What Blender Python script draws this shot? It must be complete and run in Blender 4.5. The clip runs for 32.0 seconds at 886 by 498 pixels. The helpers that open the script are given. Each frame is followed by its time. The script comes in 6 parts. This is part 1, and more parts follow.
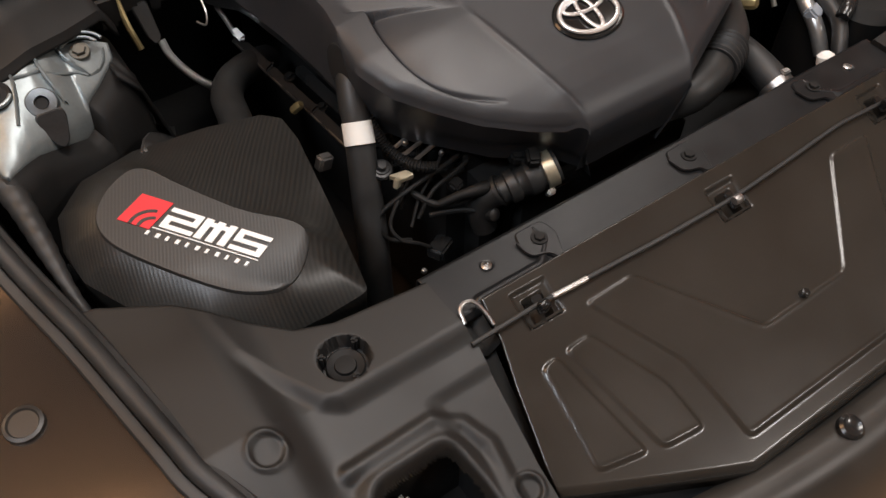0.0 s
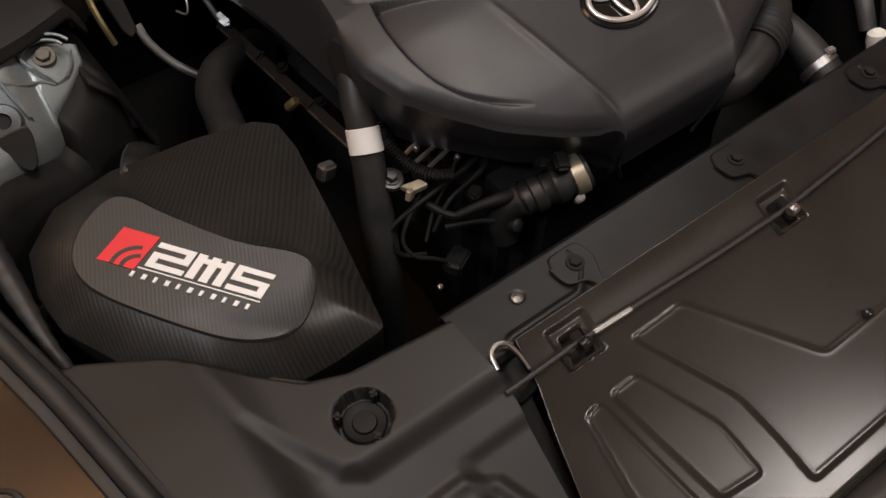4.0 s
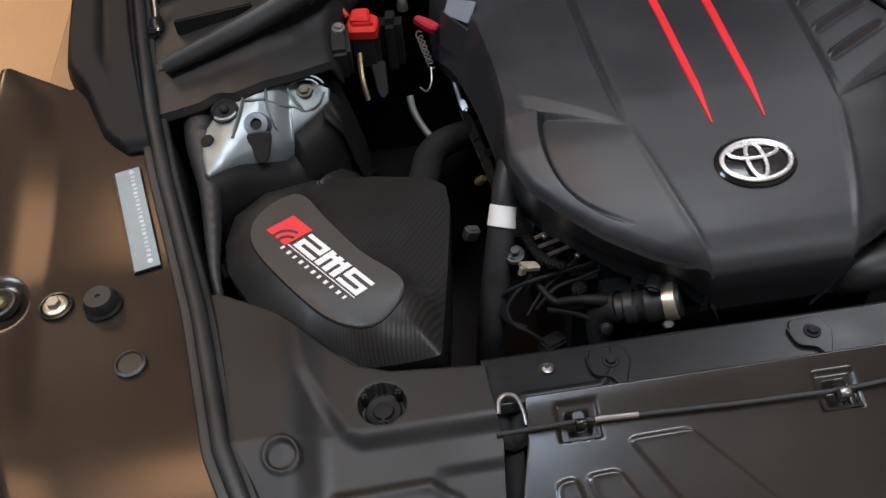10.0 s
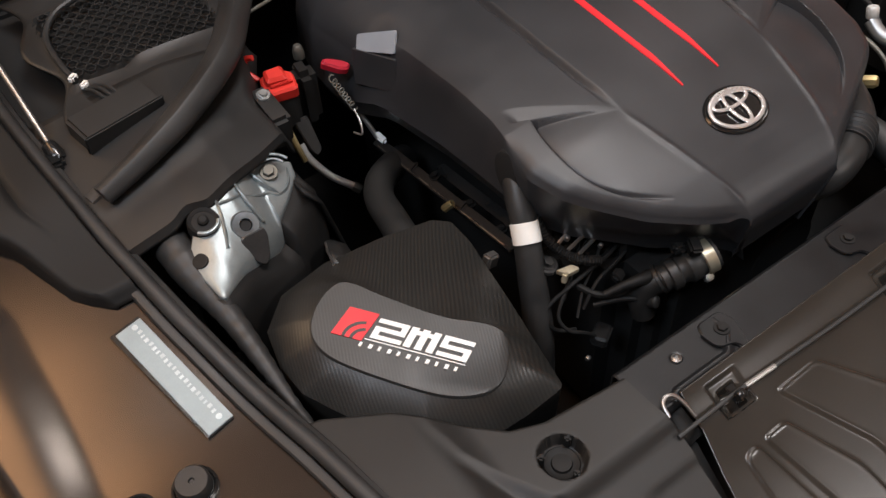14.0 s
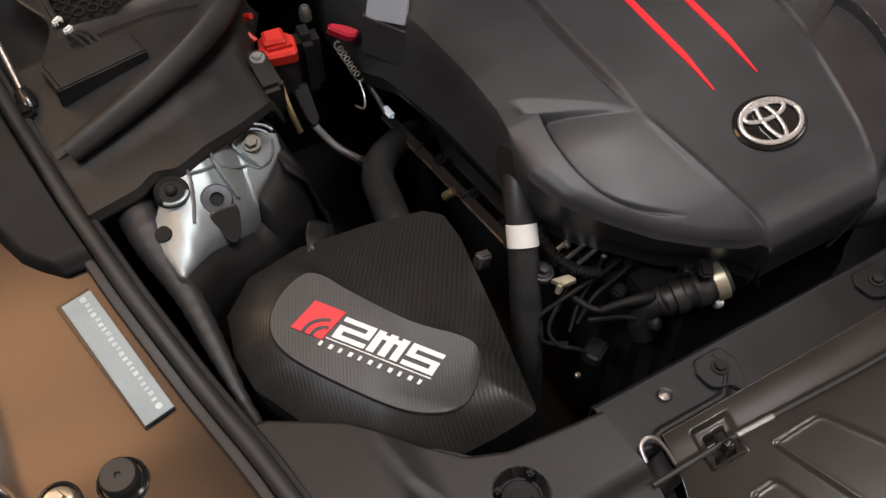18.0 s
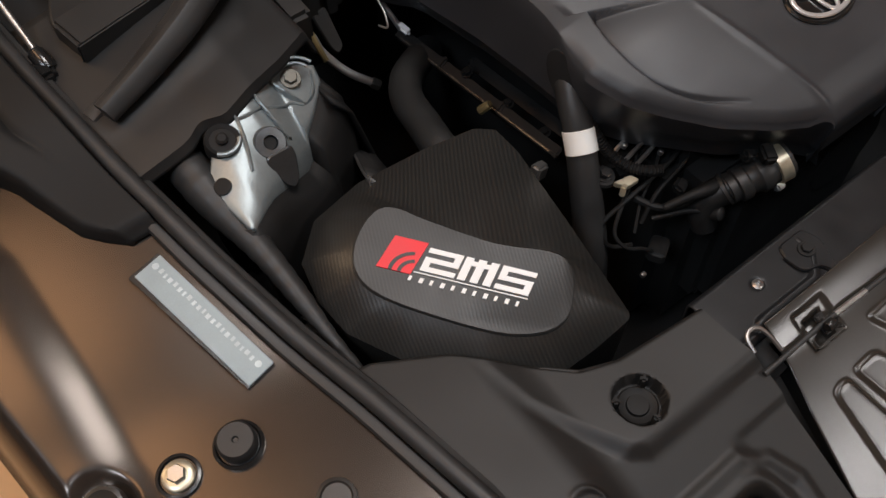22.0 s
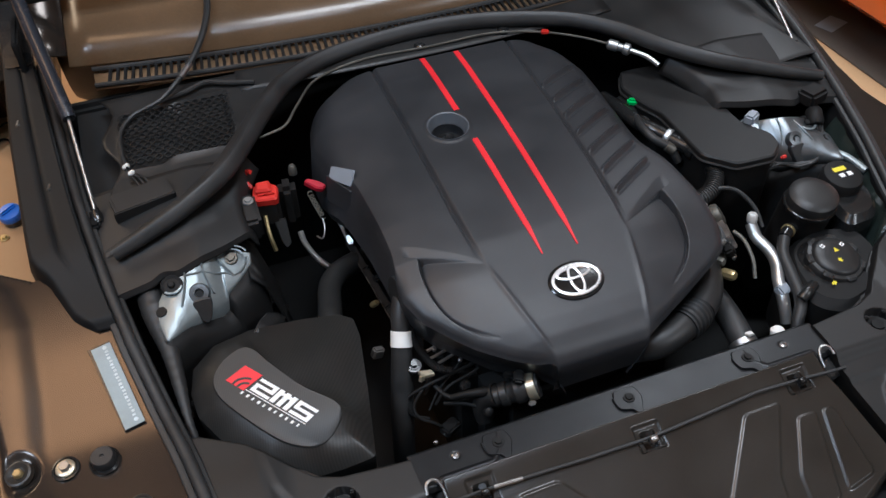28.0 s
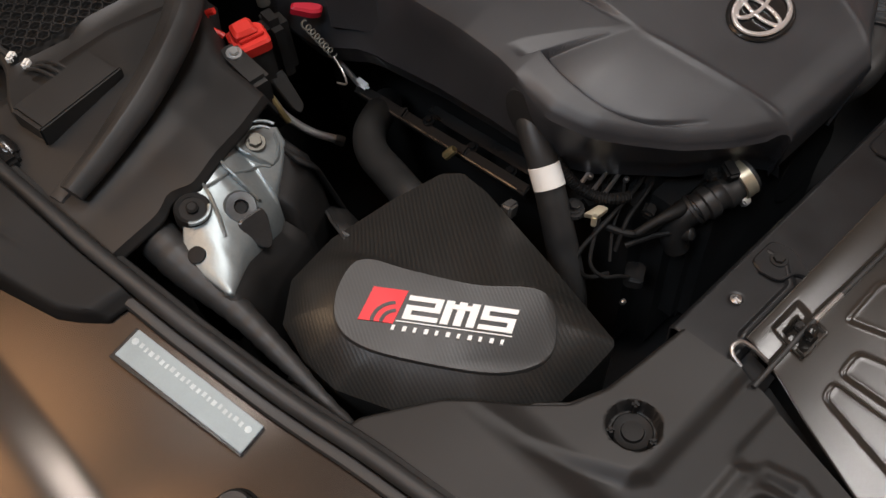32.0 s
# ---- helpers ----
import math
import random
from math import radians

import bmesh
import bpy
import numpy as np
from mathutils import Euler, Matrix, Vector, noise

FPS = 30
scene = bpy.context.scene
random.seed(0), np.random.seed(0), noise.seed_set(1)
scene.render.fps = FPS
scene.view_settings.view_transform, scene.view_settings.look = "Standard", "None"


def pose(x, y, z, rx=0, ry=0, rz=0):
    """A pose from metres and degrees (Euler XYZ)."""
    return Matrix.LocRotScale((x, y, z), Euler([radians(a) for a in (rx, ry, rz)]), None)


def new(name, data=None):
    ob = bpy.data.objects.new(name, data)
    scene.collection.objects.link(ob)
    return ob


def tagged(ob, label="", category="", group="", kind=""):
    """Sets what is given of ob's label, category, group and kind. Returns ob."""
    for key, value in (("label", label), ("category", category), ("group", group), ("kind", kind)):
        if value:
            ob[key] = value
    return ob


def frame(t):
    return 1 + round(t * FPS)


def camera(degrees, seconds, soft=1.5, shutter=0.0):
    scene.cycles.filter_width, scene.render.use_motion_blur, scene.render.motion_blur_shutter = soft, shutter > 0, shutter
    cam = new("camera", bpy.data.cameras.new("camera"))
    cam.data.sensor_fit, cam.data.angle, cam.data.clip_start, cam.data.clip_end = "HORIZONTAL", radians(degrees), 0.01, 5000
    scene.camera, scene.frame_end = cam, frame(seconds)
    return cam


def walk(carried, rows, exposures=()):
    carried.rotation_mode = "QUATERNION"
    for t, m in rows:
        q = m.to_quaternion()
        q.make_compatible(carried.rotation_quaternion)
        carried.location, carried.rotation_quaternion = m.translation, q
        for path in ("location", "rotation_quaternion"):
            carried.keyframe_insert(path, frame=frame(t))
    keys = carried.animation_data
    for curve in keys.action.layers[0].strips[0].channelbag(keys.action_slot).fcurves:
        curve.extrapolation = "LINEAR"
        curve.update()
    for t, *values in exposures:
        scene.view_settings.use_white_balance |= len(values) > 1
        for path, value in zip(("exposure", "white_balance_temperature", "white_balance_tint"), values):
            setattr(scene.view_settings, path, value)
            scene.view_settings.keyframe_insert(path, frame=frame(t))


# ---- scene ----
cam = camera(55.7, 32.0)
# seconds, eye (metres), Euler degrees
PATH = [
    (0.0, -0.5970, -0.3175, 1.3954, 39.11, -0.50, -34.57),
    (0.5, -0.5938, -0.3397, 1.4042, 39.23, 1.13, -30.94),
    (1.0, -0.6158, -0.2914, 1.3946, 38.24, 2.80, -29.76),
    (1.5, -0.6502, -0.1530, 1.3627, 35.79, 4.17, -33.52),
    (2.0, -0.6754, -0.0612, 1.3442, 33.68, 2.28, -40.05),
    (2.5, -0.6857, -0.0445, 1.3499, 33.13, 1.10, -43.33),
    (3.0, -0.6851, -0.0310, 1.3378, 33.01, 0.66, -44.74),
    (3.5, -0.6657, -0.0531, 1.3448, 33.19, 0.29, -44.61),
    (4.0, -0.5537, -0.2009, 1.3678, 35.26, -0.29, -36.19),
    (4.5, -0.3903, -0.3484, 1.4024, 36.86, -0.83, -28.38),
    (6.5, 0.1155, -0.4178, 1.4437, 40.34, -1.37, 0.16),
    (7.0, 0.1061, -0.4562, 1.4500, 42.23, -1.03, 2.95),
    (7.5, 0.0652, -0.4696, 1.4567, 43.37, -1.46, 5.45),
    (8.0, -0.0038, -0.4742, 1.4549, 43.96, -0.91, 6.23),
    (8.5, -0.0807, -0.4656, 1.4438, 43.76, 0.05, 5.62),
    (9.0, -0.1090, -0.4637, 1.4499, 44.20, -0.22, 5.81),
    (9.5, -0.1866, -0.4471, 1.4400, 44.73, 1.81, 2.78),
    (10.0, -0.3959, -0.4266, 1.4392, 44.81, 3.89, -7.42),
    (10.5, -0.4777, -0.3904, 1.4392, 44.33, 2.16, -12.45),
    (11.0, -0.5119, -0.3062, 1.4340, 43.99, 2.48, -15.63),
    (11.5, -0.5633, -0.2365, 1.4304, 42.61, 4.19, -19.71),
    (12.0, -0.6454, -0.2373, 1.4453, 41.78, 4.71, -25.63),
    (12.5, -0.7269, -0.2396, 1.4545, 41.64, 2.49, -33.59),
    (13.0, -0.7404, -0.2281, 1.4724, 42.42, 2.39, -35.47),
    (13.5, -0.7348, -0.2199, 1.4738, 42.67, 2.68, -36.16),
    (15.5, -0.7109, -0.2050, 1.4570, 40.78, 2.42, -33.36),
    (16.0, -0.6882, -0.2060, 1.4538, 40.38, 1.85, -33.58),
    (16.5, -0.6703, -0.2042, 1.4485, 40.34, 0.68, -32.88),
    (17.0, -0.6602, -0.2038, 1.4464, 40.45, -0.02, -31.46),
    (17.5, -0.6442, -0.1957, 1.4433, 40.42, 0.02, -29.99),
    (18.0, -0.6358, -0.1813, 1.4398, 40.01, 1.03, -29.37),
    (18.5, -0.6648, -0.1566, 1.4299, 38.41, 1.89, -30.55),
    (19.0, -0.7211, -0.1183, 1.4515, 37.35, 2.54, -36.27),
    (19.5, -0.7520, -0.1029, 1.4605, 37.14, 3.75, -42.53),
    (20.0, -0.7560, -0.1325, 1.4780, 37.24, 3.29, -44.51),
    (20.5, -0.7410, -0.1707, 1.4888, 37.62, 3.21, -42.51),
    (21.0, -0.7251, -0.1757, 1.4769, 36.74, 3.39, -39.13),
    (21.5, -0.7263, -0.1575, 1.4517, 35.88, 2.93, -37.33),
    (22.0, -0.7266, -0.0928, 1.4307, 33.66, 2.54, -37.31),
    (22.5, -0.7080, -0.0554, 1.4230, 31.55, 1.87, -37.04),
    (23.0, -0.6843, -0.0510, 1.4266, 30.54, 1.40, -36.71),
    (23.5, -0.6393, -0.1140, 1.5455, 31.51, 1.18, -33.95),
    (24.0, -0.5790, -0.2604, 1.6475, 34.91, 1.06, -24.58),
    (24.5, -0.5765, -0.3864, 1.7234, 38.77, 1.83, -20.56),
    (25.0, -0.5765, -0.4381, 1.7435, 41.71, 1.61, -23.12),
    (25.5, -0.5453, -0.5029, 1.7717, 43.56, 1.32, -22.79),
    (26.0, -0.5251, -0.5260, 1.7840, 45.04, 1.86, -21.73),
    (26.5, -0.5198, -0.5378, 1.7902, 46.20, 1.87, -20.93),
    (28.5, -0.4666, -0.5482, 1.7681, 46.39, 1.91, -20.14),
    (29.0, -0.4571, -0.5435, 1.7663, 46.75, 1.37, -20.49),
    (29.5, -0.4682, -0.5182, 1.7212, 48.35, 0.91, -21.03),
    (30.0, -0.5236, -0.4959, 1.6413, 47.95, 1.68, -21.64),
    (30.5, -0.6370, -0.4046, 1.5576, 44.50, 3.12, -26.95),
    (31.0, -0.7063, -0.3016, 1.4973, 40.74, 3.62, -34.40),
    (31.5, -0.7238, -0.1878, 1.4464, 38.44, 3.96, -38.47),
    (32.0, -0.7313, -0.0951, 1.4308, 36.70, 4.43, -42.93),
]
EXPO = [(0.0, 0.29, 6400, 11), (1.0, 0.25, 6250, 10), (2.0, -0.17, 6300, 11), (4.0, -0.25, 6560, 12), (7.0, 0.25, 6600, 13), (9.3, 0.34, 6560, 13), (10.2, 0.05, 5400, 6), (11.0, 0.05, 5700, 6), (12.1, -0.15, 5450, 5), (13.0, 0.36, 6130, 11), (17.0, 0.2, 6200, 11), (19.0, 0.18, 6120, 10), (20.0, 0.1, 6210, 11), (21.0, 0.2, 6260, 11), (22.0, -0.08, 6110, 10), (23.0, -0.2, 6160, 10), (24.0, 0.18, 6020, 9), (24.8, 0.0, 4700, 0), (25.3, 0.0, 4750, 1), (26.0, 0.17, 5280, 5), (29.5, 0.16, 5400, 6), (30.0, 0.32, 5600, 6), (31.0, 0.24, 5950, 8), (32.0, 0.12, 6200, 10)]
walk(cam, [(t, pose(x, y, z, rx, ry, rz)) for t, x, y, z, rx, ry, rz in PATH], EXPO)

# ---- light: a hall with ceiling panels, some inferred, most added as unseen fill ----
world = bpy.data.worlds.new("hall_air")
scene.world = world
world.use_nodes = True
world.node_tree.nodes["Background"].inputs[0].default_value = (0.9, 0.85, 0.8, 1)
world.node_tree.nodes["Background"].inputs[1].default_value = 0.02


def overhead_lamp(x, y, z, w, d, power, colour):
    data = bpy.data.lights.new("unseen_overhead_light", "AREA")
    data.shape, data.size, data.size_y, data.energy, data.color = "RECTANGLE", w, d, power, colour
    ob = new("unseen_light_beam", data)
    ob.matrix_world = pose(x, y, z)
    return ob


# x, y, width, depth, power, colour
NEUTRAL, COOL, WARM, AMBER = (1.0, 0.93, 0.86), (0.86, 0.93, 1.0), (1.0, 0.68, 0.40), (1.0, 0.55, 0.26)
# overhead NEUTRAL is added fill; the rest follow highlights on the radiator cover
LAMPS = [(2.6, -3.35, 1.05, 0.75, 82, NEUTRAL), (0.3, 0.30, 1.2, 0.5, 50, NEUTRAL), (-0.68, -0.52, 0.32, 0.32, 7, COOL), (0.05, -0.54, 0.45, 0.32, 7, COOL),
         # added fills: floors right and left, warm mirror glow on the wing, cool side
         (1.75, 2.4, 1.6, 0.8, 75, NEUTRAL), (-3.6, 4.4, 2.0, 2.0, 110, WARM), (-1.40, 0.95, 1.0, 1.2, 21, AMBER), (-2.6, -0.5, 1.1, 0.9, 58, COOL)]
for lx, ly, lw, ld, power, colour in LAMPS:
    overhead_lamp(lx, ly, 4.10, lw, ld, power, colour)
import itertools


# ---- mesh helpers ----
def finish(me, material, angle=35):
    if material:
        me.materials.append(material)
    me.polygons.foreach_set("use_smooth", [True] * len(me.polygons))
    me.set_sharp_from_angle(angle=radians(angle))
    return me


def part(name, bm, material, parent=None, label="", angle=35, thick=0.0):
    """One mesh object from a bmesh or a mesh, in world places, under a thing or a part."""
    if isinstance(bm, bmesh.types.BMesh):
        me = bpy.data.meshes.new(name)
        bmesh.ops.recalc_face_normals(bm, faces=bm.faces)
        bm.to_mesh(me)
        bm.free()
    else:
        me = bm
    finish(me, material, angle)
    ob = new(name, me)
    if parent:
        ob.parent = parent
        if parent.type == "EMPTY":
            ob.matrix_parent_inverse = Matrix.Translation(parent.location).inverted()
    if label:
        tagged(ob, label)
    if thick:
        mod = ob.modifiers.new("thickness", "SOLIDIFY")
        mod.thickness, mod.offset = thick, -1
    return ob


def thing(name, label, category, at=(0, 0, 0), group="", kind=""):
    e = new(name)
    e.location = at
    e.empty_display_size = 0.02
    return tagged(e, label, category, group, kind)


def grid(P, name="sheet", loop=False):
    """A mesh from a grid of places, n x m x 3."""
    P = np.asarray(P, float)
    n, m = P.shape[:2]
    i, j = np.meshgrid(np.arange(n - 1), np.arange(m if loop else m - 1), indexing="ij")
    k = (j + 1) % m
    F = np.stack([i * m + j, i * m + k, (i + 1) * m + k, (i + 1) * m + j], -1).reshape(-1, 4)
    me = bpy.data.meshes.new(name)
    me.from_pydata(P.reshape(-1, 3).tolist(), [], F.tolist())
    me.update()
    return me


def smooth(a, b, x):
    t = np.clip((np.asarray(x, float) - a) / (b - a), 0, 1)
    return t * t * (3 - 2 * t)


def spline(pts, n=8, closed=False):
    """Catmull-Rom through the points."""
    p = [np.array(q, float) for q in pts]
    if closed:
        p = [p[-1]] + p + [p[0], p[1]]
    else:
        p = [2 * p[0] - p[1]] + p + [2 * p[-1] - p[-2]]
    out = []
    for a, b, c, d in zip(p, p[1:], p[2:], p[3:]):
        for s in np.arange(n) / n:
            out.append(0.5 * (2 * b + (c - a) * s + (2 * a - 5 * b + 4 * c - d) * s ** 2 + (3 * b - a - 3 * c + d) * s ** 3))
    if not closed:
        out.append(p[-2])
    return np.array(out)


def tube(pts, r, seg=10, n=8, ripple=0.0, pitch=0.006, flat=1.0, straight=False, ridge=None):
    """A round bar or hose along the points; r: one radius or one for each point."""
    path = np.array(pts, float) if straight else spline(pts, n)
    if ripple:
        cum = np.r_[0, np.cumsum(np.linalg.norm(np.diff(path, axis=0), axis=1))]
        s = np.arange(0, cum[-1], pitch / 4)
        path = np.stack([np.interp(s, cum, path[:, k]) for k in range(3)], 1)
    N = len(path)
    rr = np.interp(np.linspace(0, 1, N), np.linspace(0, 1, len(r)), r) if isinstance(r, (list, tuple)) else np.full(N, r)
    if ripple:
        rr = rr + ripple * np.sign(np.sin(np.arange(N) * np.pi / 2 + 0.5))
    tan = np.gradient(path, axis=0)
    tan /= np.linalg.norm(tan, axis=1)[:, None] + 1e-12
    up = np.array([0, 0, 1.0]) if abs(tan[0][2]) < 0.9 else np.array([1.0, 0, 0])
    bm, rings = bmesh.new(), []
    for c, t, q in zip(path, tan, rr):
        side = np.cross(t, up)
        side /= np.linalg.norm(side)
        up = np.cross(side, t)
        ang = np.linspace(0, 2 * np.pi, seg, endpoint=False)
        rings.append([bm.verts.new(c + q * (ridge(a) if ridge else 1) * (np.cos(a) * side + flat * np.sin(a) * up)) for a in ang])
    for a, b in zip(rings, rings[1:]):
        for k in range(seg):
            bm.faces.new((a[k], a[(k + 1) % seg], b[(k + 1) % seg], b[k]))
    bm.faces.new(rings[0][::-1]), bm.faces.new(rings[-1])
    return bm


def lathe(profile, m, seg=24, caps=True):
    """A turned form: (radius, height) pairs about the z axis of the pose m."""
    bm, rings = bmesh.new(), []
    for r, z in profile:
        rings.append([bm.verts.new(m @ Vector((r * math.cos(a), r * math.sin(a), z))) for a in np.linspace(0, 2 * np.pi, seg, endpoint=False)])
    for a, b in zip(rings, rings[1:]):
        for k in range(seg):
            bm.faces.new((a[k], a[(k + 1) % seg], b[(k + 1) % seg], b[k]))
    if caps:
        bm.faces.new(rings[0][::-1]), bm.faces.new(rings[-1])
    return bm


def rounded(pts, r, k=5):
    """A closed outline with its corners rounded."""
    pts = [np.array(p[:2], float) for p in pts]
    out = []
    for a, b, c in zip(pts[-1:] + pts[:-1], pts, pts[1:] + pts[:1]):
        u, v = a - b, c - b
        d = min(r, np.linalg.norm(u) * 0.45, np.linalg.norm(v) * 0.45)
        p, q = b + u / np.linalg.norm(u) * d, b + v / np.linalg.norm(v) * d
        for s in np.linspace(0, 1, k):
            out.append((1 - s) ** 2 * p + 2 * s * (1 - s) * b + s * s * q)
    return out


def prism(outline, z0, z1, bevel=0.0015, m=None, lift=None):
    """An outline raised from z0 to z1 with a broken upper edge; lift(x, y) adds to the height."""
    m = m or Matrix.Identity(4)
    o = np.array([p[:2] for p in outline], float)
    c = o.mean(0)
    size = np.abs(o - c).max(0)
    ins = c + (o - c) * (1 - bevel / np.maximum(size, bevel * 2))
    bm, rings = bmesh.new(), []
    for ring, z in ((o, z0), (o, z1 - bevel), (ins, z1)):
        rings.append([bm.verts.new(m @ Vector((x, y, z + (lift(x, y) if lift else 0)))) for x, y in ring])
    n = len(o)
    for a, b in zip(rings, rings[1:]):
        for k in range(n):
            bm.faces.new((a[k], a[(k + 1) % n], b[(k + 1) % n], b[k]))
    bm.faces.new(rings[0][::-1]), bm.faces.new(rings[-1])
    return bm


def block(sx, sy, sz, m, bevel=0.002):
    """A box of these sides about the pose m, its edges bevelled."""
    bm = bmesh.new()
    bmesh.ops.create_cube(bm, size=1, matrix=Matrix.Diagonal((sx, sy, sz, 1)))
    if bevel:
        bmesh.ops.bevel(bm, geom=bm.edges[:], offset=min(bevel, 0.45 * min(sx, sy, sz)), segments=2, affect="EDGES")
    bmesh.ops.transform(bm, matrix=m, verts=bm.verts)
    return bm


def merged(*bms):
    out = bmesh.new()
    for b in bms:
        me = bpy.data.meshes.new("piece")
        b.to_mesh(me)
        b.free()
        out.from_mesh(me)
        bpy.data.meshes.remove(me)
    return out


def frame_on(at, normal, along=(1, 0, 0)):
    """A pose at a place whose z follows the normal and whose x follows along."""
    z = Vector(normal).normalized()
    x = Vector(along)
    x = (x - z * x.dot(z)).normalized()
    y = z.cross(x)
    m = Matrix((x, y, z)).transposed().to_4x4()
    m.translation = at
    return m


def bolt(parent, at, normal, r, material, name="bolt", h=0.006):
    m = frame_on(at, normal)
    bm = lathe([(r * 1.5, -0.002), (r * 1.5, 0.0015), (r * 1.42, 0.002), (r * 1.05, 0.002)], m, 20)
    hexa = lathe([(r, 0.001), (r, h - 0.001), (r * 0.9, h)], m, 6)
    return part(name, merged(bm, hexa), material, parent, angle=25)


def inside(poly, x, y):
    """Signed distance of places to a closed outline, positive inside."""
    p = np.array(poly, float)
    q = np.roll(p, -1, 0)
    best = np.full(np.shape(x), 1e9)
    wind = np.zeros(np.shape(x), bool)
    for (ax, ay), (bx, by) in zip(p, q):
        dx, dy = bx - ax, by - ay
        t = np.clip(((x - ax) * dx + (y - ay) * dy) / (dx * dx + dy * dy + 1e-15), 0, 1)
        best = np.minimum(best, np.hypot(x - ax - t * dx, y - ay - t * dy))
        cross = ((ay > y) != (by > y)) & (x < (bx - ax) * (y - ay) / (by - ay + 1e-15) + ax)
        wind ^= cross
    return np.where(wind, best, -best)


def near_line(line, x, y):
    """Distance of places to an open line."""
    best = np.full(np.shape(x), 1e9)
    for (ax, ay), (bx, by) in zip(line, line[1:]):
        dx, dy = bx - ax, by - ay
        t = np.clip(((x - ax) * dx + (y - ay) * dy) / (dx * dx + dy * dy + 1e-15), 0, 1)
        best = np.minimum(best, np.hypot(x - ax - t * dx, y - ay - t * dy))
    return best


# ---- materials ----
def material(name, colour, rough=0.5, metal=0.0, vary=0.15, fine=900.0, coarse=14.0, bump=0.05, depth=0.0004, coat=0.0, rough_vary=0.1, second=None):
    """A surface with fine grain and broad wear; second: the colour of the worn patches."""
    mt = bpy.data.materials.new(name)
    mt.use_nodes = True
    nt = mt.node_tree
    b = nt.nodes["Principled BSDF"]
    tc = nt.nodes.new("ShaderNodeTexCoord")
    big, small = nt.nodes.new("ShaderNodeTexNoise"), nt.nodes.new("ShaderNodeTexNoise")
    big.inputs["Scale"].default_value, big.inputs["Detail"].default_value = coarse, 6
    small.inputs["Scale"].default_value, small.inputs["Detail"].default_value = fine, 3
    for nd in (big, small):
        nt.links.new(tc.outputs["Object"], nd.inputs["Vector"])
    ramp = nt.nodes.new("ShaderNodeMapRange")
    ramp.inputs[1].default_value, ramp.inputs[2].default_value = 0.3, 0.7
    nt.links.new(big.outputs[0], ramp.inputs[0])
    mix = nt.nodes.new("ShaderNodeMix")
    mix.data_type = "RGBA"
    c2 = second or tuple(min(1, c * (1 + 2.2 * vary) + 0.004) for c in colour)
    mix.inputs[6].default_value = (*[c * (1 - vary) for c in colour], 1)
    mix.inputs[7].default_value = (*c2, 1)
    add = nt.nodes.new("ShaderNodeMath")
    add.operation = "MULTIPLY_ADD"
    add.inputs[1].default_value, add.inputs[2].default_value = 0.6, 0.0
    nt.links.new(ramp.outputs[0], add.inputs[0])
    sm = nt.nodes.new("ShaderNodeMath")
    sm.operation = "MULTIPLY_ADD"
    sm.inputs[1].default_value = 0.35
    nt.links.new(small.outputs[0], sm.inputs[0])
    nt.links.new(add.outputs[0], sm.inputs[2])
    nt.links.new(sm.outputs[0], mix.inputs[0])
    nt.links.new(mix.outputs[2], b.inputs["Base Color"])
    rr = nt.nodes.new("ShaderNodeMapRange")
    rr.inputs[3].default_value, rr.inputs[4].default_value = max(0.02, rough - rough_vary), min(1, rough + rough_vary)
    nt.links.new(sm.outputs[0], rr.inputs[0])
    nt.links.new(rr.outputs[0], b.inputs["Roughness"])
    b.inputs["Metallic"].default_value = metal
    b.inputs["Coat Weight"].default_value = coat
    b.inputs["Coat Roughness"].default_value = 0.08
    if bump:
        bp = nt.nodes.new("ShaderNodeBump")
        bp.inputs["Strength"].default_value, bp.inputs["Distance"].default_value = bump, depth
        nt.links.new(small.outputs[0], bp.inputs["Height"])
        nt.links.new(bp.outputs[0], b.inputs["Normal"])
    return mt


def carbon_weave(name, dark, light, pitch, rough=0.32):
    """Woven carbon cloth under a thin satin lacquer: diagonal ribs crossed by a finer weave."""
    mt = material(name, dark, rough, 0, 0.2, 1200, 18, 0.0, coat=0.0)
    nt = mt.node_tree
    b = nt.nodes["Principled BSDF"]
    tc = nt.nodes["Texture Coordinate"]
    waves = []
    for rot, sc in ((32, 1.0), (-58, 2.3)):
        mp = nt.nodes.new("ShaderNodeMapping")
        mp.inputs["Rotation"].default_value = (radians(18), radians(12), radians(rot))
        w = nt.nodes.new("ShaderNodeTexWave")
        w.bands_direction = "X"
        w.inputs["Scale"].default_value = 2 * math.pi / (20 * pitch) * sc
        w.inputs["Distortion"].default_value = 0.3
        nt.links.new(tc.outputs["Object"], mp.inputs[0])
        nt.links.new(mp.outputs[0], w.inputs[0])
        waves.append(w)
    mul = nt.nodes.new("ShaderNodeMath")
    mul.operation = "MULTIPLY_ADD"
    mul.inputs[1].default_value = 0.25
    nt.links.new(waves[1].outputs[1], mul.inputs[0])
    nt.links.new(waves[0].outputs[1], mul.inputs[2])
    mix = nt.nodes.new("ShaderNodeMix")
    mix.data_type = "RGBA"
    mix.inputs[6].default_value, mix.inputs[7].default_value = (*dark, 1), (*light, 1)
    nt.links.new(mul.outputs[0], mix.inputs[0])
    nt.links.new(mix.outputs[2], b.inputs["Base Color"])
    bp = nt.nodes.new("ShaderNodeBump")
    bp.inputs["Strength"].default_value, bp.inputs["Distance"].default_value = 0.15, 0.0004
    nt.links.new(mul.outputs[0], bp.inputs["Height"])
    nt.links.new(bp.outputs[0], b.inputs["Normal"])
    return mt


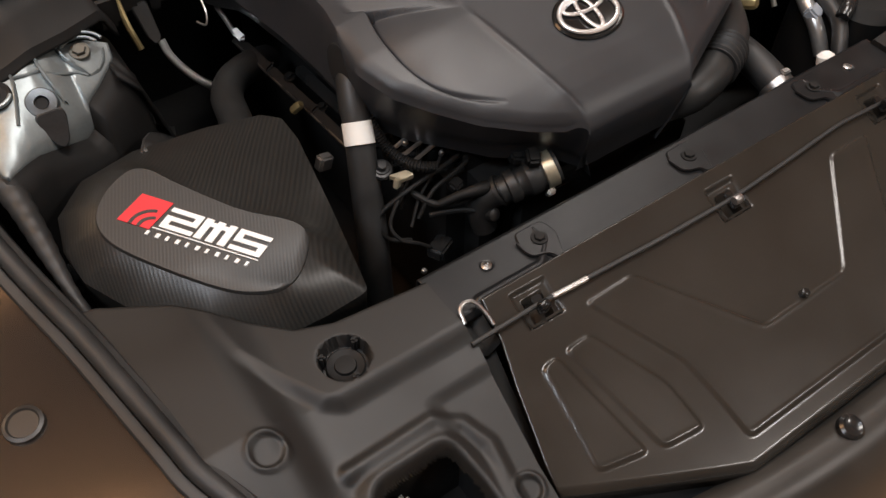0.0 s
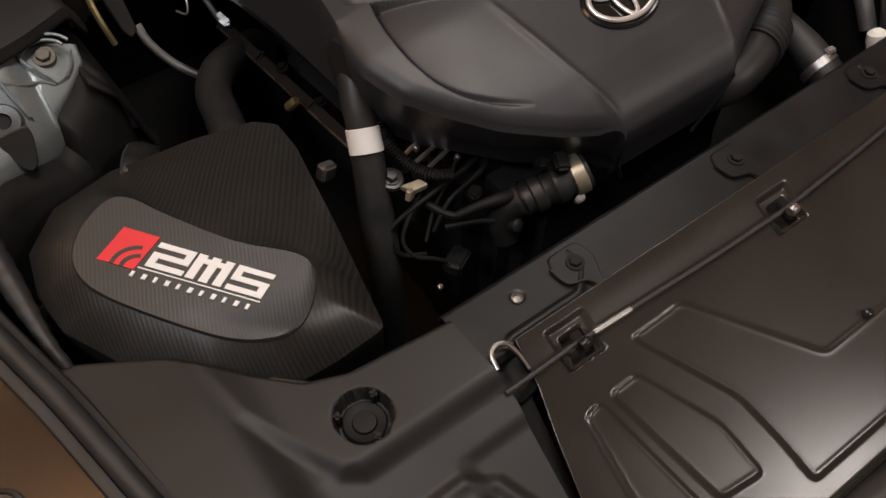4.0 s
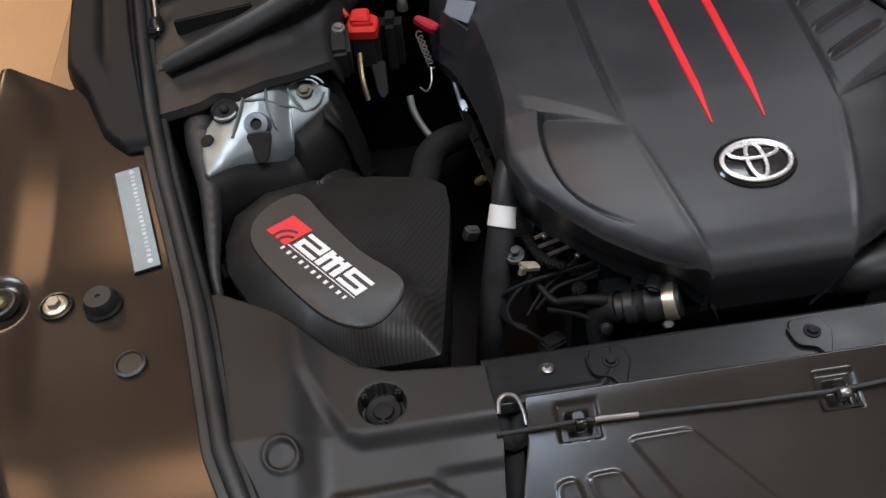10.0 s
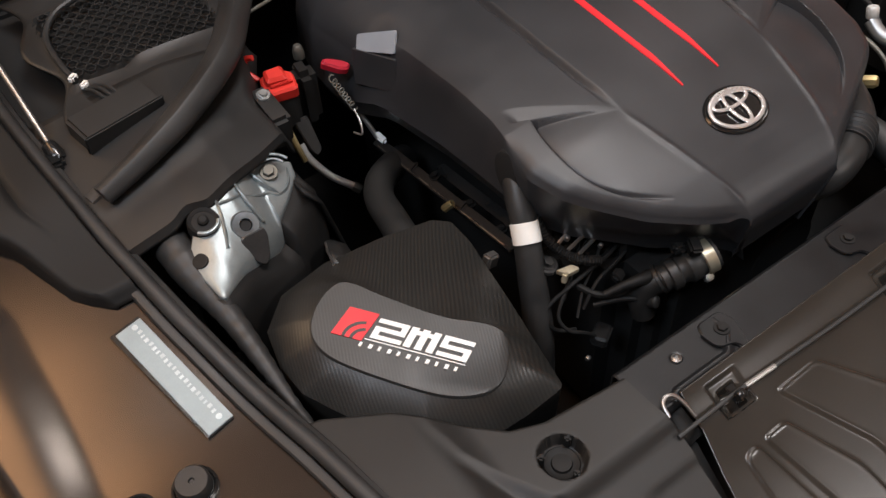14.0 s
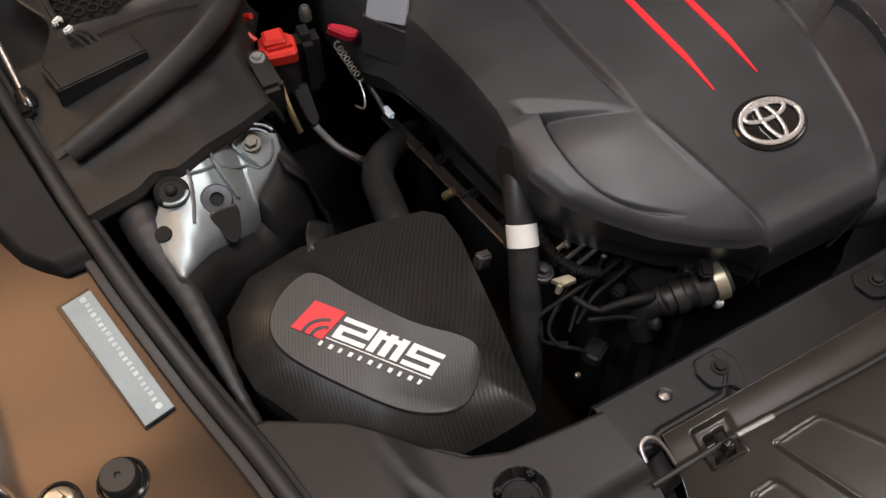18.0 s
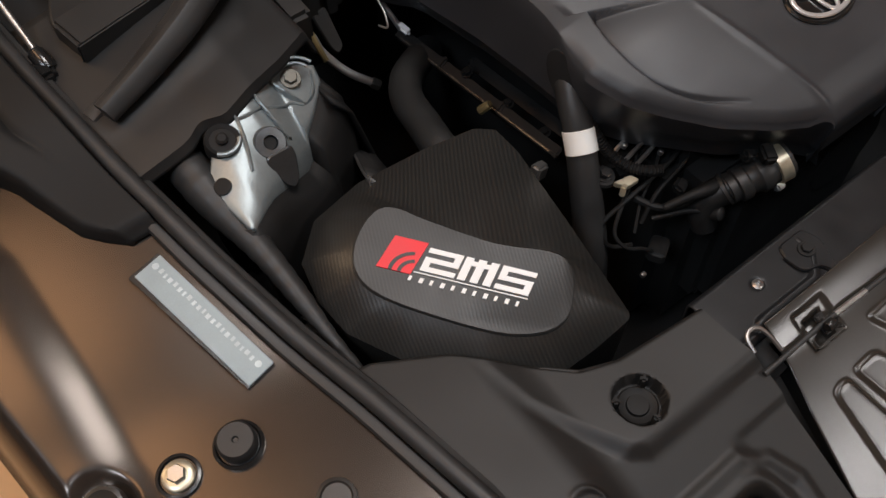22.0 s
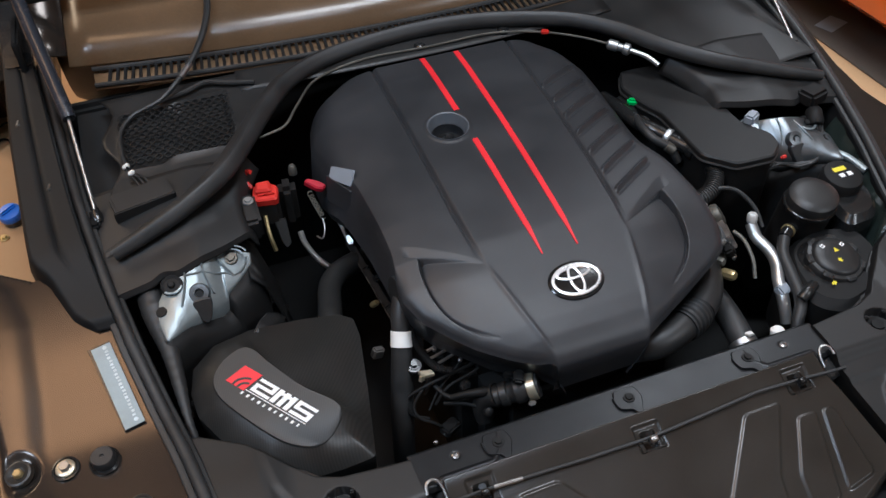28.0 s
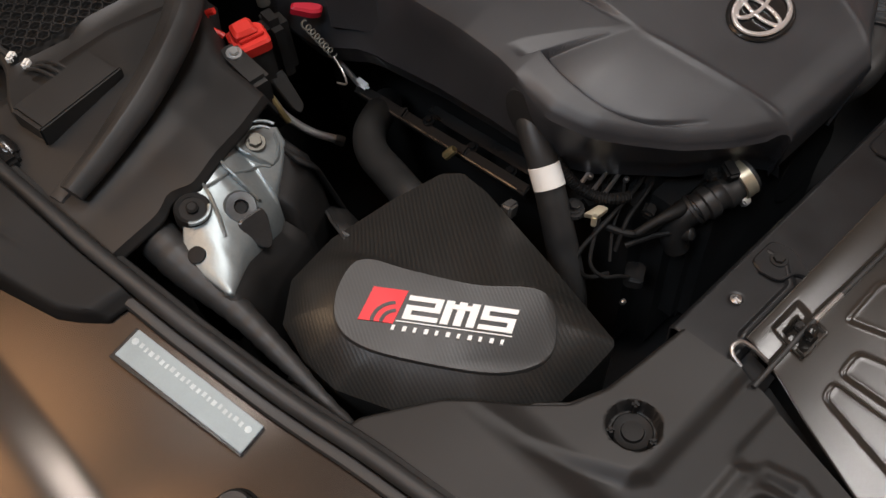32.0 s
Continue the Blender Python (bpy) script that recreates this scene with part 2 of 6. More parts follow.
def glow(name, colour, power):
    mt = bpy.data.materials.new(name)
    mt.use_nodes = True
    b = mt.node_tree.nodes["Principled BSDF"]
    b.inputs["Emission Color"].default_value, b.inputs["Emission Strength"].default_value = (*colour, 1), power
    return mt


COVER = material("moulded_cover_plastic", (0.029, 0.030, 0.033), 0.40, 0, 0.18, 1300, 10, 0.4, 0.0004)
WELL = material("lit_bevel_grey", (0.10, 0.11, 0.125), 0.4, 0, 0.1, 1200, 12, 0.15, 0.0003)
PLASTIC = material("black_plastic", (0.018, 0.0175, 0.017), 0.47, 0, 0.25, 1300, 12, 0.2, 0.0003)
GLOSSY = material("glossy_black_plastic", (0.012, 0.012, 0.012), 0.2, 0, 0.2, 900, 12, 0.05)
TRIM = material("grained_trim_plastic", (0.0085, 0.0078, 0.0072), 0.52, 0, 0.18, 1600, 9, 0.3, 0.0003)
PANEL = material("painted_sheet_panel", (0.024, 0.021, 0.0175), 0.23, 0.0, 0.15, 700, 8, 0.06, 0.0002, rough_vary=0.06)
BAR = material("dark_painted_steel", (0.010, 0.0105, 0.0115), 0.35, 0.1, 0.3, 700, 14, 0.1)
BAR.node_tree.nodes["Principled BSDF"].inputs["Specular IOR Level"].default_value = 0.32
PAINT = material("dark_bronze_body_paint", (0.060, 0.051, 0.044), 0.22, 0.7, 0.10, 2500, 6, 0.02, rough_vary=0.03)
TAN = material("dull_tan_sheet", (0.20, 0.13, 0.07), 0.5, 0.1, 0.3, 400, 9, 0.1)
LIDBLACK = material("matt_black_lid", (0.0115, 0.0112, 0.0110), 0.52, 0, 0.15, 1500, 10, 0.2, 0.0003)
SHELF = material("tan_wing_shelf", (0.34, 0.205, 0.10), 0.42, 0.1, 0.1, 900, 7, 0.03)
APRON = material("satin_black_apron_paint", (0.026, 0.023, 0.02), 0.42, 0, 0.25, 900, 11, 0.1)
NEARBLACK = material("black_sealed_sheet", (0.0065, 0.0062, 0.006), 0.62, 0, 0.3, 900, 12, 0.12)
NEARBLACK.node_tree.nodes["Principled BSDF"].inputs["Specular IOR Level"].default_value = 0.28
CASTDULL = material("dull_cast_metal", (0.12, 0.115, 0.10), 0.5, 0.7, 0.3, 300, 22, 0.25, 0.0006)
RUBBER = material("black_rubber", (0.02, 0.02, 0.02), 0.5, 0, 0.25, 900, 20, 0.15)
HOSE = material("grey_rubber_hose", (0.019, 0.019, 0.0185), 0.42, 0, 0.2, 900, 20, 0.15)
FELT = material("matt_black_liner", (0.012, 0.012, 0.012), 0.8, 0, 0.3, 1500, 16, 0.4, 0.0006)
# near-black for the bay's depths: the shade is put into the colour
VOID = material("deep_shade_black", (0.0035, 0.0035, 0.0035), 0.75, 0, 0.3, 300, 12, 0.1)
CARBON = carbon_weave("woven_carbon", (0.013, 0.013, 0.0125), (0.026, 0.025, 0.023), 0.0038, 0.37)
LID = carbon_weave("fine_carbon_lid", (0.022, 0.022, 0.022), (0.03, 0.03, 0.029), 0.003, 0.45)
CAST = material("cast_aluminium", (0.265, 0.300, 0.310), 0.43, 0.65, 0.2, 260, 16, 0.25, 0.0006)
BAREDGE = material("dark_metal_edge", (0.10, 0.10, 0.095), 0.3, 0.8, 0.4, 500, 40, 0.1)
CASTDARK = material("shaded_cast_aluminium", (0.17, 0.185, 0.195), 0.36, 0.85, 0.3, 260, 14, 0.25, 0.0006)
CASTHOLLOW = material("shaded_cast_hollow", (0.06, 0.062, 0.064), 0.34, 0.6, 0.3, 260, 14, 0.2, 0.0005)
GREENGLOSS = material("dark_green_gloss", (0.016, 0.022, 0.019), 0.14, 0, 0.3, 300, 20, 0.05, rough_vary=0.05)
ALU = material("drawn_aluminium", (0.44, 0.45, 0.45), 0.36, 0.85, 0.15, 500, 25, 0.1)
PALEPIPE = material("pale_zinc_pipe", (0.6, 0.6, 0.58), 0.4, 0.35, 0.15, 500, 30, 0.1)
STEEL = material("worn_steel", (0.32, 0.31, 0.3), 0.35, 0.9, 0.3, 500, 30, 0.1)
BADGE = material("bright_badge_metal", (0.86, 0.86, 0.86), 0.28, 0.75, 0.05, 300, 20, 0.02, rough_vary=0.04)
CHROME = material("polished_chrome", (0.85, 0.85, 0.86), 0.08, 1.0, 0.05, 300, 20, 0.02, rough_vary=0.03)
ZINC = material("pale_zinc_plate", (0.62, 0.56, 0.42), 0.38, 0.8, 0.2, 400, 30, 0.1)
BRASS = material("zinc_brass_fitting", (0.5, 0.4, 0.2), 0.35, 0.85, 0.25, 400, 30, 0.1)
RED = material("signal_red_paint", (0.80, 0.02, 0.03), 0.52, 0, 0.08, 900, 15, 0.04)
REDTAG = material("dark_red_plastic", (0.42, 0.012, 0.03), 0.45, 0, 0.15, 900, 25, 0.1)
REDCAP = material("red_terminal_plastic", (0.62, 0.03, 0.02), 0.42, 0, 0.12, 900, 25, 0.1)
STRUT = material("dark_strut_enamel", (0.03, 0.033, 0.042), 0.25, 0.3, 0.15, 600, 20, 0.04)
WHITE = material("white_tape", (0.85, 0.84, 0.8), 0.55, 0, 0.06, 900, 30, 0.15)
PRINT = material("white_print", (0.90, 0.90, 0.89), 0.5, 0, 0.05, 900, 30, 0.05)
FADED = material("faded_pale_print", (0.50, 0.56, 0.57), 0.5, 0, 0.25, 900, 60, 0.05)
GREYTAG = material("pale_grey_satin", (0.3, 0.33, 0.37), 0.45, 0, 0.08, 900, 20, 0.08)
PLATE = material("blue_grey_label_film", (0.27, 0.33, 0.35), 0.38, 0, 0.15, 600, 25, 0.1)
BLUE = material("blue_cap_plastic", (0.03, 0.14, 0.55), 0.35, 0, 0.12, 700, 30, 0.05)
YELLOW = material("yellow_print", (0.8, 0.68, 0.03), 0.5, 0, 0.08, 900, 30, 0.05)
GREEN = material("green_clip_plastic", (0.03, 0.5, 0.1), 0.4, 0, 0.1, 900, 30, 0.05)
# glass whose brown base colour holds a warm reflection
GLASS_DARK = material("windscreen_warm_reflection", (0.10, 0.062, 0.033), 0.22, 0, 0.25, 200, 5, 0.0, coat=0.0, rough_vary=0.05)
FLOORING = material("warm_tan_hall_floor", (0.66, 0.42, 0.22), 0.5, 0, 0.1, 60, 0.9, 0.05, 0.001)
ASPHALT = material("dark_worn_floor", (0.1, 0.085, 0.07), 0.6, 0, 0.25, 80, 1.5, 0.1, 0.001)
WALLS = material("pale_hall_wall", (0.5, 0.45, 0.4), 0.8, 0, 0.08, 40, 0.6, 0.05, 0.001)
ORANGE = material("orange_car_paint", (0.65, 0.13, 0.015), 0.22, 0.1, 0.08, 1500, 3, 0.02, coat=0.8, rough_vary=0.04)

# ---- the hall ----
def flat(x0, x1, y0, y1, z, name="sheet"):
    return grid([[(x0, y0, z), (x1, y0, z)], [(x0, y1, z), (x1, y1, z)]], name)


ground = tagged(part("ground", flat(-9, 9, -9, 9, 0), FLOORING), "warm tan polished hall floor", "floor", kind="structure")
tagged(part("floor_strip", block(1.4, 12, 0.008, pose(2.63, 0.5, 0.0045), 0.002), ASPHALT), "dark worn strip across the tan floor", "floor strip", kind="structure")
tagged(part("paper_scrap", block(0.12, 0.08, 0.002, pose(2.05, 1.87, 0.0095, 0, 0, 20), 0.0005), GREYTAG), "small pale paper scrap lying on the floor", "paper scrap")
for k, (wx, wy, lx, ly) in enumerate(((0, 9.1, 18.4, 0.2), (0, -9.1, 18.4, 0.2), (9.1, 0, 0.2, 18), (-9.1, 0, 0.2, 18))):
    tagged(part(("wall_north", "wall_south", "wall_east", "wall_west")[k], block(lx, ly, 4.3, pose(wx, wy, 2.15), 0.01), WALLS), "plain pale wall of the hall", "wall", kind="structure")
tagged(part("ceiling", block(18.4, 18.4, 0.2, pose(0, 0, 4.42), 0.01), WALLS), "plain pale hall ceiling", "ceiling", kind="structure")


# ---- the car's body round the engine bay ----
RAIL_Y = np.arange(-0.62, 1.45, 0.005)
RAIL_H = np.interp(RAIL_Y, [-0.5, -0.24, 0.0, 0.19, 0.266, 0.397, 0.55, 1.2], [0.58, 0.695, 0.760, 0.767, 0.772, 0.811, 0.848, 0.985])
ease = np.hanning(31)
RAIL_H = np.convolve(np.pad(RAIL_H, 15, mode="edge"), ease / ease.sum(), "valid")


def rail_z(y):
    """Height of the wings' inner edge, in one smooth sweep."""
    return np.interp(y, RAIL_Y, RAIL_H)


def seal_x(y):
    return np.interp(y, [-0.13, -0.085, -0.05, 0.02, 0.10, 0.19, 0.284, 0.386, 0.496, 0.605, 0.7, 1.2],
                     [0.486, 0.543, 0.565, 0.590, 0.605, 0.622, 0.645, 0.668, 0.688, 0.704, 0.715, 0.755])


def outer_x(y):
    return np.interp(y, [-0.6, -0.3, -0.1, 0.1, 0.2, 0.4, 0.55, 0.8, 1.3], [0.40, 0.66, 0.78, 0.855, 0.882, 0.905, 0.915, 0.918, 0.935])


def outer_right(y):
    return np.interp(y, [-0.6, -0.3, -0.1, 0.1, 0.2, 0.36, 0.44, 0.50, 0.58, 0.67, 0.82, 1.0, 1.3], [0.40, 0.66, 0.78, 0.845, 0.850, 0.815, 0.788, 0.758, 0.746, 0.752, 0.766, 0.785, 0.81])


car = thing("car_body", "dark bronze car with its bonnet open over the engine bay", "car", (0, 0.3, 0))


def fender(s):
    """One wing: a dark front field, a bronze field with a raised outer roll, and a low shelf behind a step."""
    def roll_x(y):
        return np.interp(y, [-0.3, -0.1, 0.0, 0.058, 0.15, 0.215, 0.27, 0.35, 0.47, 0.54, 0.60, 0.64], [0.60, 0.69, 0.735, 0.764, 0.788, 0.796, 0.800, 0.797, 0.799, 0.818, 0.870, 0.93])

    def sheet(ys, name, mat, label, shelf=False):
        P = []
        for y in ys:
            a, b = seal_x(y) + 0.006, outer_x(y) if s < 0 else outer_right(y)
            row = [(s * (a - 0.004), y, rail_z(y) - 0.03)]
            for t in np.linspace(0, 1, 90):
                x = a + (b - a) * t
                out = max(0, x - roll_x(y)) * float(smooth(-0.1, 0.12, y))
                bump = (0.006 if s < 0 else 0.0) * (1 - math.exp(-(out / 0.030) ** 2)) - 0.06 * max(0, (t - 0.86) / 0.14) ** 2.2
                # scalloped notch round the screw
                bump -= 0.007 * float(1 - smooth(0.018, 0.030, math.hypot(x - 0.845, (y - 0.243) * 0.8))) if s < 0 else 0
                z = rail_z(y) + bump
                if shelf:
                    z += (0.722 + 0.02 * (y - 0.6) - z) * float(smooth(0.780, 0.795, x))
                elif s < 0:
                    edge = 0.548 + 0.05 * min(1, max(0, (x - 0.80) / 0.08))
                    z += (0.712 - z) * float(smooth(edge, edge + 0.018, y) * smooth(0.780, 0.795, x))
                row.append((s * x, y, z))
            row += [(s * (b + 0.005), y, row[-1][2] - 0.006), (s * (b + 0.008), y, min(row[-1][2], rail_z(y)) - 0.06), (s * (b + 0.012), y, 0.55), (s * (b - 0.01), y, 0.22)]
            P.append(row)
        return part(name, grid(P), mat, car, label, angle=50)
    sheet(np.linspace(-0.30, 0.200, 60), "wing_front", PAINT, "satin dark front field of the wing")
    if s > 0:
        sheet(np.linspace(0.200, 1.25, 60), "front_wing", PAINT, "dark bronze painted wing with a rolled edge")
        return
    sheet(np.linspace(0.200, 0.630, 110), "front_wing", PAINT, "bronze painted wing with a raised outer roll")
    sheet(np.linspace(0.545, 1.25, 40), "wing_shelf", SHELF, "low tan wing shelf behind the step", True)


for s in (-1, 1):
    fender(s)
    # near-black raised rail that carries the strut, rounded at its outer edge
    P = []
    for y in np.r_[np.linspace(0.428, 0.445, 6), np.linspace(0.46, 1.2, 50)]:
        a, b = seal_x(y) + 0.012, np.interp(y, [0.428, 0.455, 0.53, 0.56, 0.61, 0.83, 1.0, 1.2], [0.712, 0.742, 0.772, 0.797, 0.800, 0.808, 0.806, 0.81])
        h = 0.012 * smooth(0.428, 0.440, y) + 0.016 * smooth(0.47, 0.58, y)
        P.append([(s * (a + (b - a) * t), y, rail_z(y) + 0.001 + h * (1 - max(0, (t - 0.88) / 0.12) ** 2.5) - 0.006 * math.exp(-((t - 0.45) / 0.06) ** 2) * smooth(0.5, 0.6, y)) for t in np.linspace(0, 1, 28)])
    P = [row + [(s * (abs(row[-1][0]) + 0.002), row[-1][1], row[-1][2] - 0.14 * float(smooth(0.52, 0.56, row[-1][1])) - 0.003)] for row in P]
    if s < 0:
        part("wing_rail", grid(P), NEARBLACK, car, "near-black raised rail under the bonnet strut", thick=0.003)
    # inner wing wall, down to the depths, shade painted in as near-black
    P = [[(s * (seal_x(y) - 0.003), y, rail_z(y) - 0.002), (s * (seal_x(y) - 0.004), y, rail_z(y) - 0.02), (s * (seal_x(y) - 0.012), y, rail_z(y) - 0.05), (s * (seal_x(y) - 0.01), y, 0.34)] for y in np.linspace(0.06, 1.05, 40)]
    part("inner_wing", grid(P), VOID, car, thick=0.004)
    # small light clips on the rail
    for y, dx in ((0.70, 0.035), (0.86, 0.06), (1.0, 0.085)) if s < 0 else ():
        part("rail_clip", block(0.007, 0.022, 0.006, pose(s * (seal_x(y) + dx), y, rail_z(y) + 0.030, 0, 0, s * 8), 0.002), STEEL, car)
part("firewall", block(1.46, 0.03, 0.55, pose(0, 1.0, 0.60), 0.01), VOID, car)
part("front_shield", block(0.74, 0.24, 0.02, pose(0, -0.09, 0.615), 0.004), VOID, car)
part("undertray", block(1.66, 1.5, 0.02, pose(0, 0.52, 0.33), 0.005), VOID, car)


def nose(x):
    return -0.232 + 0.36 * x * x


xs = np.linspace(-0.66, 0.66, 61)
P = [[(x, nose(x) + 0.02, 0.64), (x, nose(x) + 0.004, 0.658), (x, nose(x) - 0.012, 0.662), (x, nose(x) - 0.03, 0.652), (x, nose(x) - 0.075, 0.58), (x, nose(x) - 0.10, 0.42), (x, nose(x) - 0.07, 0.22)] for x in xs]
part("front_bumper", grid(P), APRON, car, angle=60)
for x in (-0.055, 0.16):
    part("bumper_plug", lathe([(0.013, -0.003), (0.013, 0.004), (0.010, 0.006), (0.006, 0.004)], frame_on((x, nose(x) - 0.003, 0.6625), (0, -0.2, 1)), 20), GLOSSY, car)
# windscreen behind the cowl, warm reflection in its base colour, and the roofline beyond
P = []
for v in np.linspace(0, 1, 12):
    P.append([(x, 0.995 + 0.06 * (x / 0.7) ** 2 + 0.85 * v, 0.916 + 0.01 * (x / 0.7) ** 2 + 0.38 * v - 0.05 * v * v) for x in np.linspace(-0.70 + 0.05 * v, 0.70 - 0.05 * v, 30)])
part("windscreen", grid(P), GLASS_DARK, car, "windscreen glass, brown for the warm hall it reflects", thick=0.005)
for s in (-1, 1):
    P = [[(s * (0.70 - 0.05 * v), 1.08 + 0.75 * v, 0.935 + 0.36 * v - 0.05 * v * v), (s * (0.76 - 0.05 * v), 1.08 + 0.75 * v, 0.945 + 0.36 * v), (s * 0.90, 1.12 + 0.75 * v, 0.86 + 0.2 * v), (s * 0.92, 1.12 + 0.75 * v, 0.40)] for v in np.linspace(0, 1, 10)]
    part("windscreen_pillar", grid(P), PAINT, car, thick=0.004)
# roof, doors and tail of the car
P = []
for y, w, zr in ((1.88, 0.66, 1.245), (2.2, 0.64, 1.29), (2.6, 0.62, 1.27), (3.0, 0.60, 1.18), (3.4, 0.62, 1.02), (3.62, 0.66, 0.96)):
    P.append([(w * u, y, zr - 0.05 * u * u) for u in np.linspace(-1, 1, 16)])
part("roof", grid(P), PAINT, car, thick=0.01)
for s in (-1, 1):
    P = []
    for y in np.linspace(1.25, 3.75, 26):
        b = 0.915 + 0.03 * smooth(2.4, 3.0, y) - 0.22 * smooth(3.3, 3.75, y)
        top = np.interp(y, [1.25, 1.88, 2.6, 3.0, 3.62, 3.75], [0.9, 0.66, 0.62, 0.60, 0.66, 0.62])
        zt = np.interp(y, [1.25, 1.88, 2.6, 3.0, 3.62, 3.75], [0.95, 1.2, 1.22, 1.13, 0.91, 0.86])
        P.append([(s * top, y, zt), (s * (b - 0.05), y, 0.93), (s * b, y, 0.80), (s * (b - 0.03), y, 0.55), (s * (b - 0.01), y, 0.24)])
    part("body_side", grid(P), PAINT, car, thick=0.01)
for s in (-1, 1):
    for y0, y1 in ((1.50, 2.35), (2.40, 2.95)):
        P = []
        for y in np.linspace(y0, y1, 10):
            b = 0.915 + 0.03 * smooth(2.4, 3.0, y) - 0.05
            top = np.interp(y, [1.25, 1.88, 2.6, 3.0], [0.9, 0.66, 0.62, 0.60])
            zt = np.interp(y, [1.25, 1.88, 2.6, 3.0], [0.95, 1.2, 1.22, 1.13])
            P.append([(s * (b + (top - b) * f + 0.006), y, 0.93 + (zt - 0.93) * f + 0.004) for f in (0.08, 0.5, 0.90)])
        part("side_window", grid(P), GLOSSY, car, "dark tinted side window", thick=0.004)
part("rear_window", grid([[(0.50 * u, y, z) for u in (-1, 0, 1)] for y, z in ((3.02, 1.165), (3.20, 1.105), (3.38, 1.035))]), GLOSSY, car, "dark tinted rear window", thick=0.004)
part("tail", block(1.4, 0.06, 0.55, pose(0, 3.74, 0.58), 0.025), PAINT, car)
# raised bonnet on its hinges, above the camera's view
P = []
for v in np.linspace(0, 1, 24):
    w = 0.87 - 0.16 * v ** 3
    P.append([(w * u, 1.12 - 0.16 * v + 0.05 * u * u, 1.04 + 1.2 * v - 0.03 * u * u) for u in np.linspace(-1, 1, 30)])
part("bonnet", grid(P), FELT, car, "raised bonnet, dark lined underside", thick=0.03)
for s in (-1, 1):
    part("bonnet_hinge", merged(block(0.05, 0.16, 0.02, pose(s * 0.775, 1.07, 1.0, 25), 0.004), block(0.012, 0.12, 0.09, pose(s * 0.765, 1.04, 0.985), 0.004)), GLOSSY, car)

# ---- front panels ----
def slope_z(y):
    return 0.738 + 0.38 * y


def radiator_panel():
    """Pressed sheet over the radiator, with sunk fields and a folded front edge."""
    def half(y):
        return np.interp(y, [-0.20, -0.11, -0.04, 0.0, 0.036], [0.350, 0.335, 0.318, 0.306, 0.302])

    def front(x):
        return -0.205 + 0.42 * max(0, abs(x) - 0.15)

    rows, cols = 130, 300
    u = np.linspace(-1, 1, cols)
    v = np.linspace(0, 1, rows)
    X = np.zeros((rows, cols))
    Y = np.zeros((rows, cols))
    for j, uu in enumerate(u):
        x = uu * 0.34
        yf = front(x * 0.98)
        for i, vv in enumerate(v):
            y = yf + (0.038 - yf) * vv
            X[i, j], Y[i, j] = uu * half(y), y
    Z = slope_z(Y)
    # flattens into the crossmember
    Z += (0.7545 - slope_z(0.036)) * smooth(0.0, 0.036, Y)
    fields = [[(-0.212, -0.011), (-0.150, -0.010), (-0.057, -0.114), (0.066, -0.114), (0.150, -0.010), (0.212, -0.010), (0.158, -0.101), (0.149, -0.150), (0.145, -0.188), (-0.145, -0.188), (-0.149, -0.150), (-0.158, -0.101)]]
    for s in (-1, 1):
        fields.append([(s * 0.258, -0.037), (s * 0.226, -0.036), (s * 0.186, -0.108), (s * 0.180, -0.158), (s * 0.228, -0.153)])
        fields.append([(s * 0.288, -0.040), (s * 0.268, -0.037), (s * 0.243, -0.148), (s * 0.296, -0.138)])
    Zd = np.zeros_like(Z)
    for field in fields:
        d = inside(rounded(field, 0.008), X, Y)
        Zd = np.maximum(Zd, 0.0021 * smooth(-0.0015, 0.0030, d) + 0.0005 * np.exp(-((d - 0.003) / 0.0016) ** 2))
    # shallow wells round the cable clips
    for cx, cy in ((-0.255, 0.007), (0.0, 0.0), (0.255, 0.007)):
        r = np.maximum(np.abs(X - cx) / 0.020, np.abs(Y - cy - 0.004) / 0.017)
        Zd -= 0.004 * (1 - smooth(0.92, 1.08, r))
        hole = np.maximum(np.abs(X - cx) / 0.0105, np.abs(Y - cy) / 0.0125)
        Zd -= 0.016 * (1 - smooth(0.9, 1.1, hole))
    Z += Zd
    P = np.stack([X, Y, Z], -1)
    lip = P[:1].copy()
    lip[..., 1] -= 0.006
    lip[..., 2] -= 0.005
    low = lip.copy()
    low[..., 1] -= 0.002
    low[..., 2] -= 0.02
    P = np.concatenate([low, lip, P])
    base = thing("radiator_cover", "dark pressed sheet radiator cover with embossed fields", "radiator cover", (0, -0.1, 0.66))
    part("pressed_sheet", grid(P), PANEL, base, angle=60, thick=0.0015)
    part("hole_plug", lathe([(0.0045, -0.003), (0.0045, 0.0045), (0.003, 0.0055)], frame_on((0.004, -0.112, slope_z(-0.112) + 0.003), (0, -0.38, 1)), 14), GLOSSY, base, "small black push plug")
    for cx, cy, cz in ((-0.255, 0.007, 0.7415), (0.0, 0.0, 0.738), (0.255, 0.007, 0.7415)):
        clip = part("cable_clip", block(0.011, 0.020, 0.005, frame_on((cx, cy, cz + 0.004), (0, -0.38, 1)), 0.0015), GLOSSY, base, "black clip that holds the cable")
        m = frame_on((cx, cy - 0.013, cz - 0.004), (0, -0.38, 1))
        part("clip_lip", merged(block(0.036, 0.0025, 0.003, m, 0.001), block(0.0025, 0.010, 0.003, m @ pose(-0.0175, 0.004, 0), 0.001), block(0.0025, 0.010, 0.003, m @ pose(0.0175, 0.004, 0), 0.001)), PANEL, clip)
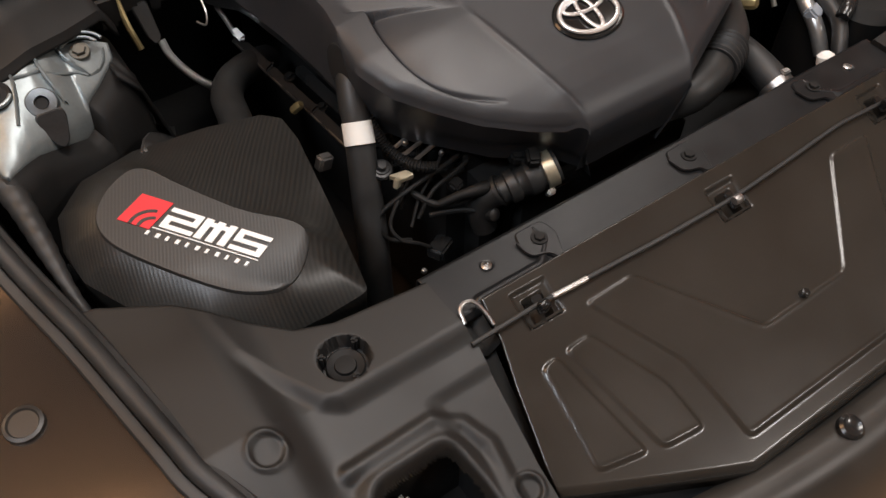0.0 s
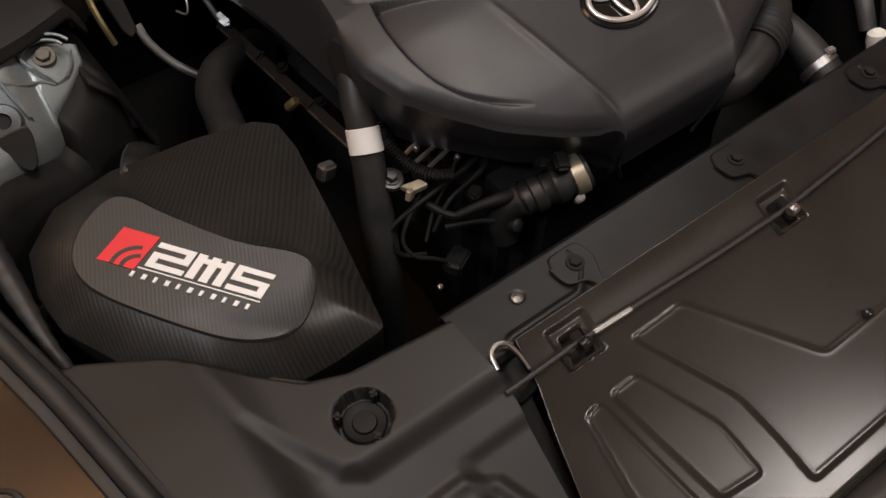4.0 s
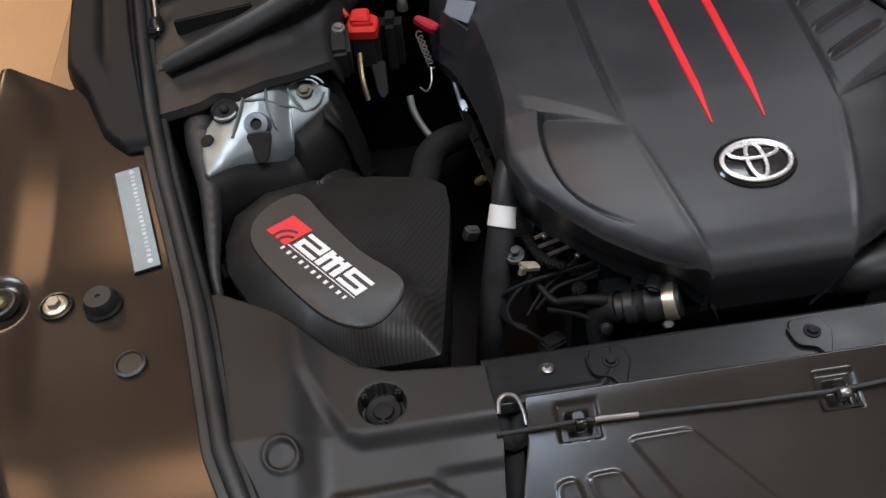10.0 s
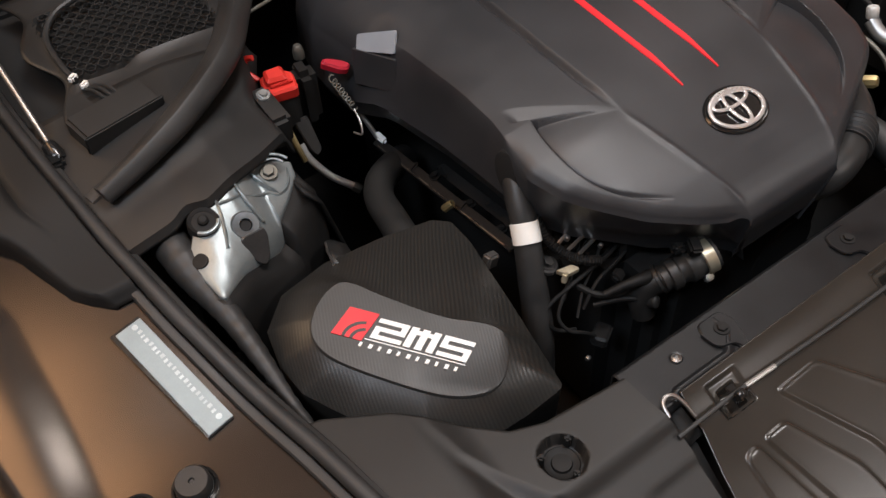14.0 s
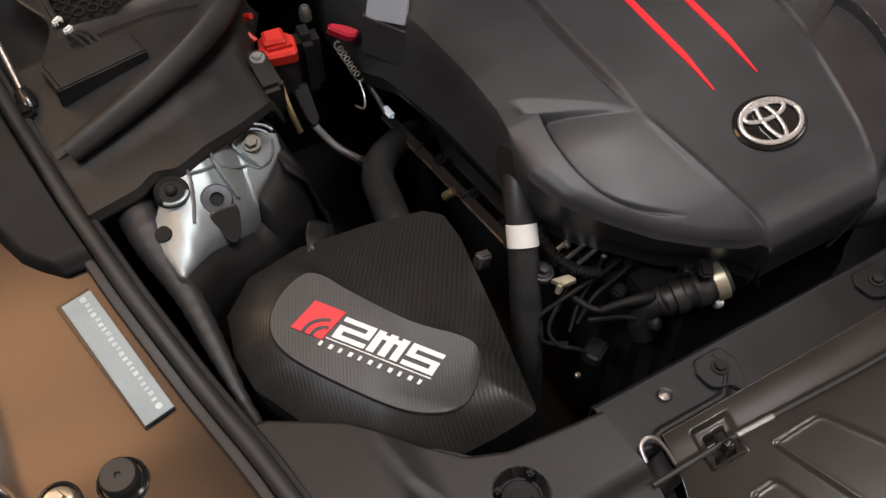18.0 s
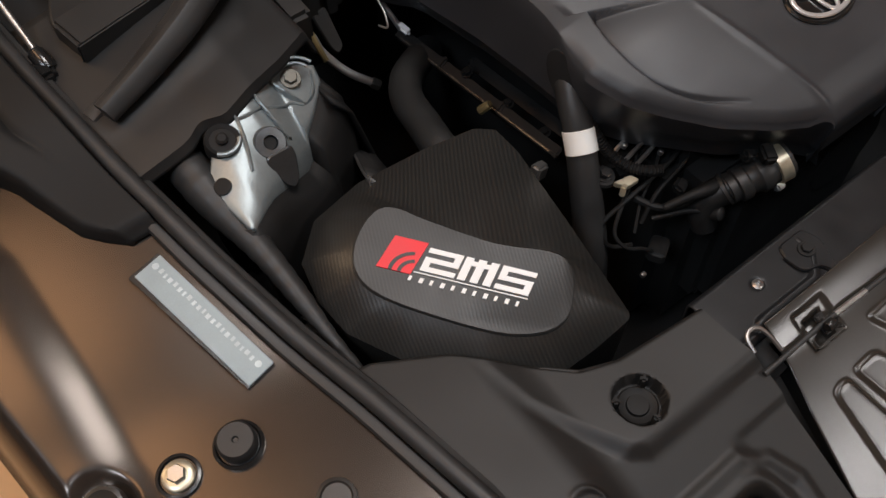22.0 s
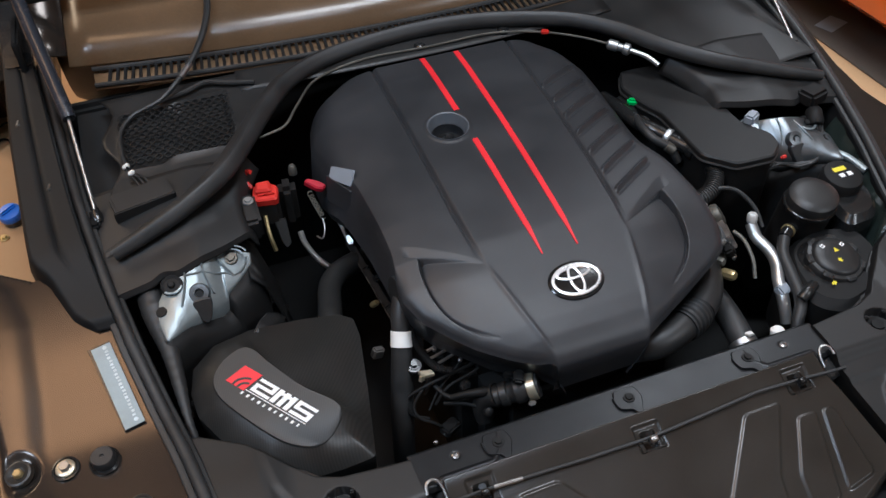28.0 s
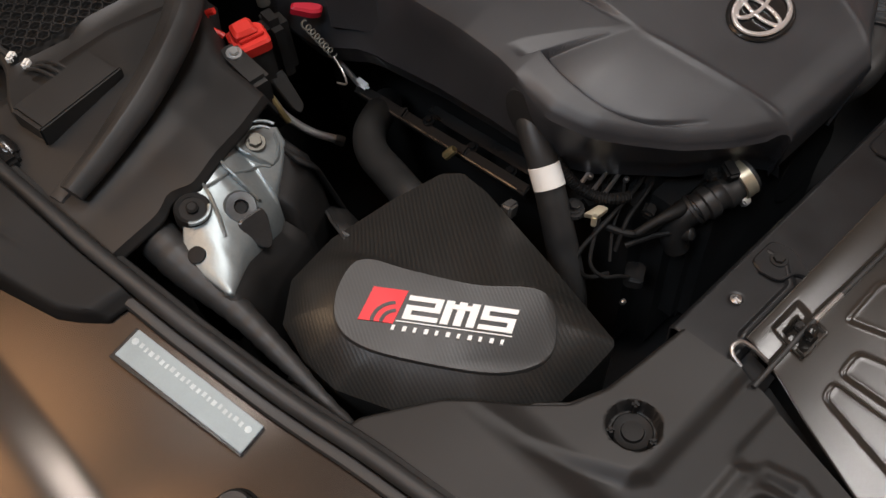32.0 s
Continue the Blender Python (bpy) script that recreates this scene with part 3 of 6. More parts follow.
        part("clip_jaw", lathe([(0.0045, -0.005), (0.0052, -0.004), (0.0052, 0.004), (0.0045, 0.005)], m @ pose(0, 0.012, 0.011, 0, 90, 0), 12), STEEL if cx == 0 else GLOSSY, clip)
    return base


radiator_panel()


def crossmember():
    base = thing("radiator_crossmember", "dark painted steel crossmember behind the radiator cover", "crossmember", (0, 0.06, 0.60))
    xs = np.linspace(-0.337, 0.337, 240)
    ys = np.linspace(0.030, 0.092, 34)
    X, Y = np.meshgrid(xs, ys)
    Z = np.full_like(X, 0.7505)
    for s in (-1, 1):
        d = near_line([(s * 0.30, 0.042), (s * 0.225, 0.042), (s * 0.205, 0.062), (s * 0.205, 0.08)], X, Y)
        Z += 0.003 * (1 - smooth(0.002, 0.005, d))
        r = np.hypot(X - s * 0.272, Y - 0.070)
        Z -= 0.003 * (1 - smooth(0.004, 0.0065, r))
    Z -= 0.008 * smooth(0.036, 0.030, Y)
    P = np.stack([X, Y, Z], -1)
    back = P[-1:].copy()
    b2 = back.copy()
    back[..., 1] += 0.004
    back[..., 2] -= 0.004
    b2[..., 1] += 0.004
    b2[..., 2] -= 0.055
    b3 = b2.copy()
    b3[..., 2] = 0.4
    part("top_flange", grid(np.concatenate([P, back, b2, b3])), BAR, base, angle=50, thick=0.002)
    for cx in (-0.2065, 0.002, 0.2065):
        plate = part("bracket_plate", prism(rounded([(cx - 0.020, 0.086), (cx + 0.014, 0.086), (cx + 0.019, 0.066), (cx + 0.012, 0.050), (cx + 0.006, 0.036), (cx - 0.003, 0.034), (cx - 0.006, 0.046), (cx - 0.022, 0.052), (cx - 0.026, 0.068)], 0.006), 0.7485, 0.7530, 0.0015), BAR, base, "small dark bracket plate")
        part("plate_bead", tube([(cx - 0.025, 0.074, 0.7528), (cx - 0.022, 0.054, 0.7535), (cx - 0.006, 0.047, 0.7535), (cx + 0.0, 0.036, 0.7528)], 0.0017, 6, 4), BAR, plate)
        bolt(base, (cx - 0.002, 0.067, 0.7525), (0, 0, 1), 0.0058, NEARBLACK, h=0.005)
    for s in (-1, 1):
        part("locating_pin", lathe([(0.0055, 0), (0.0055, 0.003), (0.003, 0.0042), (0.0028, 0.001)], pose(s * 0.272, 0.070, 0.7485), 16), STEEL, base, "small bright locating pin")
        # thin folded rim at each end of the radiator cover
        arch = [(s * 0.330, 0.024, 0.754), (s * 0.3275, 0.036, 0.7585), (s * 0.320, 0.0405, 0.7600), (s * 0.311, 0.037, 0.7585), (s * 0.3065, 0.026, 0.753), (s * 0.3055, 0.012, 0.747)]
        rim = part("end_rim", tube(arch, 0.0021, 8, 6), STEEL, base, "folded end rim, worn bright")
        part("rim_pocket", grid([[(s * 0.330, y, 0.730 + 0.3 * y), (s * 0.318, y, 0.722 + 0.3 * y), (s * 0.305, y, 0.732 + 0.3 * y)] for y in np.linspace(0.0, 0.043, 6)]), VOID, rim, thick=0.002)
    return base


crossmember()


def corner_cover(s):
    """Moulded cover between seal and radiator cover, with a knob well and a latch opening."""
    label = "dark grained plastic corner cover beside the radiator cover"
    base = thing("corner_cover", label, "corner cover", (s * 0.45, 0.0, 0.70), "corner covers")

    def rear(x):
        return np.interp(x, [0.30, 0.335, 0.43, 0.465, 0.545, 0.605, 0.65], [0.086, 0.089, 0.098, 0.112, 0.192, 0.228, 0.236])

    def x_in(y):
        return np.interp(y, [-0.24, -0.11, 0.0, 0.05, 0.24], [0.352, 0.345, 0.330, 0.334, 0.337])

    def x_out(y):
        return seal_x(y) - 0.003

    cols, rows = 150, 150
    X = np.zeros((rows, cols))
    Y = np.zeros((rows, cols))
    for j, u in enumerate(np.linspace(0, 1, cols)):
        for i, v in enumerate(np.linspace(0, 1, rows)):
            xg = 0.335 + (0.625 - 0.335) * u
            yf = nose(xg * 0.93) + 0.004
            y = yf + (rear(xg) - yf) * v
            a, b = x_in(y), max(x_out(max(y, -0.13)), 0.40)
            X[i, j], Y[i, j] = a + (b - a) * u, y
    plateau = [(0.30, 0.022), (0.462, 0.022), (0.474, 0.030), (0.497, 0.072), (0.515, 0.11), (0.54, 0.24), (0.30, 0.24)]
    d = inside(plateau, X, Y)
    Z = 0.757 - 0.24 * np.maximum(0, 0.028 - Y) + 0.010 * smooth(0.49, 0.53, X) * smooth(-0.12, 0.02, Y)
    Z -= 0.008 * (1 - smooth(-0.014, 0.003, d)) * (1 - smooth(0.50, 0.54, X))
    Z -= 0.005 * (1 - smooth(-0.024, -0.012, Y)) * (1 - smooth(0.385, 0.405, X))
    # soft bead that meets the plateau and runs down beside the opening
    bead = near_line([(0.49, -0.034), (0.405, -0.032), (0.382, -0.046), (0.371, -0.072), (0.378, -0.125), (0.395, -0.19)], X, Y)
    Z += 0.005 * (1 - smooth(0.0, 0.012, bead))
    # latch opening
    o = inside(rounded([(0.404, -0.055), (0.476, -0.056), (0.488, -0.078), (0.480, -0.30), (0.392, -0.30), (0.396, -0.10)], 0.014), X, Y)
    Z += 0.006 * (smooth(-0.022, -0.006, o) - smooth(-0.006, 0.002, o))
    Z -= 0.012 * smooth(-0.002, 0.004, o)
    # round blind plugs and the knob well
    for cx, cy, r in ((0.538, 0.010, 0.0165), (0.364, -0.121, 0.0135), (0.492, -0.096, 0.022)):
        q = np.hypot(X - cx, Y - cy)
        Z += 0.0022 * (smooth(r - 0.005, r - 0.001, q) - smooth(r, r + 0.003, q)) - 0.0022 * (1 - smooth(r - 0.004, r - 0.002, q))
    q = np.hypot(X - 0.4405, Y - 0.054)
    Z -= 0.017 * (1 - smooth(0.0215, 0.0240, q))
    Z -= 0.018 * np.clip(1 - (np.array([[rear(x) for x in r] for r in X]) - Y) / 0.008, 0, 1) ** 2
    Z = np.maximum(Z, 0.60)
    P = np.stack([s * X, Y, Z], -1)
    side = P[:, :1].copy()
    side[..., 2] -= 0.03
    side[..., 0] -= s * 0.002
    P = np.concatenate([side, P], 1)
    me = grid(P)
    bm = bmesh.new()
    bm.from_mesh(me)
    mid = np.array([f.calc_center_median()[:] for f in bm.faces])
    gone = inside(rounded([(0.404, -0.055), (0.476, -0.056), (0.488, -0.078), (0.480, -0.30), (0.392, -0.30), (0.396, -0.10)], 0.014), np.abs(mid[:, 0]), mid[:, 1]) > 0.003
    bm.faces.ensure_lookup_table()
    bmesh.ops.delete(bm, geom=[bm.faces[int(k)] for k in np.nonzero(gone)[0]], context="FACES")
    part("moulding", bm, TRIM, base, angle=60, thick=0.003)
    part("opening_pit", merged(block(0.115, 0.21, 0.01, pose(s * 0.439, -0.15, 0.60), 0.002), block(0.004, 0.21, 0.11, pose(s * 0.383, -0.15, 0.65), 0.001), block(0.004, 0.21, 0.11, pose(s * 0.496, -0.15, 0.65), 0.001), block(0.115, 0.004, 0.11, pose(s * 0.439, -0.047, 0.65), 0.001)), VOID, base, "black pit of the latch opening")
    # quarter-turn knob in its well
    kx, ky, kz = s * 0.4405, 0.054, 0.7395
    knob = part("fixing_knob", lathe([(0.0185, -0.004), (0.0185, 0.003), (0.0170, 0.0045), (0.0120, 0.0025), (0.0105, 0.0025), (0.0095, 0.0055), (0.0030, 0.0060)], pose(kx, ky, kz), 32), NEARBLACK, base, "black quarter-turn knob sunk in its well")
    for a in (35, 145, 270):
        part("knob_tab", block(0.0065, 0.007, 0.017, pose(kx + 0.0205 * math.cos(radians(a)), ky + 0.0205 * math.sin(radians(a)), kz + 0.010, 0, 0, a - 90), 0.002), VOID, knob)
    # catch seen in the opening
    latch = thing("bonnet_catch", "small brassy metal bonnet catch in a black opening", "catch", (s * 0.447, -0.12, 0.64), "bonnet catches")
    part("catch_body", merged(block(0.03, 0.05, 0.012, pose(s * 0.450, -0.085, 0.668, 0, 12, s * 15), 0.004), block(0.012, 0.03, 0.03, pose(s * 0.455, -0.066, 0.672, 20, 0, 0), 0.004)), CASTDULL, latch)
    part("catch_hook", tube([(s * 0.462, -0.115, 0.665), (s * 0.462, -0.098, 0.684), (s * 0.460, -0.08, 0.688), (s * 0.458, -0.06, 0.68)], 0.004, 8), STEEL, latch)
    part("catch_rivet", lathe([(0.006, 0), (0.006, 0.004), (0.003, 0.006)], pose(s * 0.443, -0.078, 0.676), 14), BRASS, latch)
    # black strip painted as the shade between cover and radiator sheet
    P = [[(s * np.interp(y, [-0.2, 0.05], [0.345, 0.300]), y, slope_z(min(y, 0.02)) - 0.022), (s * (x_in(y) + 0.004), y, slope_z(min(y, 0.02)) - 0.030)] for y in np.linspace(-0.2, 0.05, 12)]
    part("gap_shade", grid(P), VOID, base, thick=0.003)


for s in (-1, 1):
    corner_cover(s)


def bay_seal(s):
    """Rubber lip along the wing and round the front corner."""
    base = thing("wing_seal", "black rubber seal lying along the wing's inner edge", "seal", (s * 0.66, 0.3, 0.75), "wing seals")
    ys = np.r_[np.linspace(1.02, 0.02, 40), np.linspace(-0.01, -0.085, 6)]
    line = [(s * (seal_x(y) + 0.002), y, rail_z(y) + 0.010) for y in ys]
    line += [(s * 0.515, -0.118, rail_z(-0.118) + 0.008), (s * 0.47, -0.142, rail_z(-0.142) + 0.006), (s * 0.41, -0.158, 0.705), (s * 0.36, -0.165, 0.695)]
    part("seal_bulb", tube(line, 0.0085, 12, 3), RUBBER, base)
    part("seal_lip", tube([(x + s * 0.014, y, z - 0.006) for x, y, z in line], 0.006, 8, 3, flat=0.6), RUBBER, base)
    part("seal_foot", tube([(x - s * 0.010, y, z - 0.010) for x, y, z in line], 0.006, 8, 3), RUBBER, base)


for s in (-1, 1):
    bay_seal(s)

# ---- engine cover ----
def eased(ys, vs, width):
    """A table through the values, its corners rounded off."""
    y = np.arange(ys[0] - 0.1, ys[-1] + 0.1, 0.001)
    v = np.interp(y, ys, vs)
    k = np.hanning(int(width / 0.001) * 2 + 1)
    v = np.convolve(np.pad(v, len(k) // 2, mode="edge"), k / k.sum(), "valid")
    return y, v


MID = eased([0.136, 0.146, 0.152, 0.162, 0.178, 0.205, 0.245, 0.31, 0.36, 0.5, 0.63, 0.80, 0.862, 0.885], [0.756, 0.774, 0.784, 0.7930, 0.8030, 0.8140, 0.8258, 0.8420, 0.8515, 0.871, 0.884, 0.894, 0.893, 0.874], 0.008)
LEFT = eased([0.146, 0.150, 0.176, 0.208, 0.243, 0.278, 0.318, 0.345, 0.40, 0.47, 0.565, 0.60, 0.64, 0.75, 0.83, 0.875, 0.885], [-0.074, -0.080, -0.133, -0.180, -0.215, -0.246, -0.263, -0.262, -0.2545, -0.2555, -0.2620, -0.270, -0.292, -0.304, -0.288, -0.235, -0.205], 0.010)
SKIRT = eased([0.146, 0.208, 0.278, 0.33, 0.40, 0.48, 0.58, 0.62, 0.66, 0.75, 0.83, 0.875, 0.885], [-0.072, -0.176, -0.243, -0.264, -0.270, -0.276, -0.292, -0.306, -0.316, -0.314, -0.296, -0.242, -0.212], 0.012)
RIGHT = eased([0.146, 0.150, 0.171, 0.193, 0.215, 0.238, 0.252, 0.285, 0.34, 0.40, 0.50, 0.60, 0.75, 0.82, 0.865, 0.885], [0.073, 0.078, 0.118, 0.164, 0.208, 0.252, 0.272, 0.286, 0.289, 0.281, 0.268, 0.272, 0.280, 0.268, 0.236, 0.212], 0.010)


def cover_mid(y):
    return np.interp(y, *MID)


def cover_left(y):
    return np.interp(y, *LEFT)


def cover_right(y):
    return np.interp(y, *RIGHT)


def cover_height(X, Y):
    """Height of the moulded cover: flanks, rolled rim, creases, front scallops, louvres and the filler well."""
    L, R = np.interp(Y, *LEFT), np.interp(Y, *RIGHT)
    Z = np.interp(Y, *MID).astype(float)
    A = np.abs(X)
    crease = np.interp(Y, [0.14, 0.21, 0.32, 0.45, 0.9], [0.076, 0.098, 0.1245, 0.131, 0.140])
    side = np.where(X < 0, -L, R)
    # the flanks fall from the crease to the rim
    rim = np.interp(Y, [0.14, 0.152, 0.20, 0.25, 0.32, 0.37, 0.45, 0.60, 0.70, 0.80, 0.885], [0.757, 0.781, 0.7945, 0.808, 0.829, 0.842, 0.852, 0.860, 0.862, 0.858, 0.838])
    w = np.clip((A - crease) / np.maximum(side - crease, 0.004), 0, 1)
    bend = 1.25 + 0.9 * smooth(0.24, 0.40, Y)
    Z -= np.maximum(Z - rim, 0) * w ** bend
    # rolled edge: tight along the front, broad at the rear and on the far flank; a crest on the near flank
    e = np.clip(side - A, 0, 1)
    back = smooth(0.57, 0.64, Y)
    crest = np.where(X < 0, smooth(0.335, 0.375, Y) * (1 - back), 0)
    far = np.where(X > 0, smooth(0.42, 0.55, Y), 0)
    wide = 0.016 + 0.036 * np.maximum(back, far)
    deep = (0.010 + 0.040 * np.maximum(back, far)) * (1 - 0.9 * crest)
    t = np.clip(1 - e / wide, 0, 1) * smooth(0.005, 0.03, A - crease + 0.012)
    Z -= deep * (1 - np.sqrt(np.maximum(1 - 0.96 * t ** 2, 0.0)))
    # the middle stands a little proud behind the scallops, with a narrow groove beside it
    Z += 0.0030 * (1 - smooth(crease - 0.004, crease + 0.002, A)) * smooth(0.30, 0.37, Y)
    Z -= 0.0052 * np.exp(-((A - crease - 0.0045) / 0.0030) ** 2) * smooth(0.33, 0.40, Y)
    # a fine raised edge along the crease in front
    Z += 0.0016 * np.exp(-((A - crease) / 0.0045) ** 2) * (1 - smooth(0.28, 0.33, Y)) * smooth(0.150, 0.165, Y)
    for s in (-1, 1):
        # scallop: a step below the rim that closes towards the middle, a slit along the rim, a pillow between
        slit = [(s * x, y) for x, y in spline([(0.2195, 0.372), (0.2250, 0.340), (0.2240, 0.306), (0.2155, 0.273), (0.2000, 0.246), (0.1800, 0.225), (0.1560, 0.206)], 6)]
        field = slit + [(s * 0.112, 0.180), (s * 0.105, 0.22), (s * 0.1245, 0.3255)]
        q = inside(field, X, Y)
        d = near_line(slit, X, Y)
        top = near_line([(s * 0.2195, 0.372), (s * 0.1265, 0.327)], X, Y)
        along = np.clip((A - 0.1265) / 0.093, 0, 1) * (X * s > 0)
        low = smooth(0.215, 0.30, Y)
        Z -= 0.0085 * low * smooth(-0.0005, 0.0035, q) * np.exp(-np.maximum(d - 0.003, 0) / 0.030) * (d < 0.10)
        Z -= 0.0042 * smooth(0.196, 0.240, Y) * np.exp(-((q - 0.0028) / 0.0022) ** 2) * (d < 0.008)
        Z -= 0.0075 * along * smooth(-0.0015, 0.0035, q) * np.exp(-np.maximum(top - 0.003, 0) / 0.030)
        # wedge-shaped bevel above the step
        n = ((X * s - 0.1265) * -0.4356 + (Y - 0.327) * 0.9001)
        span = 0.003 + 0.017 * along
        bevel = np.clip(1 - n / span, 0, 1) * (n > -0.001) * (A > 0.1265) * (A < 0.2500) * (X * s > 0)
        Z -= 0.0045 * along * bevel * (1 - smooth(0.229, 0.243, A))
    # louvres on one flank: a sunk field with raised ribs
    k = (Y - 0.60 * (X - 0.143) - 0.367) / 0.0497
    tooth = k - np.floor(k)
    lou = smooth(0.141, 0.147, X) - smooth(0.226, 0.238, X)
    rows = (k > 0.02) & (k < 6.98)
    Z += np.where(rows, 0.0056 * np.exp(-((tooth - 0.5) / 0.070) ** 2) - 0.0030 * np.exp(-((tooth - 0.36) / 0.09) ** 2), 0) * lou
    # filler well
    q = np.hypot(X + 0.070, Y - 0.632)
    Z -= 0.045 * (1 - smooth(0.031, 0.036, q))
    Z += 0.002 * np.exp(-((q - 0.039) / 0.004) ** 2)
    return Z


cover = thing("engine_cover", "matt black moulded engine cover with red stripes", "engine cover", (0, 0.5, 0.68))
cols = 380
ys = np.r_[np.linspace(0.146, 0.40, 190), np.linspace(0.402, 0.885, 220)]
rows = len(ys)
Y = np.repeat(ys[:, None], cols, 1)
U = np.linspace(0, 1, cols)
U = np.repeat((0.72 * U + 0.28 * (0.5 - 0.5 * np.cos(np.pi * U)))[None], rows, 0)
Lx, Rx = np.interp(Y, *LEFT), np.interp(Y, *RIGHT)
X = Lx + (Rx - Lx) * U
P = np.stack([X, Y, cover_height(X, Y)], -1)


def skirted(P, drop):
    """The sheet with skirts down all sides: steep walls, and a slanted flank below the crest."""
    left, right, ys = P[:, :1], P[:, -1:], P[:, :1, 1]
    low = np.interp(ys, [0.146, 0.17, 0.22, 0.33, 0.40, 0.60, 0.68], [0.715, 0.738, 0.746, 0.757, 0.765, 0.770, 0.745])
    foot = np.stack([np.interp(ys, *SKIRT), ys, np.minimum(low, left[..., 2] - 0.02)], -1)
    foot[..., 0] += 0.007 * (1 - smooth(0.26, 0.34, ys))
    foot[..., 1] += 0.007 * (1 - smooth(0.26, 0.34, ys))
    nip = left + np.array([-0.0024, -0.0012, -0.0050])
    cols = [foot + np.array([0.014, 0, -drop]), foot + np.array([0.004, 0, -0.004]), foot] + [foot + (nip - foot) * t for t in (0.25, 0.5, 0.75, 1)]
    r1 = right + np.array([0.0024, -0.0012, -0.0055])
    r2 = r1 + np.array([-0.004, 0.003, 0])
    r2[..., 0] -= 0.006 * (1 - smooth(0.24, 0.32, ys))
    r2[..., 1] += 0.006 * (1 - smooth(0.24, 0.32, ys))
    r2[..., 2] = np.minimum(r1[..., 2] - 0.02, np.interp(ys, [0.146, 0.17, 0.22, 0.30, 0.5], [0.715, 0.738, 0.748, 0.762, 0.750]))
    P = np.concatenate(cols + [P, r1, r1 * 0.5 + r2 * 0.5, r2, r2 + np.array([-0.012, 0.004, -drop])], 1)
    f1, b1 = P[:1] + np.array([0, -0.0025, -0.006]), P[-1:] + np.array([0, 0.003, -0.012])
    f2, b2 = f1.copy(), b1.copy()
    f2[..., 2] = np.minimum(f2[..., 2], 0.700)
    f2[..., 1] += 0.011
    b2[..., 2] = np.minimum(b2[..., 2], 0.74)
    return np.concatenate([f2, f1 * 0.5 + f2 * 0.5, f1, P, b1, b2], 0)


part("shell", grid(skirted(P, 0.03)), COVER, cover, angle=32)
part("hose_notch", lathe([(0.024, -0.004), (0.0235, 0.0016), (0.021, 0.0022), (0.002, 0.0022)], frame_on((-0.2655, 0.348, 0.796), (-0.94, -0.28, 0.20)) @ Matrix.Diagonal((0.8, 1.5, 1, 1)), 28), VOID, cover, "black recess where the hose enters")


def cover_z(x, y):
    return float(cover_height(np.array([[x]]), np.array([[y]]))[0, 0])


def on_cover(x, y):
    """Pose on the cover's skin."""
    e = 0.004
    n = Vector((-(cover_z(x + e, y) - cover_z(x - e, y)) / (2 * e), -(cover_z(x, y + e) - cover_z(x, y - e)) / (2 * e), 1))
    return frame_on((x, y, cover_z(x, y)), n)


for s, x0, x1 in ((-1, -0.031, -0.041), (1, 0.031, 0.031)):
    P = []
    for y in np.linspace(0.309, 0.858, 110):
        if s < 0 and 0.590 < y < 0.668:
            continue
        c = np.interp(y, [0.31, 0.86], [x0, x1])
        w = np.interp(y, [0.309, 0.37, 0.5, 0.86], [0.0012, 0.0050, 0.0056, 0.0058])
        P.append([(c + w * t, y, cover_z(c, y) + (0.0016 if abs(t) < 1 else 0.0002)) for t in (-1, -0.8, 0.8, 1)])
    cut = len([q for q in P if q[0][1] < 0.6]) if s < 0 else len(P)
    part("stripe", grid(P[:cut]), RED, cover, "bright red raised stripe")
    if s < 0:
        part("stripe", grid(P[cut:]), RED, cover, "bright red raised stripe")

# badge: chrome ovals on a dark dish
m = on_cover(-0.0005, 0.2500)
badge = part("badge", lathe([(0.046, -0.001), (0.0465, 0.0015), (0.044, 0.003), (0.038, 0.0015)], m @ Matrix.Diagonal((1, 0.74, 1, 1)), 48), GLOSSY, cover, "oval badge with chrome rings")


def oval(rx, ry, w, m, n=44):
    bm = tube([(rx * math.cos(a), ry * math.sin(a), 0) for a in np.linspace(0, 2 * math.pi, n)], w, 8, 1, flat=0.7)
    bmesh.ops.transform(bm, matrix=m, verts=bm.verts)
    return bm


part("badge_ring", oval(0.0385, 0.0262, 0.0030, m @ pose(0, 0, 0.004)), BADGE, badge)
part("badge_oval", oval(0.0275, 0.0095, 0.0026, m @ pose(0, 0.0125, 0.004)), BADGE, badge)
part("badge_oval", oval(0.0098, 0.0235, 0.0026, m @ pose(0, 0.0, 0.004)), BADGE, badge)
# filler cap down in its well
m = pose(-0.070, 0.632, 0.846, 4)
cap = part("filler_cap", lathe([(0.030, -0.005), (0.030, 0.004), (0.027, 0.008), (0.020, 0.008), (0.018, 0.006)], m, 30), GLOSSY, cover, "black oil filler cap")
part("cap_grip", block(0.036, 0.009, 0.012, m @ pose(0, 0, 0.012, 0, 0, 70), 0.003), GLOSSY, cap)
# well wall ring, the light it reflects put into a paler grey
part("well_ring", lathe([(0.0365, -0.022), (0.0385, -0.002), (0.0385, 0.0015), (0.0365, 0.0005), (0.0300, -0.020)], pose(-0.070, 0.632, cover_z(-0.070, 0.68) - 0.001, 5), 40, False), WELL, cover, "bevelled ring of the filler well, grey for its reflected light")
# flat facet on the flank, its reflected light put into the pale grey
m = frame_on((-0.279, 0.613, 0.8545), (-0.83, -0.29, 0.5), (0.45, -0.85, 0.25))
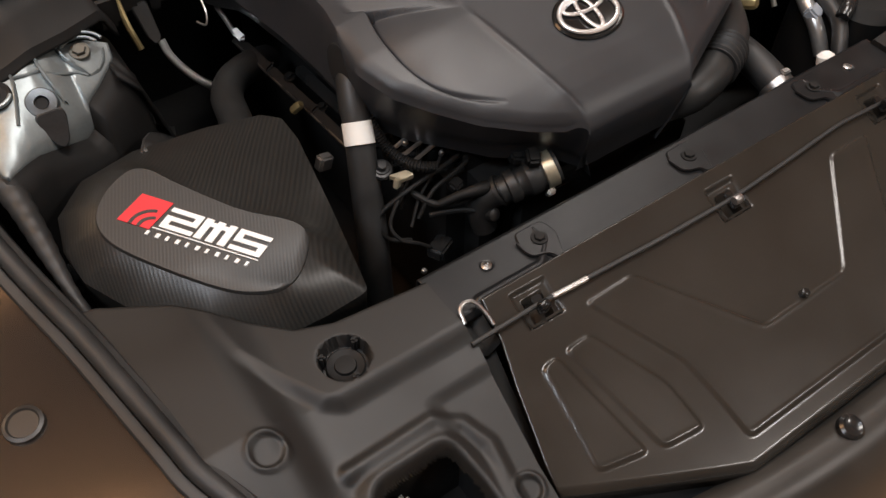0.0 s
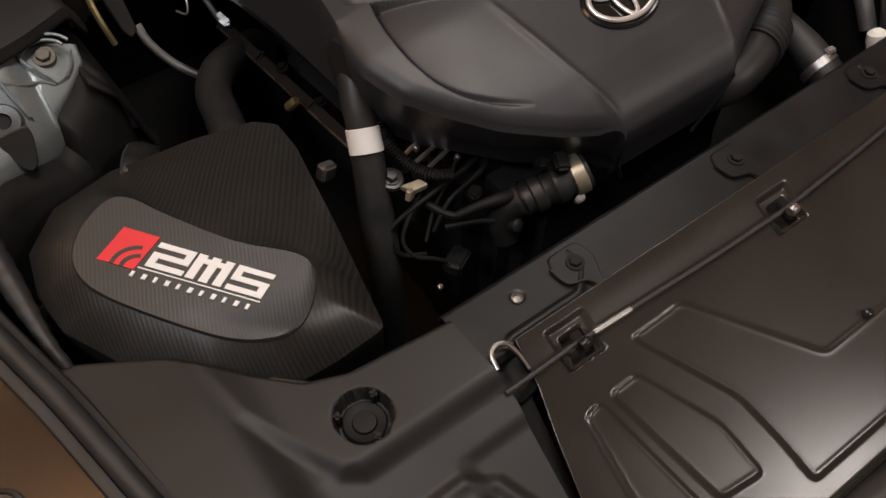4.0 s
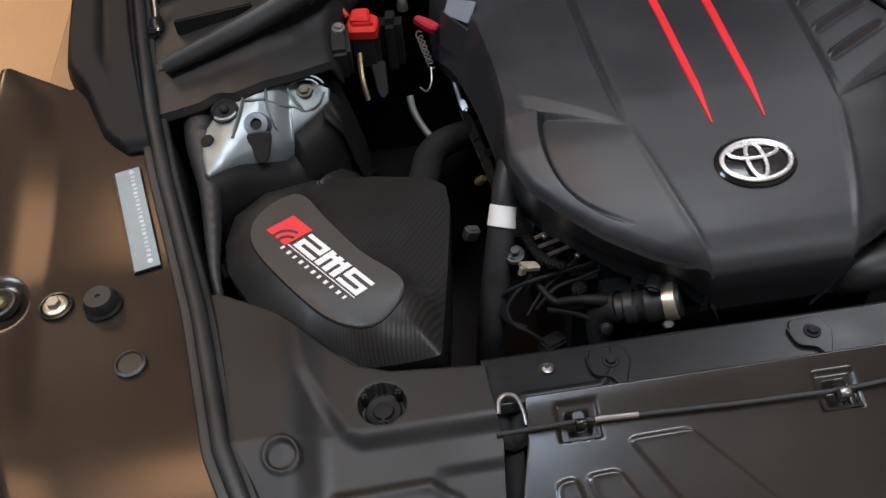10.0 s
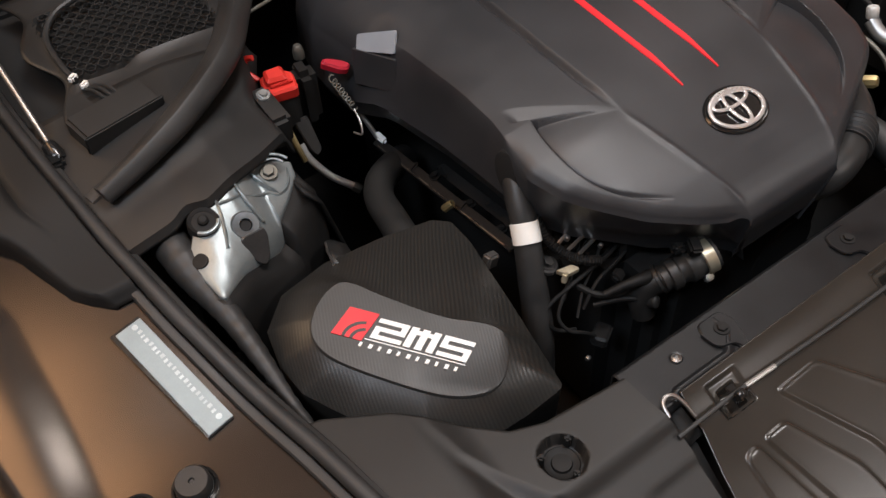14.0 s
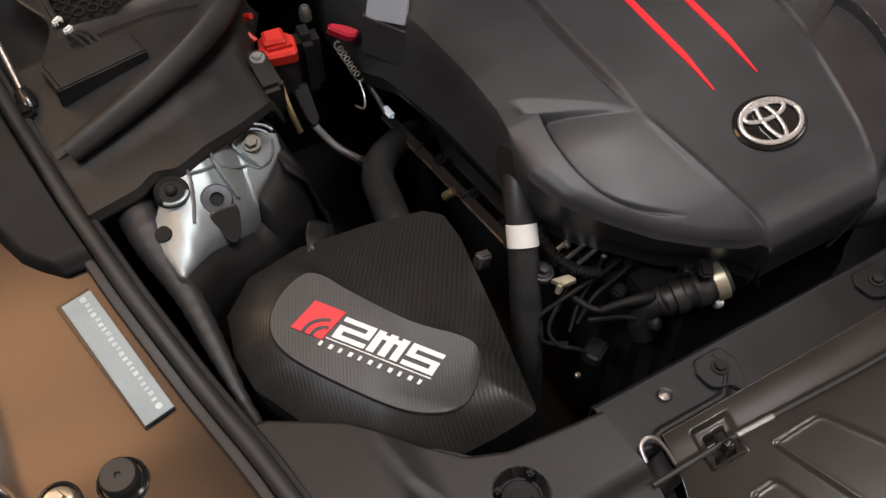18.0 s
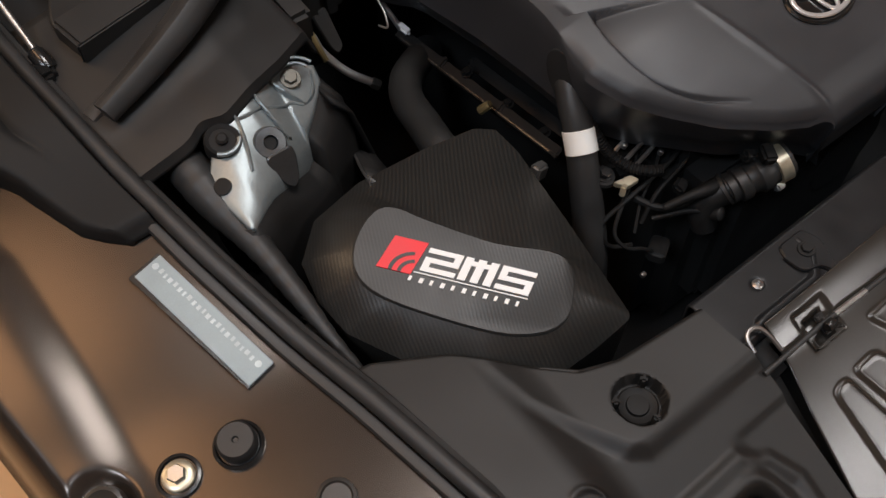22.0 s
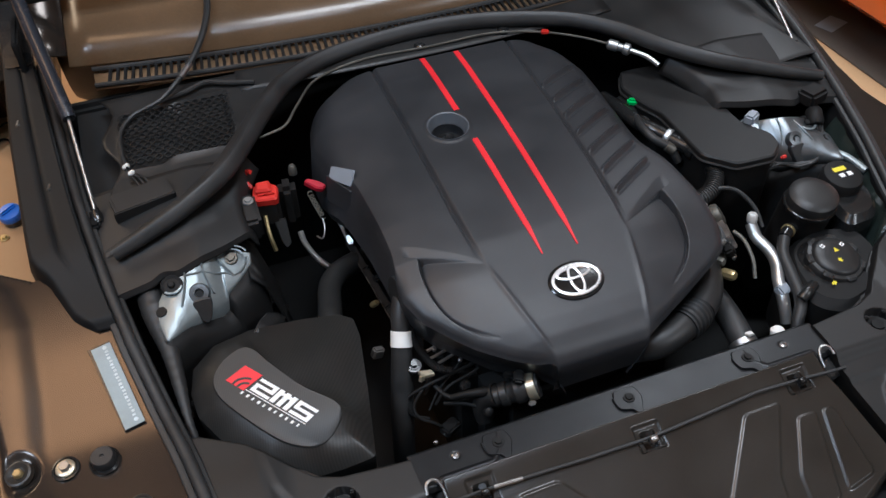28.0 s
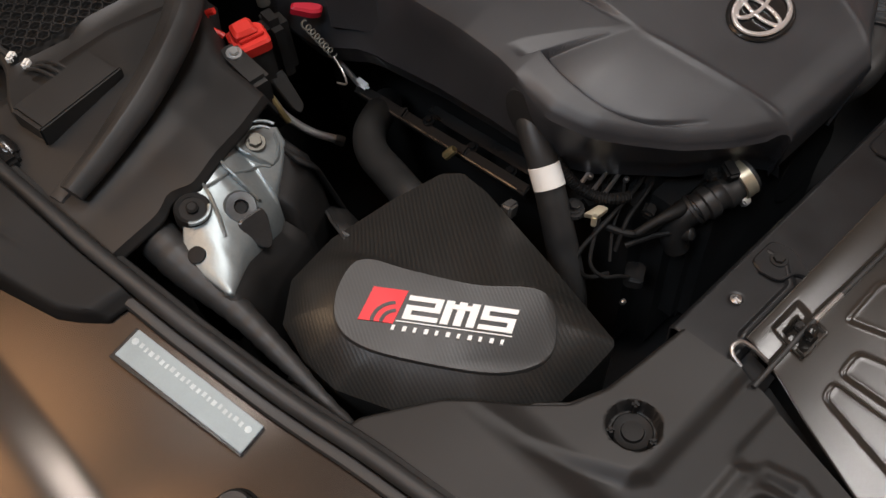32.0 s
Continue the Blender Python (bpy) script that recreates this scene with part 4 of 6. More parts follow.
part("flank_facet", prism(rounded([(-0.032, -0.012), (0.030, -0.016), (0.032, 0.014), (-0.030, 0.010)], 0.003), -0.003, 0.0012, 0.0005, m), GREYTAG, cover, "smooth flat facet, pale grey for its reflected light")

part("flank_block", prism(rounded([(-0.036, -0.060), (0.034, -0.060), (0.034, -0.013), (-0.036, -0.009)], 0.003), -0.02, 0.0005, 0.001, frame_on((-0.2855, 0.6105, 0.852), (-0.90, -0.38, 0.18), (0.40, -0.90, 0.1))), COVER, cover, "flat raised facet below the pale patch")
# lump of the engine under the cover, its shade put into the black
eng = thing("engine_block", "engine under its cover, deep shade put into its black colour", "engine", (0, 0.5, 0.35))
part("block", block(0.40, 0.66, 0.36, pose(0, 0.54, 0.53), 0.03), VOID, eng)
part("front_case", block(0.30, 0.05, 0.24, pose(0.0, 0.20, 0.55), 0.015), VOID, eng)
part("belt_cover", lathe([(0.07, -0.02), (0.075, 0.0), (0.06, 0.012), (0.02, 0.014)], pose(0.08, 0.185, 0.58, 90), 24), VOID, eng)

# ---- carbon intake box ----
box_c = np.array([-0.478, 0.232])


def lid_z(x, y):
    return 0.784 + 0.022 * (x + 0.50) + 0.218 * (y - 0.245)


def ring_at(outline, n=96):
    """The outline sampled by angle round the box's middle."""
    o = np.array(outline, float)
    dense = np.concatenate([np.linspace(a, b, 60, endpoint=False) for a, b in zip(o, np.roll(o, -1, 0))])
    ang = np.arctan2(dense[:, 1] - box_c[1], dense[:, 0] - box_c[0])
    idx = np.argsort(ang)
    ang, dense = ang[idx], dense[idx]
    t = np.linspace(-np.pi, np.pi, n, endpoint=False)
    return np.stack([np.interp(t, np.r_[ang - 2 * np.pi, ang, ang + 2 * np.pi], np.r_[dense[:, k], dense[:, k], dense[:, k]]) for k in range(dense.shape[1])], 1)


def intake_box():
    base = thing("air_intake_box", "carbon fibre air intake box with printed lid", "air intake box", (-0.47, 0.24, 0.55))
    lid = spline([(-0.568, 0.296), (-0.549, 0.319), (-0.520, 0.331), (-0.502, 0.323), (-0.484, 0.294), (-0.447, 0.241), (-0.410, 0.205), (-0.403, 0.186), (-0.416, 0.165), (-0.438, 0.149), (-0.463, 0.149), (-0.497, 0.171), (-0.540, 0.224), (-0.566, 0.266)], 6, True)
    grow = [(box_c[0] + (x - box_c[0]) * 0.995, box_c[1] + (y - box_c[1]) * 0.995, lid_z(x, y) - 0.0015) for x, y in lid]
    # shoulder that the panels fall to: a sharp front corner, a straight side and a broad rear
    crown = [(-0.606, 0.305, 0.762), (-0.596, 0.350, 0.764), (-0.560, 0.384, 0.766), (-0.500, 0.394, 0.768), (-0.42, 0.392, 0.762), (-0.356, 0.388, 0.752), (-0.336, 0.376, 0.746), (-0.335, 0.34, 0.742), (-0.352, 0.24, 0.735), (-0.3735, 0.1290, 0.7270), (-0.3775, 0.1255, 0.7262), (-0.385, 0.1245, 0.7255), (-0.425, 0.122, 0.7255), (-0.470, 0.122, 0.728), (-0.525, 0.152, 0.736), (-0.575, 0.214, 0.746), (-0.602, 0.264, 0.756)]
    foot = [(box_c[0] + (x - box_c[0]) * 0.94, box_c[1] + (y - box_c[1]) * 0.94, 0.55) for x, y, z in crown]
    r1, rc, rf = (ring_at(o, 288) for o in (grow, crown, foot))
    panels = [r1 * (1 - t) + rc * t + np.array([0, 0, 0.0030 * math.sin(math.pi * t)]) for t in (0.15, 0.35, 0.55, 0.75, 0.92)]
    rlow = rc * 0.985 + rf * 0.015 - np.array([0, 0, 0.0035])
    part("box_shell", grid([r1] + panels + [rc, rlow, rlow * 0.5 + rf * 0.5, rf], loop=True), CARBON, base, angle=28)
    part("lid_plate", prism(lid, -0.006, 0.002, 0.0016, lift=lid_z), LID, base, "satin dark lid plate", angle=40)
    # print on the lid, as plain shapes
    a, b = Vector((-0.5505, 0.2855)), Vector((-0.4640, 0.1840))
    ux = (b - a).normalized()
    m = frame_on((a.x, a.y, lid_z(a.x, a.y) + 0.0023), (-0.022, -0.218, 1), (ux.x, ux.y, 0.022 * ux.x + 0.218 * ux.y))

    lift = itertools.count()

    def shape(name, pts, material):
        return part(name, prism([(0.945 * x, y) for x, y in pts], 0, 0.0007 + 0.00004 * next(lift), 0.0002, m), material, base)

    def slant(x, y, w, h, k=0.22):
        return [(x + k * y, y), (x + w + k * y, y), (x + w + k * (y + h), y + h), (x + k * (y + h), y + h)]

    mark = shape("printed_mark", slant(0.000, 0.000, 0.034, 0.034, 0.30), RED)
    for r0_, r1_ in ((0.0130, 0.0165), (0.0215, 0.0250)):
        arc = [(0.036 + r1_ * math.cos(t), 0.000 + 0.9 * r1_ * math.sin(t)) for t in np.linspace(math.pi, math.pi * 0.56, 12)]
        arc += [(0.036 + r0_ * math.cos(t), 0.000 + 0.9 * r0_ * math.sin(t)) for t in np.linspace(math.pi * 0.56, math.pi, 12)]
        part("mark_arc", prism(arc, 0.0007, 0.0012, 0.0001, m), LID, mark)
    # three broad white blocks with dark slots, a rule and a row of small bars
    x, h = 0.040, 0.024
    for k in range(3):
        w = 0.034
        x0 = x + k * 0.0365
        y0 = 0.006
        if k == 1:
            for dx in (0, 0.0125, 0.025):
                shape("printed_block", slant(x0 + dx, y0, 0.008, h), PRINT)
            shape("printed_block", slant(x0 + 0.0055, y0 + h - 0.008, 0.020, 0.005), PRINT)
        else:
            for dy in (0, 0.0095, 0.019):
                shape("printed_block", slant(x0, y0 + dy, w, 0.005), PRINT)
            shape("printed_block", slant(x0 + (0 if k == 2 else w - 0.007), y0 + 0.0105, 0.007, 0.011), PRINT)
            shape("printed_block", slant(x0 + (w - 0.007 if k == 2 else 0), y0 + 0.002, 0.007, 0.010), PRINT)
    shape("printed_rule", slant(0.036, 0.0025, 0.112, 0.0012), PRINT)
    for k in range(11):
        shape("printed_bar", slant(0.034 + k * 0.0105, -0.0062, 0.0030 + 0.0010 * (k % 2), 0.0050), PRINT)
    return base


intake_box()

# ---- strut towers ----
def strut_tower(s):
    base = thing("strut_tower", "bare cast aluminium strut tower with ribs and bolts", "strut tower", (s * 0.55, 0.45, 0.6), "strut towers")
    # casting that curves from its front edge up to the back edge; across, front y, front z, back x, back y, back z
    edge = np.array([(0.6235, 0.388, 0.808, 0.632, 0.440, 0.818), (0.6190, 0.380, 0.809, 0.624, 0.447, 0.823), (0.6000, 0.395, 0.805, 0.603, 0.474, 0.838), (0.5830, 0.4085, 0.799, 0.584, 0.482, 0.845), (0.5560, 0.424, 0.785, 0.557, 0.490, 0.847),
                     (0.5340, 0.436, 0.774, 0.534, 0.501, 0.843), (0.5215, 0.445, 0.777, 0.521, 0.511, 0.836), (0.5165, 0.4545, 0.802, 0.516, 0.515, 0.833), (0.4940, 0.475, 0.805, 0.491, 0.523, 0.828), (0.4685, 0.503, 0.809, 0.466, 0.517, 0.817)])
    us, vs = np.linspace(0, 1, 64), np.linspace(0, 1, 30)
    at = np.r_[0, np.cumsum(np.linalg.norm(np.diff(edge[:, :3], axis=0), axis=1))]
    E = np.stack([np.interp(us * at[-1], at, edge[:, k]) for k in range(6)], 1)
    bulge = np.interp(us * at[-1], at, [0.9, 0.85, 0.65, 0.55, 0.45, 0.45, 0.5, 0.7, 0.8, 0.9])
    P = []
    for v in vs:
        P.append([(s * (e[0] + (e[3] - e[0]) * v), e[1] + (e[4] - e[1]) * v, e[2] + (e[5] - e[2]) * v ** b) for e, b in zip(E, bulge)])
    hem = [[(x, y - 0.001 + 0.004 * k, z - 0.004 - 0.010 * k) for x, y, z in P[0]] for k in (1, 0)]
    # the far casting's shade is put into its colour by the darker alloy
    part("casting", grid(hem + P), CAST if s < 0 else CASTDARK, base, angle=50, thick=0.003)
    flatP = np.array(P).reshape(-1, 3)

    def cast_z(x, y):
        return float(flatP[np.argmin(np.hypot(np.abs(flatP[:, 0]) - x, flatP[:, 1] - y)), 2])

    # black liner that hangs below the casting
    L = []
    for k, d in enumerate((0.0, 0.02, 0.06, 0.14, 0.3)):
        L.append([(x - s * 0.012 * (k > 0) * min(1, (0.62 - abs(x)) * 8), y + 0.004 - (0, 0.016, 0.028, 0.034, 0.034)[k], z - 0.005 - d) for x, y, z in P[0]])
    part("liner", grid(L), NEARBLACK, base, "matt black liner below the casting", thick=0.004)
    part("liner_side", grid([[(s * (0.474 - 0.02 * k), y, 0.808 - d) for k, d in enumerate((0, 0.03, 0.12, 0.3))] for y in np.linspace(0.47, 0.58, 10)]), NEARBLACK, base, thick=0.004)
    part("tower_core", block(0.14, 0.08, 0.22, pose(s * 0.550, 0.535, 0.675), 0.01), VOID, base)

    # upright ribs, proud of the casting
    def rib(points, h):
        line = spline(points, 6)
        fin = []
        for k, (cx, cy) in enumerate(line):
            t = k / (len(line) - 1)
            zt = cast_z(cx, cy) + h * math.sin(math.pi * (0.12 + 0.85 * (1 - t))) ** 0.7
            fin.append([(s * (cx - 0.0024), cy, zt - 0.030), (s * (cx - 0.0016), cy, zt - 0.001), (s * (cx - 0.0003), cy, zt), (s * (cx + 0.0012), cy, zt - 0.001), (s * (cx + 0.0022), cy, zt - 0.030)])
        part("rib", grid(fin), CAST, base)
    rib([(0.5730, 0.482), (0.5745, 0.468), (0.5805, 0.448), (0.5885, 0.428)], 0.0075)
    rib([(0.5440, 0.497), (0.5445, 0.482), (0.5420, 0.466), (0.5370, 0.449)], 0.0090)
    rib([(0.5190, 0.513), (0.5180, 0.502), (0.5110, 0.489), (0.5015, 0.479)], 0.0080)
    rib([(0.4740, 0.512), (0.4800, 0.497), (0.4900, 0.485), (0.5015, 0.479)], 0.0040)
    # cross webs between the ribs
    part("web", tube([(s * 0.5735, 0.476, cast_z(0.5735, 0.476) + 0.002), (s * 0.559, 0.476, cast_z(0.559, 0.476) + 0.0015), (s * 0.545, 0.480, cast_z(0.545, 0.48) + 0.002)], 0.0016, 6, 5), CAST, base)
    part("web", tube([(s * 0.545, 0.479, cast_z(0.545, 0.479) + 0.002), (s * 0.527, 0.480, cast_z(0.527, 0.48) + 0.002), (s * 0.512, 0.483, cast_z(0.512, 0.483) + 0.001), (s * 0.502, 0.479, cast_z(0.502, 0.479) + 0.001)], 0.0015, 6, 5), CAST, base)
    # main boss with its threaded hole; a dark piece paints the shaded hollow below
    m = frame_on((s * 0.5586, 0.4440, cast_z(0.5586, 0.446) + 0.0045), (0, -0.66, 0.75))
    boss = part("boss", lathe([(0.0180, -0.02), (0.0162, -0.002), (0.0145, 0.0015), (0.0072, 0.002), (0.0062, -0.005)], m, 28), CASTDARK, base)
    part("boss_hole", lathe([(0.0062, -0.012), (0.0062, -0.0015)], m, 16), VOID, boss)
    n = frame_on((s * 0.5572, 0.4285, 0.8125), (0, -0.86, 0.50))
    part("boss_hollow", prism(rounded([(-0.0140, 0.012), (0.0140, 0.012), (0.0150, 0.002), (0.0075, -0.022), (0.0, -0.029), (-0.0075, -0.022), (-0.0155, 0.002)], 0.010), -0.010, 0.0020, 0.0015, n), CASTHOLLOW, base, "dark piece painted as the shaded hollow below the boss")
    part("casting_hole", lathe([(0.0085, -0.006), (0.0085, 0.0022), (0.0065, 0.0026), (0.001, 0.0020)], frame_on((s * 0.6195, 0.431, cast_z(0.6195, 0.431)), (s * 0.35, -0.25, 1)), 20), NEARBLACK, base, "dark oval hole")
    # bolt in its cup, with the rolled rims behind it
    bolt(base, (s * 0.4985, 0.506, cast_z(0.4985, 0.506) + 0.002), (0, -0.35, 1), 0.0072, CASTDULL, h=0.006)
    for r, h in ((0.021, 0.010), (0.028, 0.013)):
        arc = [(s * (0.4985 + r * math.cos(a)), 0.499 + 0.8 * r * math.sin(a), cast_z(0.4985, 0.512) + 0.7 * h * math.sin(a) + 0.004) for a in np.linspace(0.15, math.pi - 0.35, 12)]
        part("cup_rim", tube(arc, 0.0017, 8, 2), CAST, base)
    mm = frame_on((s * 0.5960, 0.4660, cast_z(0.596, 0.464) + 0.003), (0, -0.35, 1))
    part("stud_cup", lathe([(0.018, -0.014), (0.0175, 0.001), (0.0160, 0.003), (0.0125, 0.001), (0.0115, -0.006)], mm, 28), NEARBLACK, base)
    part("stud", lathe([(0.0128, -0.01), (0.0128, 0.0004), (0.006, 0.0012), (0.006, 0.005), (0.004, 0.007)], mm, 12), NEARBLACK, base)
    part("stud_lip", tube([(s * (0.596 + 0.0165 * math.cos(a)), 0.466 + 0.0165 * math.sin(a), cast_z(0.596, 0.464) + 0.005 + 0.004 * math.sin(a)) for a in np.linspace(math.pi * 1.15, math.pi * 1.75, 8)], 0.0024, 8, 2), CAST, base, "bright lower lip")
    return base


strut_tower(-1)
strut_tower(1).location.z -= 0.018

# ---- cowl: big rubber seal, inlet panel, wiper grille ----
seal = thing("cowl_seal", "thick black rubber seal sweeping round the rear of the bay", "seal", (0, 0.85, 0.84))
line = [(-0.671, 0.539, 0.866), (-0.610, 0.556, 0.880), (-0.545, 0.585, 0.892), (-0.470, 0.640, 0.903), (-0.415, 0.720, 0.906), (-0.365, 0.800, 0.906), (-0.300, 0.878, 0.906), (-0.200, 0.925, 0.908), (-0.05, 0.945, 0.910),
        (0.08, 0.938, 0.910), (0.20, 0.905, 0.908), (0.300, 0.858, 0.905), (0.365, 0.790, 0.903), (0.420, 0.700, 0.900), (0.480, 0.630, 0.896), (0.550, 0.585, 0.888), (0.610, 0.556, 0.878), (0.671, 0.539, 0.866)]
part("seal_bulb", tube(line, [0.013, 0.018, 0.021, 0.021, 0.020, 0.020, 0.020, 0.020, 0.019, 0.016, 0.012], 24, 5, flat=0.85, ridge=lambda a: 0.90 + 0.28 * max(0, math.cos(a - 1.35)) ** 8 + 0.22 * max(0, math.cos(a - 2.75)) ** 8), RUBBER, seal)
part("seal_flange", tube([(x * 1.02, y + 0.018, z - 0.012) for x, y, z in line], 0.010, 10, 4, flat=0.5), RUBBER, seal)

cowl = thing("cowl", "black plastic cowl between bay and windscreen", "cowl", (0, 0.9, 0.8))
for s in (-1, 1):
    # sloping shelf under the seal, in front of the tower
    P = []
    for v in np.r_[0, 0.006, 0.02, np.linspace(0.045, 1, 22)]:
        row = []
        for t in np.linspace(0, 1, 44):
            xe = 0.668 - 0.216 * t
            front = np.interp(xe, [0.45, 0.48, 0.503, 0.540, 0.575, 0.61, 0.668], [0.545, 0.524, 0.508, 0.489, 0.474, 0.472, 0.470])
            front += 0.024 * (s > 0)
            # scoop round the stud cup
            front += 0.010 * math.exp(-((xe - 0.594) / 0.014) ** 2)
            y = front + (0.70 - front) * v
            a, b = seal_x(y) - 0.004, np.interp(y, [0.49, 0.53, 0.60, 0.66, 0.70], [0.452, 0.445, 0.452, 0.432, 0.410])
            z = np.interp(xe, [0.45, 0.54, 0.60, 0.668], [0.842, 0.856, 0.850, 0.838]) + 0.028 * v ** 0.8 - 0.010 * (1 - smooth(0, 0.02, v)) - 0.03 * smooth(0.94, 1, t)
            # shallow step that follows the seal
            z += 0.0035 * smooth(-0.006, 0.006, y - np.interp(xe, [0.44, 0.50, 0.56, 0.62, 0.67], [0.66, 0.575, 0.545, 0.535, 0.53]))
            row.append((s * (a + (b - a) * t), y, z))
        P.append(row)
    part("tower_shroud", grid(P), LIDBLACK, cowl, "black plastic shroud over the tower", thick=0.004)
SEAL_Y, SEAL_X = (0.585, 0.640, 0.720, 0.800, 0.878, 0.925, 0.99), (0.560, 0.480, 0.425, 0.375, 0.312, 0.230, 0.10)
# inlet side: raised frame with honeycomb mesh
P = []
for y in np.linspace(0.60, 0.955, 40):
    row = []
    for x in np.linspace(-0.652 - 0.012 * math.sin(y * 40), -np.interp(y, SEAL_Y, SEAL_X), 50):
        hole = max(abs(x + 0.53) / 0.098, abs(y - 0.815 - 0.06 * (x + 0.53)) / 0.078)
        z = 0.880 + 0.06 * (y - 0.7) + 0.006 * (1 - smooth(1.0, 1.12, hole)) - 0.02 * smooth(1.0, 0.96, hole) - 0.012 * smooth(0.66, 0.62, y)
        row.append((x, y, z))
    P.append(row)
part("side_trench", block(0.075, 0.40, 0.01, pose(-0.672, 0.78, 0.838, 6), 0.002), VOID, cowl)
part("inlet_panel", grid(P), PLASTIC, cowl, "black plastic air inlet panel", thick=0.003)
P = []
for y in np.linspace(0.60, 0.955, 30):
    P.append([(x, y, 0.880 + 0.06 * (y - 0.7) + 0.004 * math.sin(x * 30)) for x in np.linspace(np.interp(y, SEAL_Y, SEAL_X), 0.705, 30)])
part("cowl_panel", grid(P), PLASTIC, cowl, "plain black plastic cowl panel", thick=0.003)
P = []
for y in np.linspace(0.92, 1.02, 8):
    P.append([(x, y - 0.045 + 0.10 * x * x, 0.893 + 0.10 * (y - 0.92)) for x in np.linspace(-0.40, 0.40, 30)])
part("cowl_bridge", grid(P), PLASTIC, cowl, thick=0.003)


def honeycomb(x0, x1, y0, y1, a, w, skew):
    """Walls of a stretched hexagon mesh."""
    V, F = [], []
    dx, dy = a * 1.9, a * 1.15
    j, y = 0, y0
    while y < y1:
        x = x0 + (dx / 2 if j % 2 else 0)
        while x < x1:
            c = (x + skew * (y - y0), y)
            hexa = [(c[0] - dx * 0.40, c[1]), (c[0] - dx * 0.17, c[1] + dy * 0.62), (c[0] + dx * 0.17, c[1] + dy * 0.62), (c[0] + dx * 0.40, c[1]), (c[0] + dx * 0.17, c[1] - dy * 0.62), (c[0] - dx * 0.17, c[1] - dy * 0.62)]
            b = len(V)
            for k, (px, py) in enumerate(hexa):
                ox, oy = c[0] + (px - c[0]) * (1 + w), c[1] + (py - c[1]) * (1 + w)
                z = 0.886 + 0.06 * (py - 0.7)
                V += [(px, py, z - 0.004), (px, py, z), (ox, oy, z), (ox, oy, z - 0.004)]
            for k in range(6):
                p, q = b + 4 * k, b + 4 * ((k + 1) % 6)
                F += [(p, q, q + 1, p + 1), (p + 1, q + 1, q + 2, p + 2), (p + 2, q + 2, q + 3, p + 3)]
            x += dx
        y += dy
        j += 1
    me = bpy.data.meshes.new("mesh")
    me.from_pydata(V, [], F)
    me.update()
    return me


part("inlet_mesh", honeycomb(-0.620, -0.440, 0.745, 0.888, 0.0085, 0.22, 0.03), PLASTIC, cowl, "black honeycomb mesh in the air inlet")
part("inlet_well", block(0.20, 0.16, 0.01, pose(-0.53, 0.815, 0.868, 3), 0.002), VOID, cowl)
part("inlet_bead", tube([(-0.55, 0.905, 0.90), (-0.50, 0.915, 0.902), (-0.46, 0.93, 0.904), (-0.42, 0.915, 0.902), (-0.37, 0.90, 0.90)], 0.005, 8, 5), PLASTIC, cowl)
# wiper grille with upright slats
def grille_y(x):
    return 0.958 + 0.14 * x * x


for k in range(84):
    x = -0.63 + k * 0.0145
    part("grille_slat", block(0.0062, 0.040, 0.005, pose(x, grille_y(x), 0.9115, 10, 0, 16 * x), 0.001), NEARBLACK, cowl)
part("grille_back", grid([[(x, grille_y(x) + dy, z0) for x in np.linspace(-0.66, 0.62, 30)] for dy, z0 in ((-0.024, 0.900), (0.024, 0.909))]), TAN, cowl, "dull bronze sheet under the slats", thick=0.003)
part("grille_edge", tube([(x, grille_y(x) + 0.023, 0.917) for x in np.linspace(-0.66, 0.62, 16)], 0.0055, 8, 3), RUBBER, cowl)
part("grille_edge", tube([(x, grille_y(x) - 0.023, 0.908) for x in np.linspace(-0.66, 0.62, 16)], 0.005, 8, 3), RUBBER, cowl)

# washer hose over the grille
hose = thing("washer_hose", "thin black washer hose with pale joiner over the cowl", "hose", (-0.55, 0.85, 0.88))
part("hose", tube([(-0.405, 1.16, 1.0), (-0.418, 1.08, 0.972), (-0.45, 1.0, 0.95), (-0.490, 0.94, 0.932), (-0.545, 0.885, 0.915), (-0.600, 0.868, 0.905), (-0.628, 0.83, 0.898), (-0.632, 0.77, 0.893), (-0.628, 0.727, 0.890)], [0.007, 0.007, 0.0055, 0.004, 0.004, 0.004], 8, 6), RUBBER, hose)
part("joiner", tube([(-0.478, 0.955, 0.936), (-0.502, 0.925, 0.928)], 0.006, 10, 3), STEEL, hose, "bright metal joiner")
part("white_clip", block(0.013, 0.008, 0.008, pose(-0.629, 0.732, 0.892, 0, 0, 40), 0.002), WHITE, hose, "white plastic clip")
part("white_clip", block(0.012, 0.007, 0.008, pose(-0.622, 0.714, 0.889, 0, 0, 40), 0.002), WHITE, hose, "white plastic clip")
box = thing("fuse_holder", "black plastic holder box beside the seal", "box", (-0.62, 0.66, 0.86))
part("holder_body", block(0.10, 0.048, 0.035, pose(-0.612, 0.648, 0.874, 10, 0, 12), 0.004), LIDBLACK, box)
part("holder_rim", block(0.104, 0.004, 0.026, pose(-0.608, 0.622, 0.880, 10, 0, 12), 0.002), PLASTIC, box)
for k in range(3):
    part("holder_wire", tube([(-0.625 + 0.006 * k, 0.712, 0.885), (-0.618 + 0.008 * k, 0.69, 0.892), (-0.61 + 0.008 * k, 0.665, 0.889)], 0.0022, 6, 5), RUBBER, box)


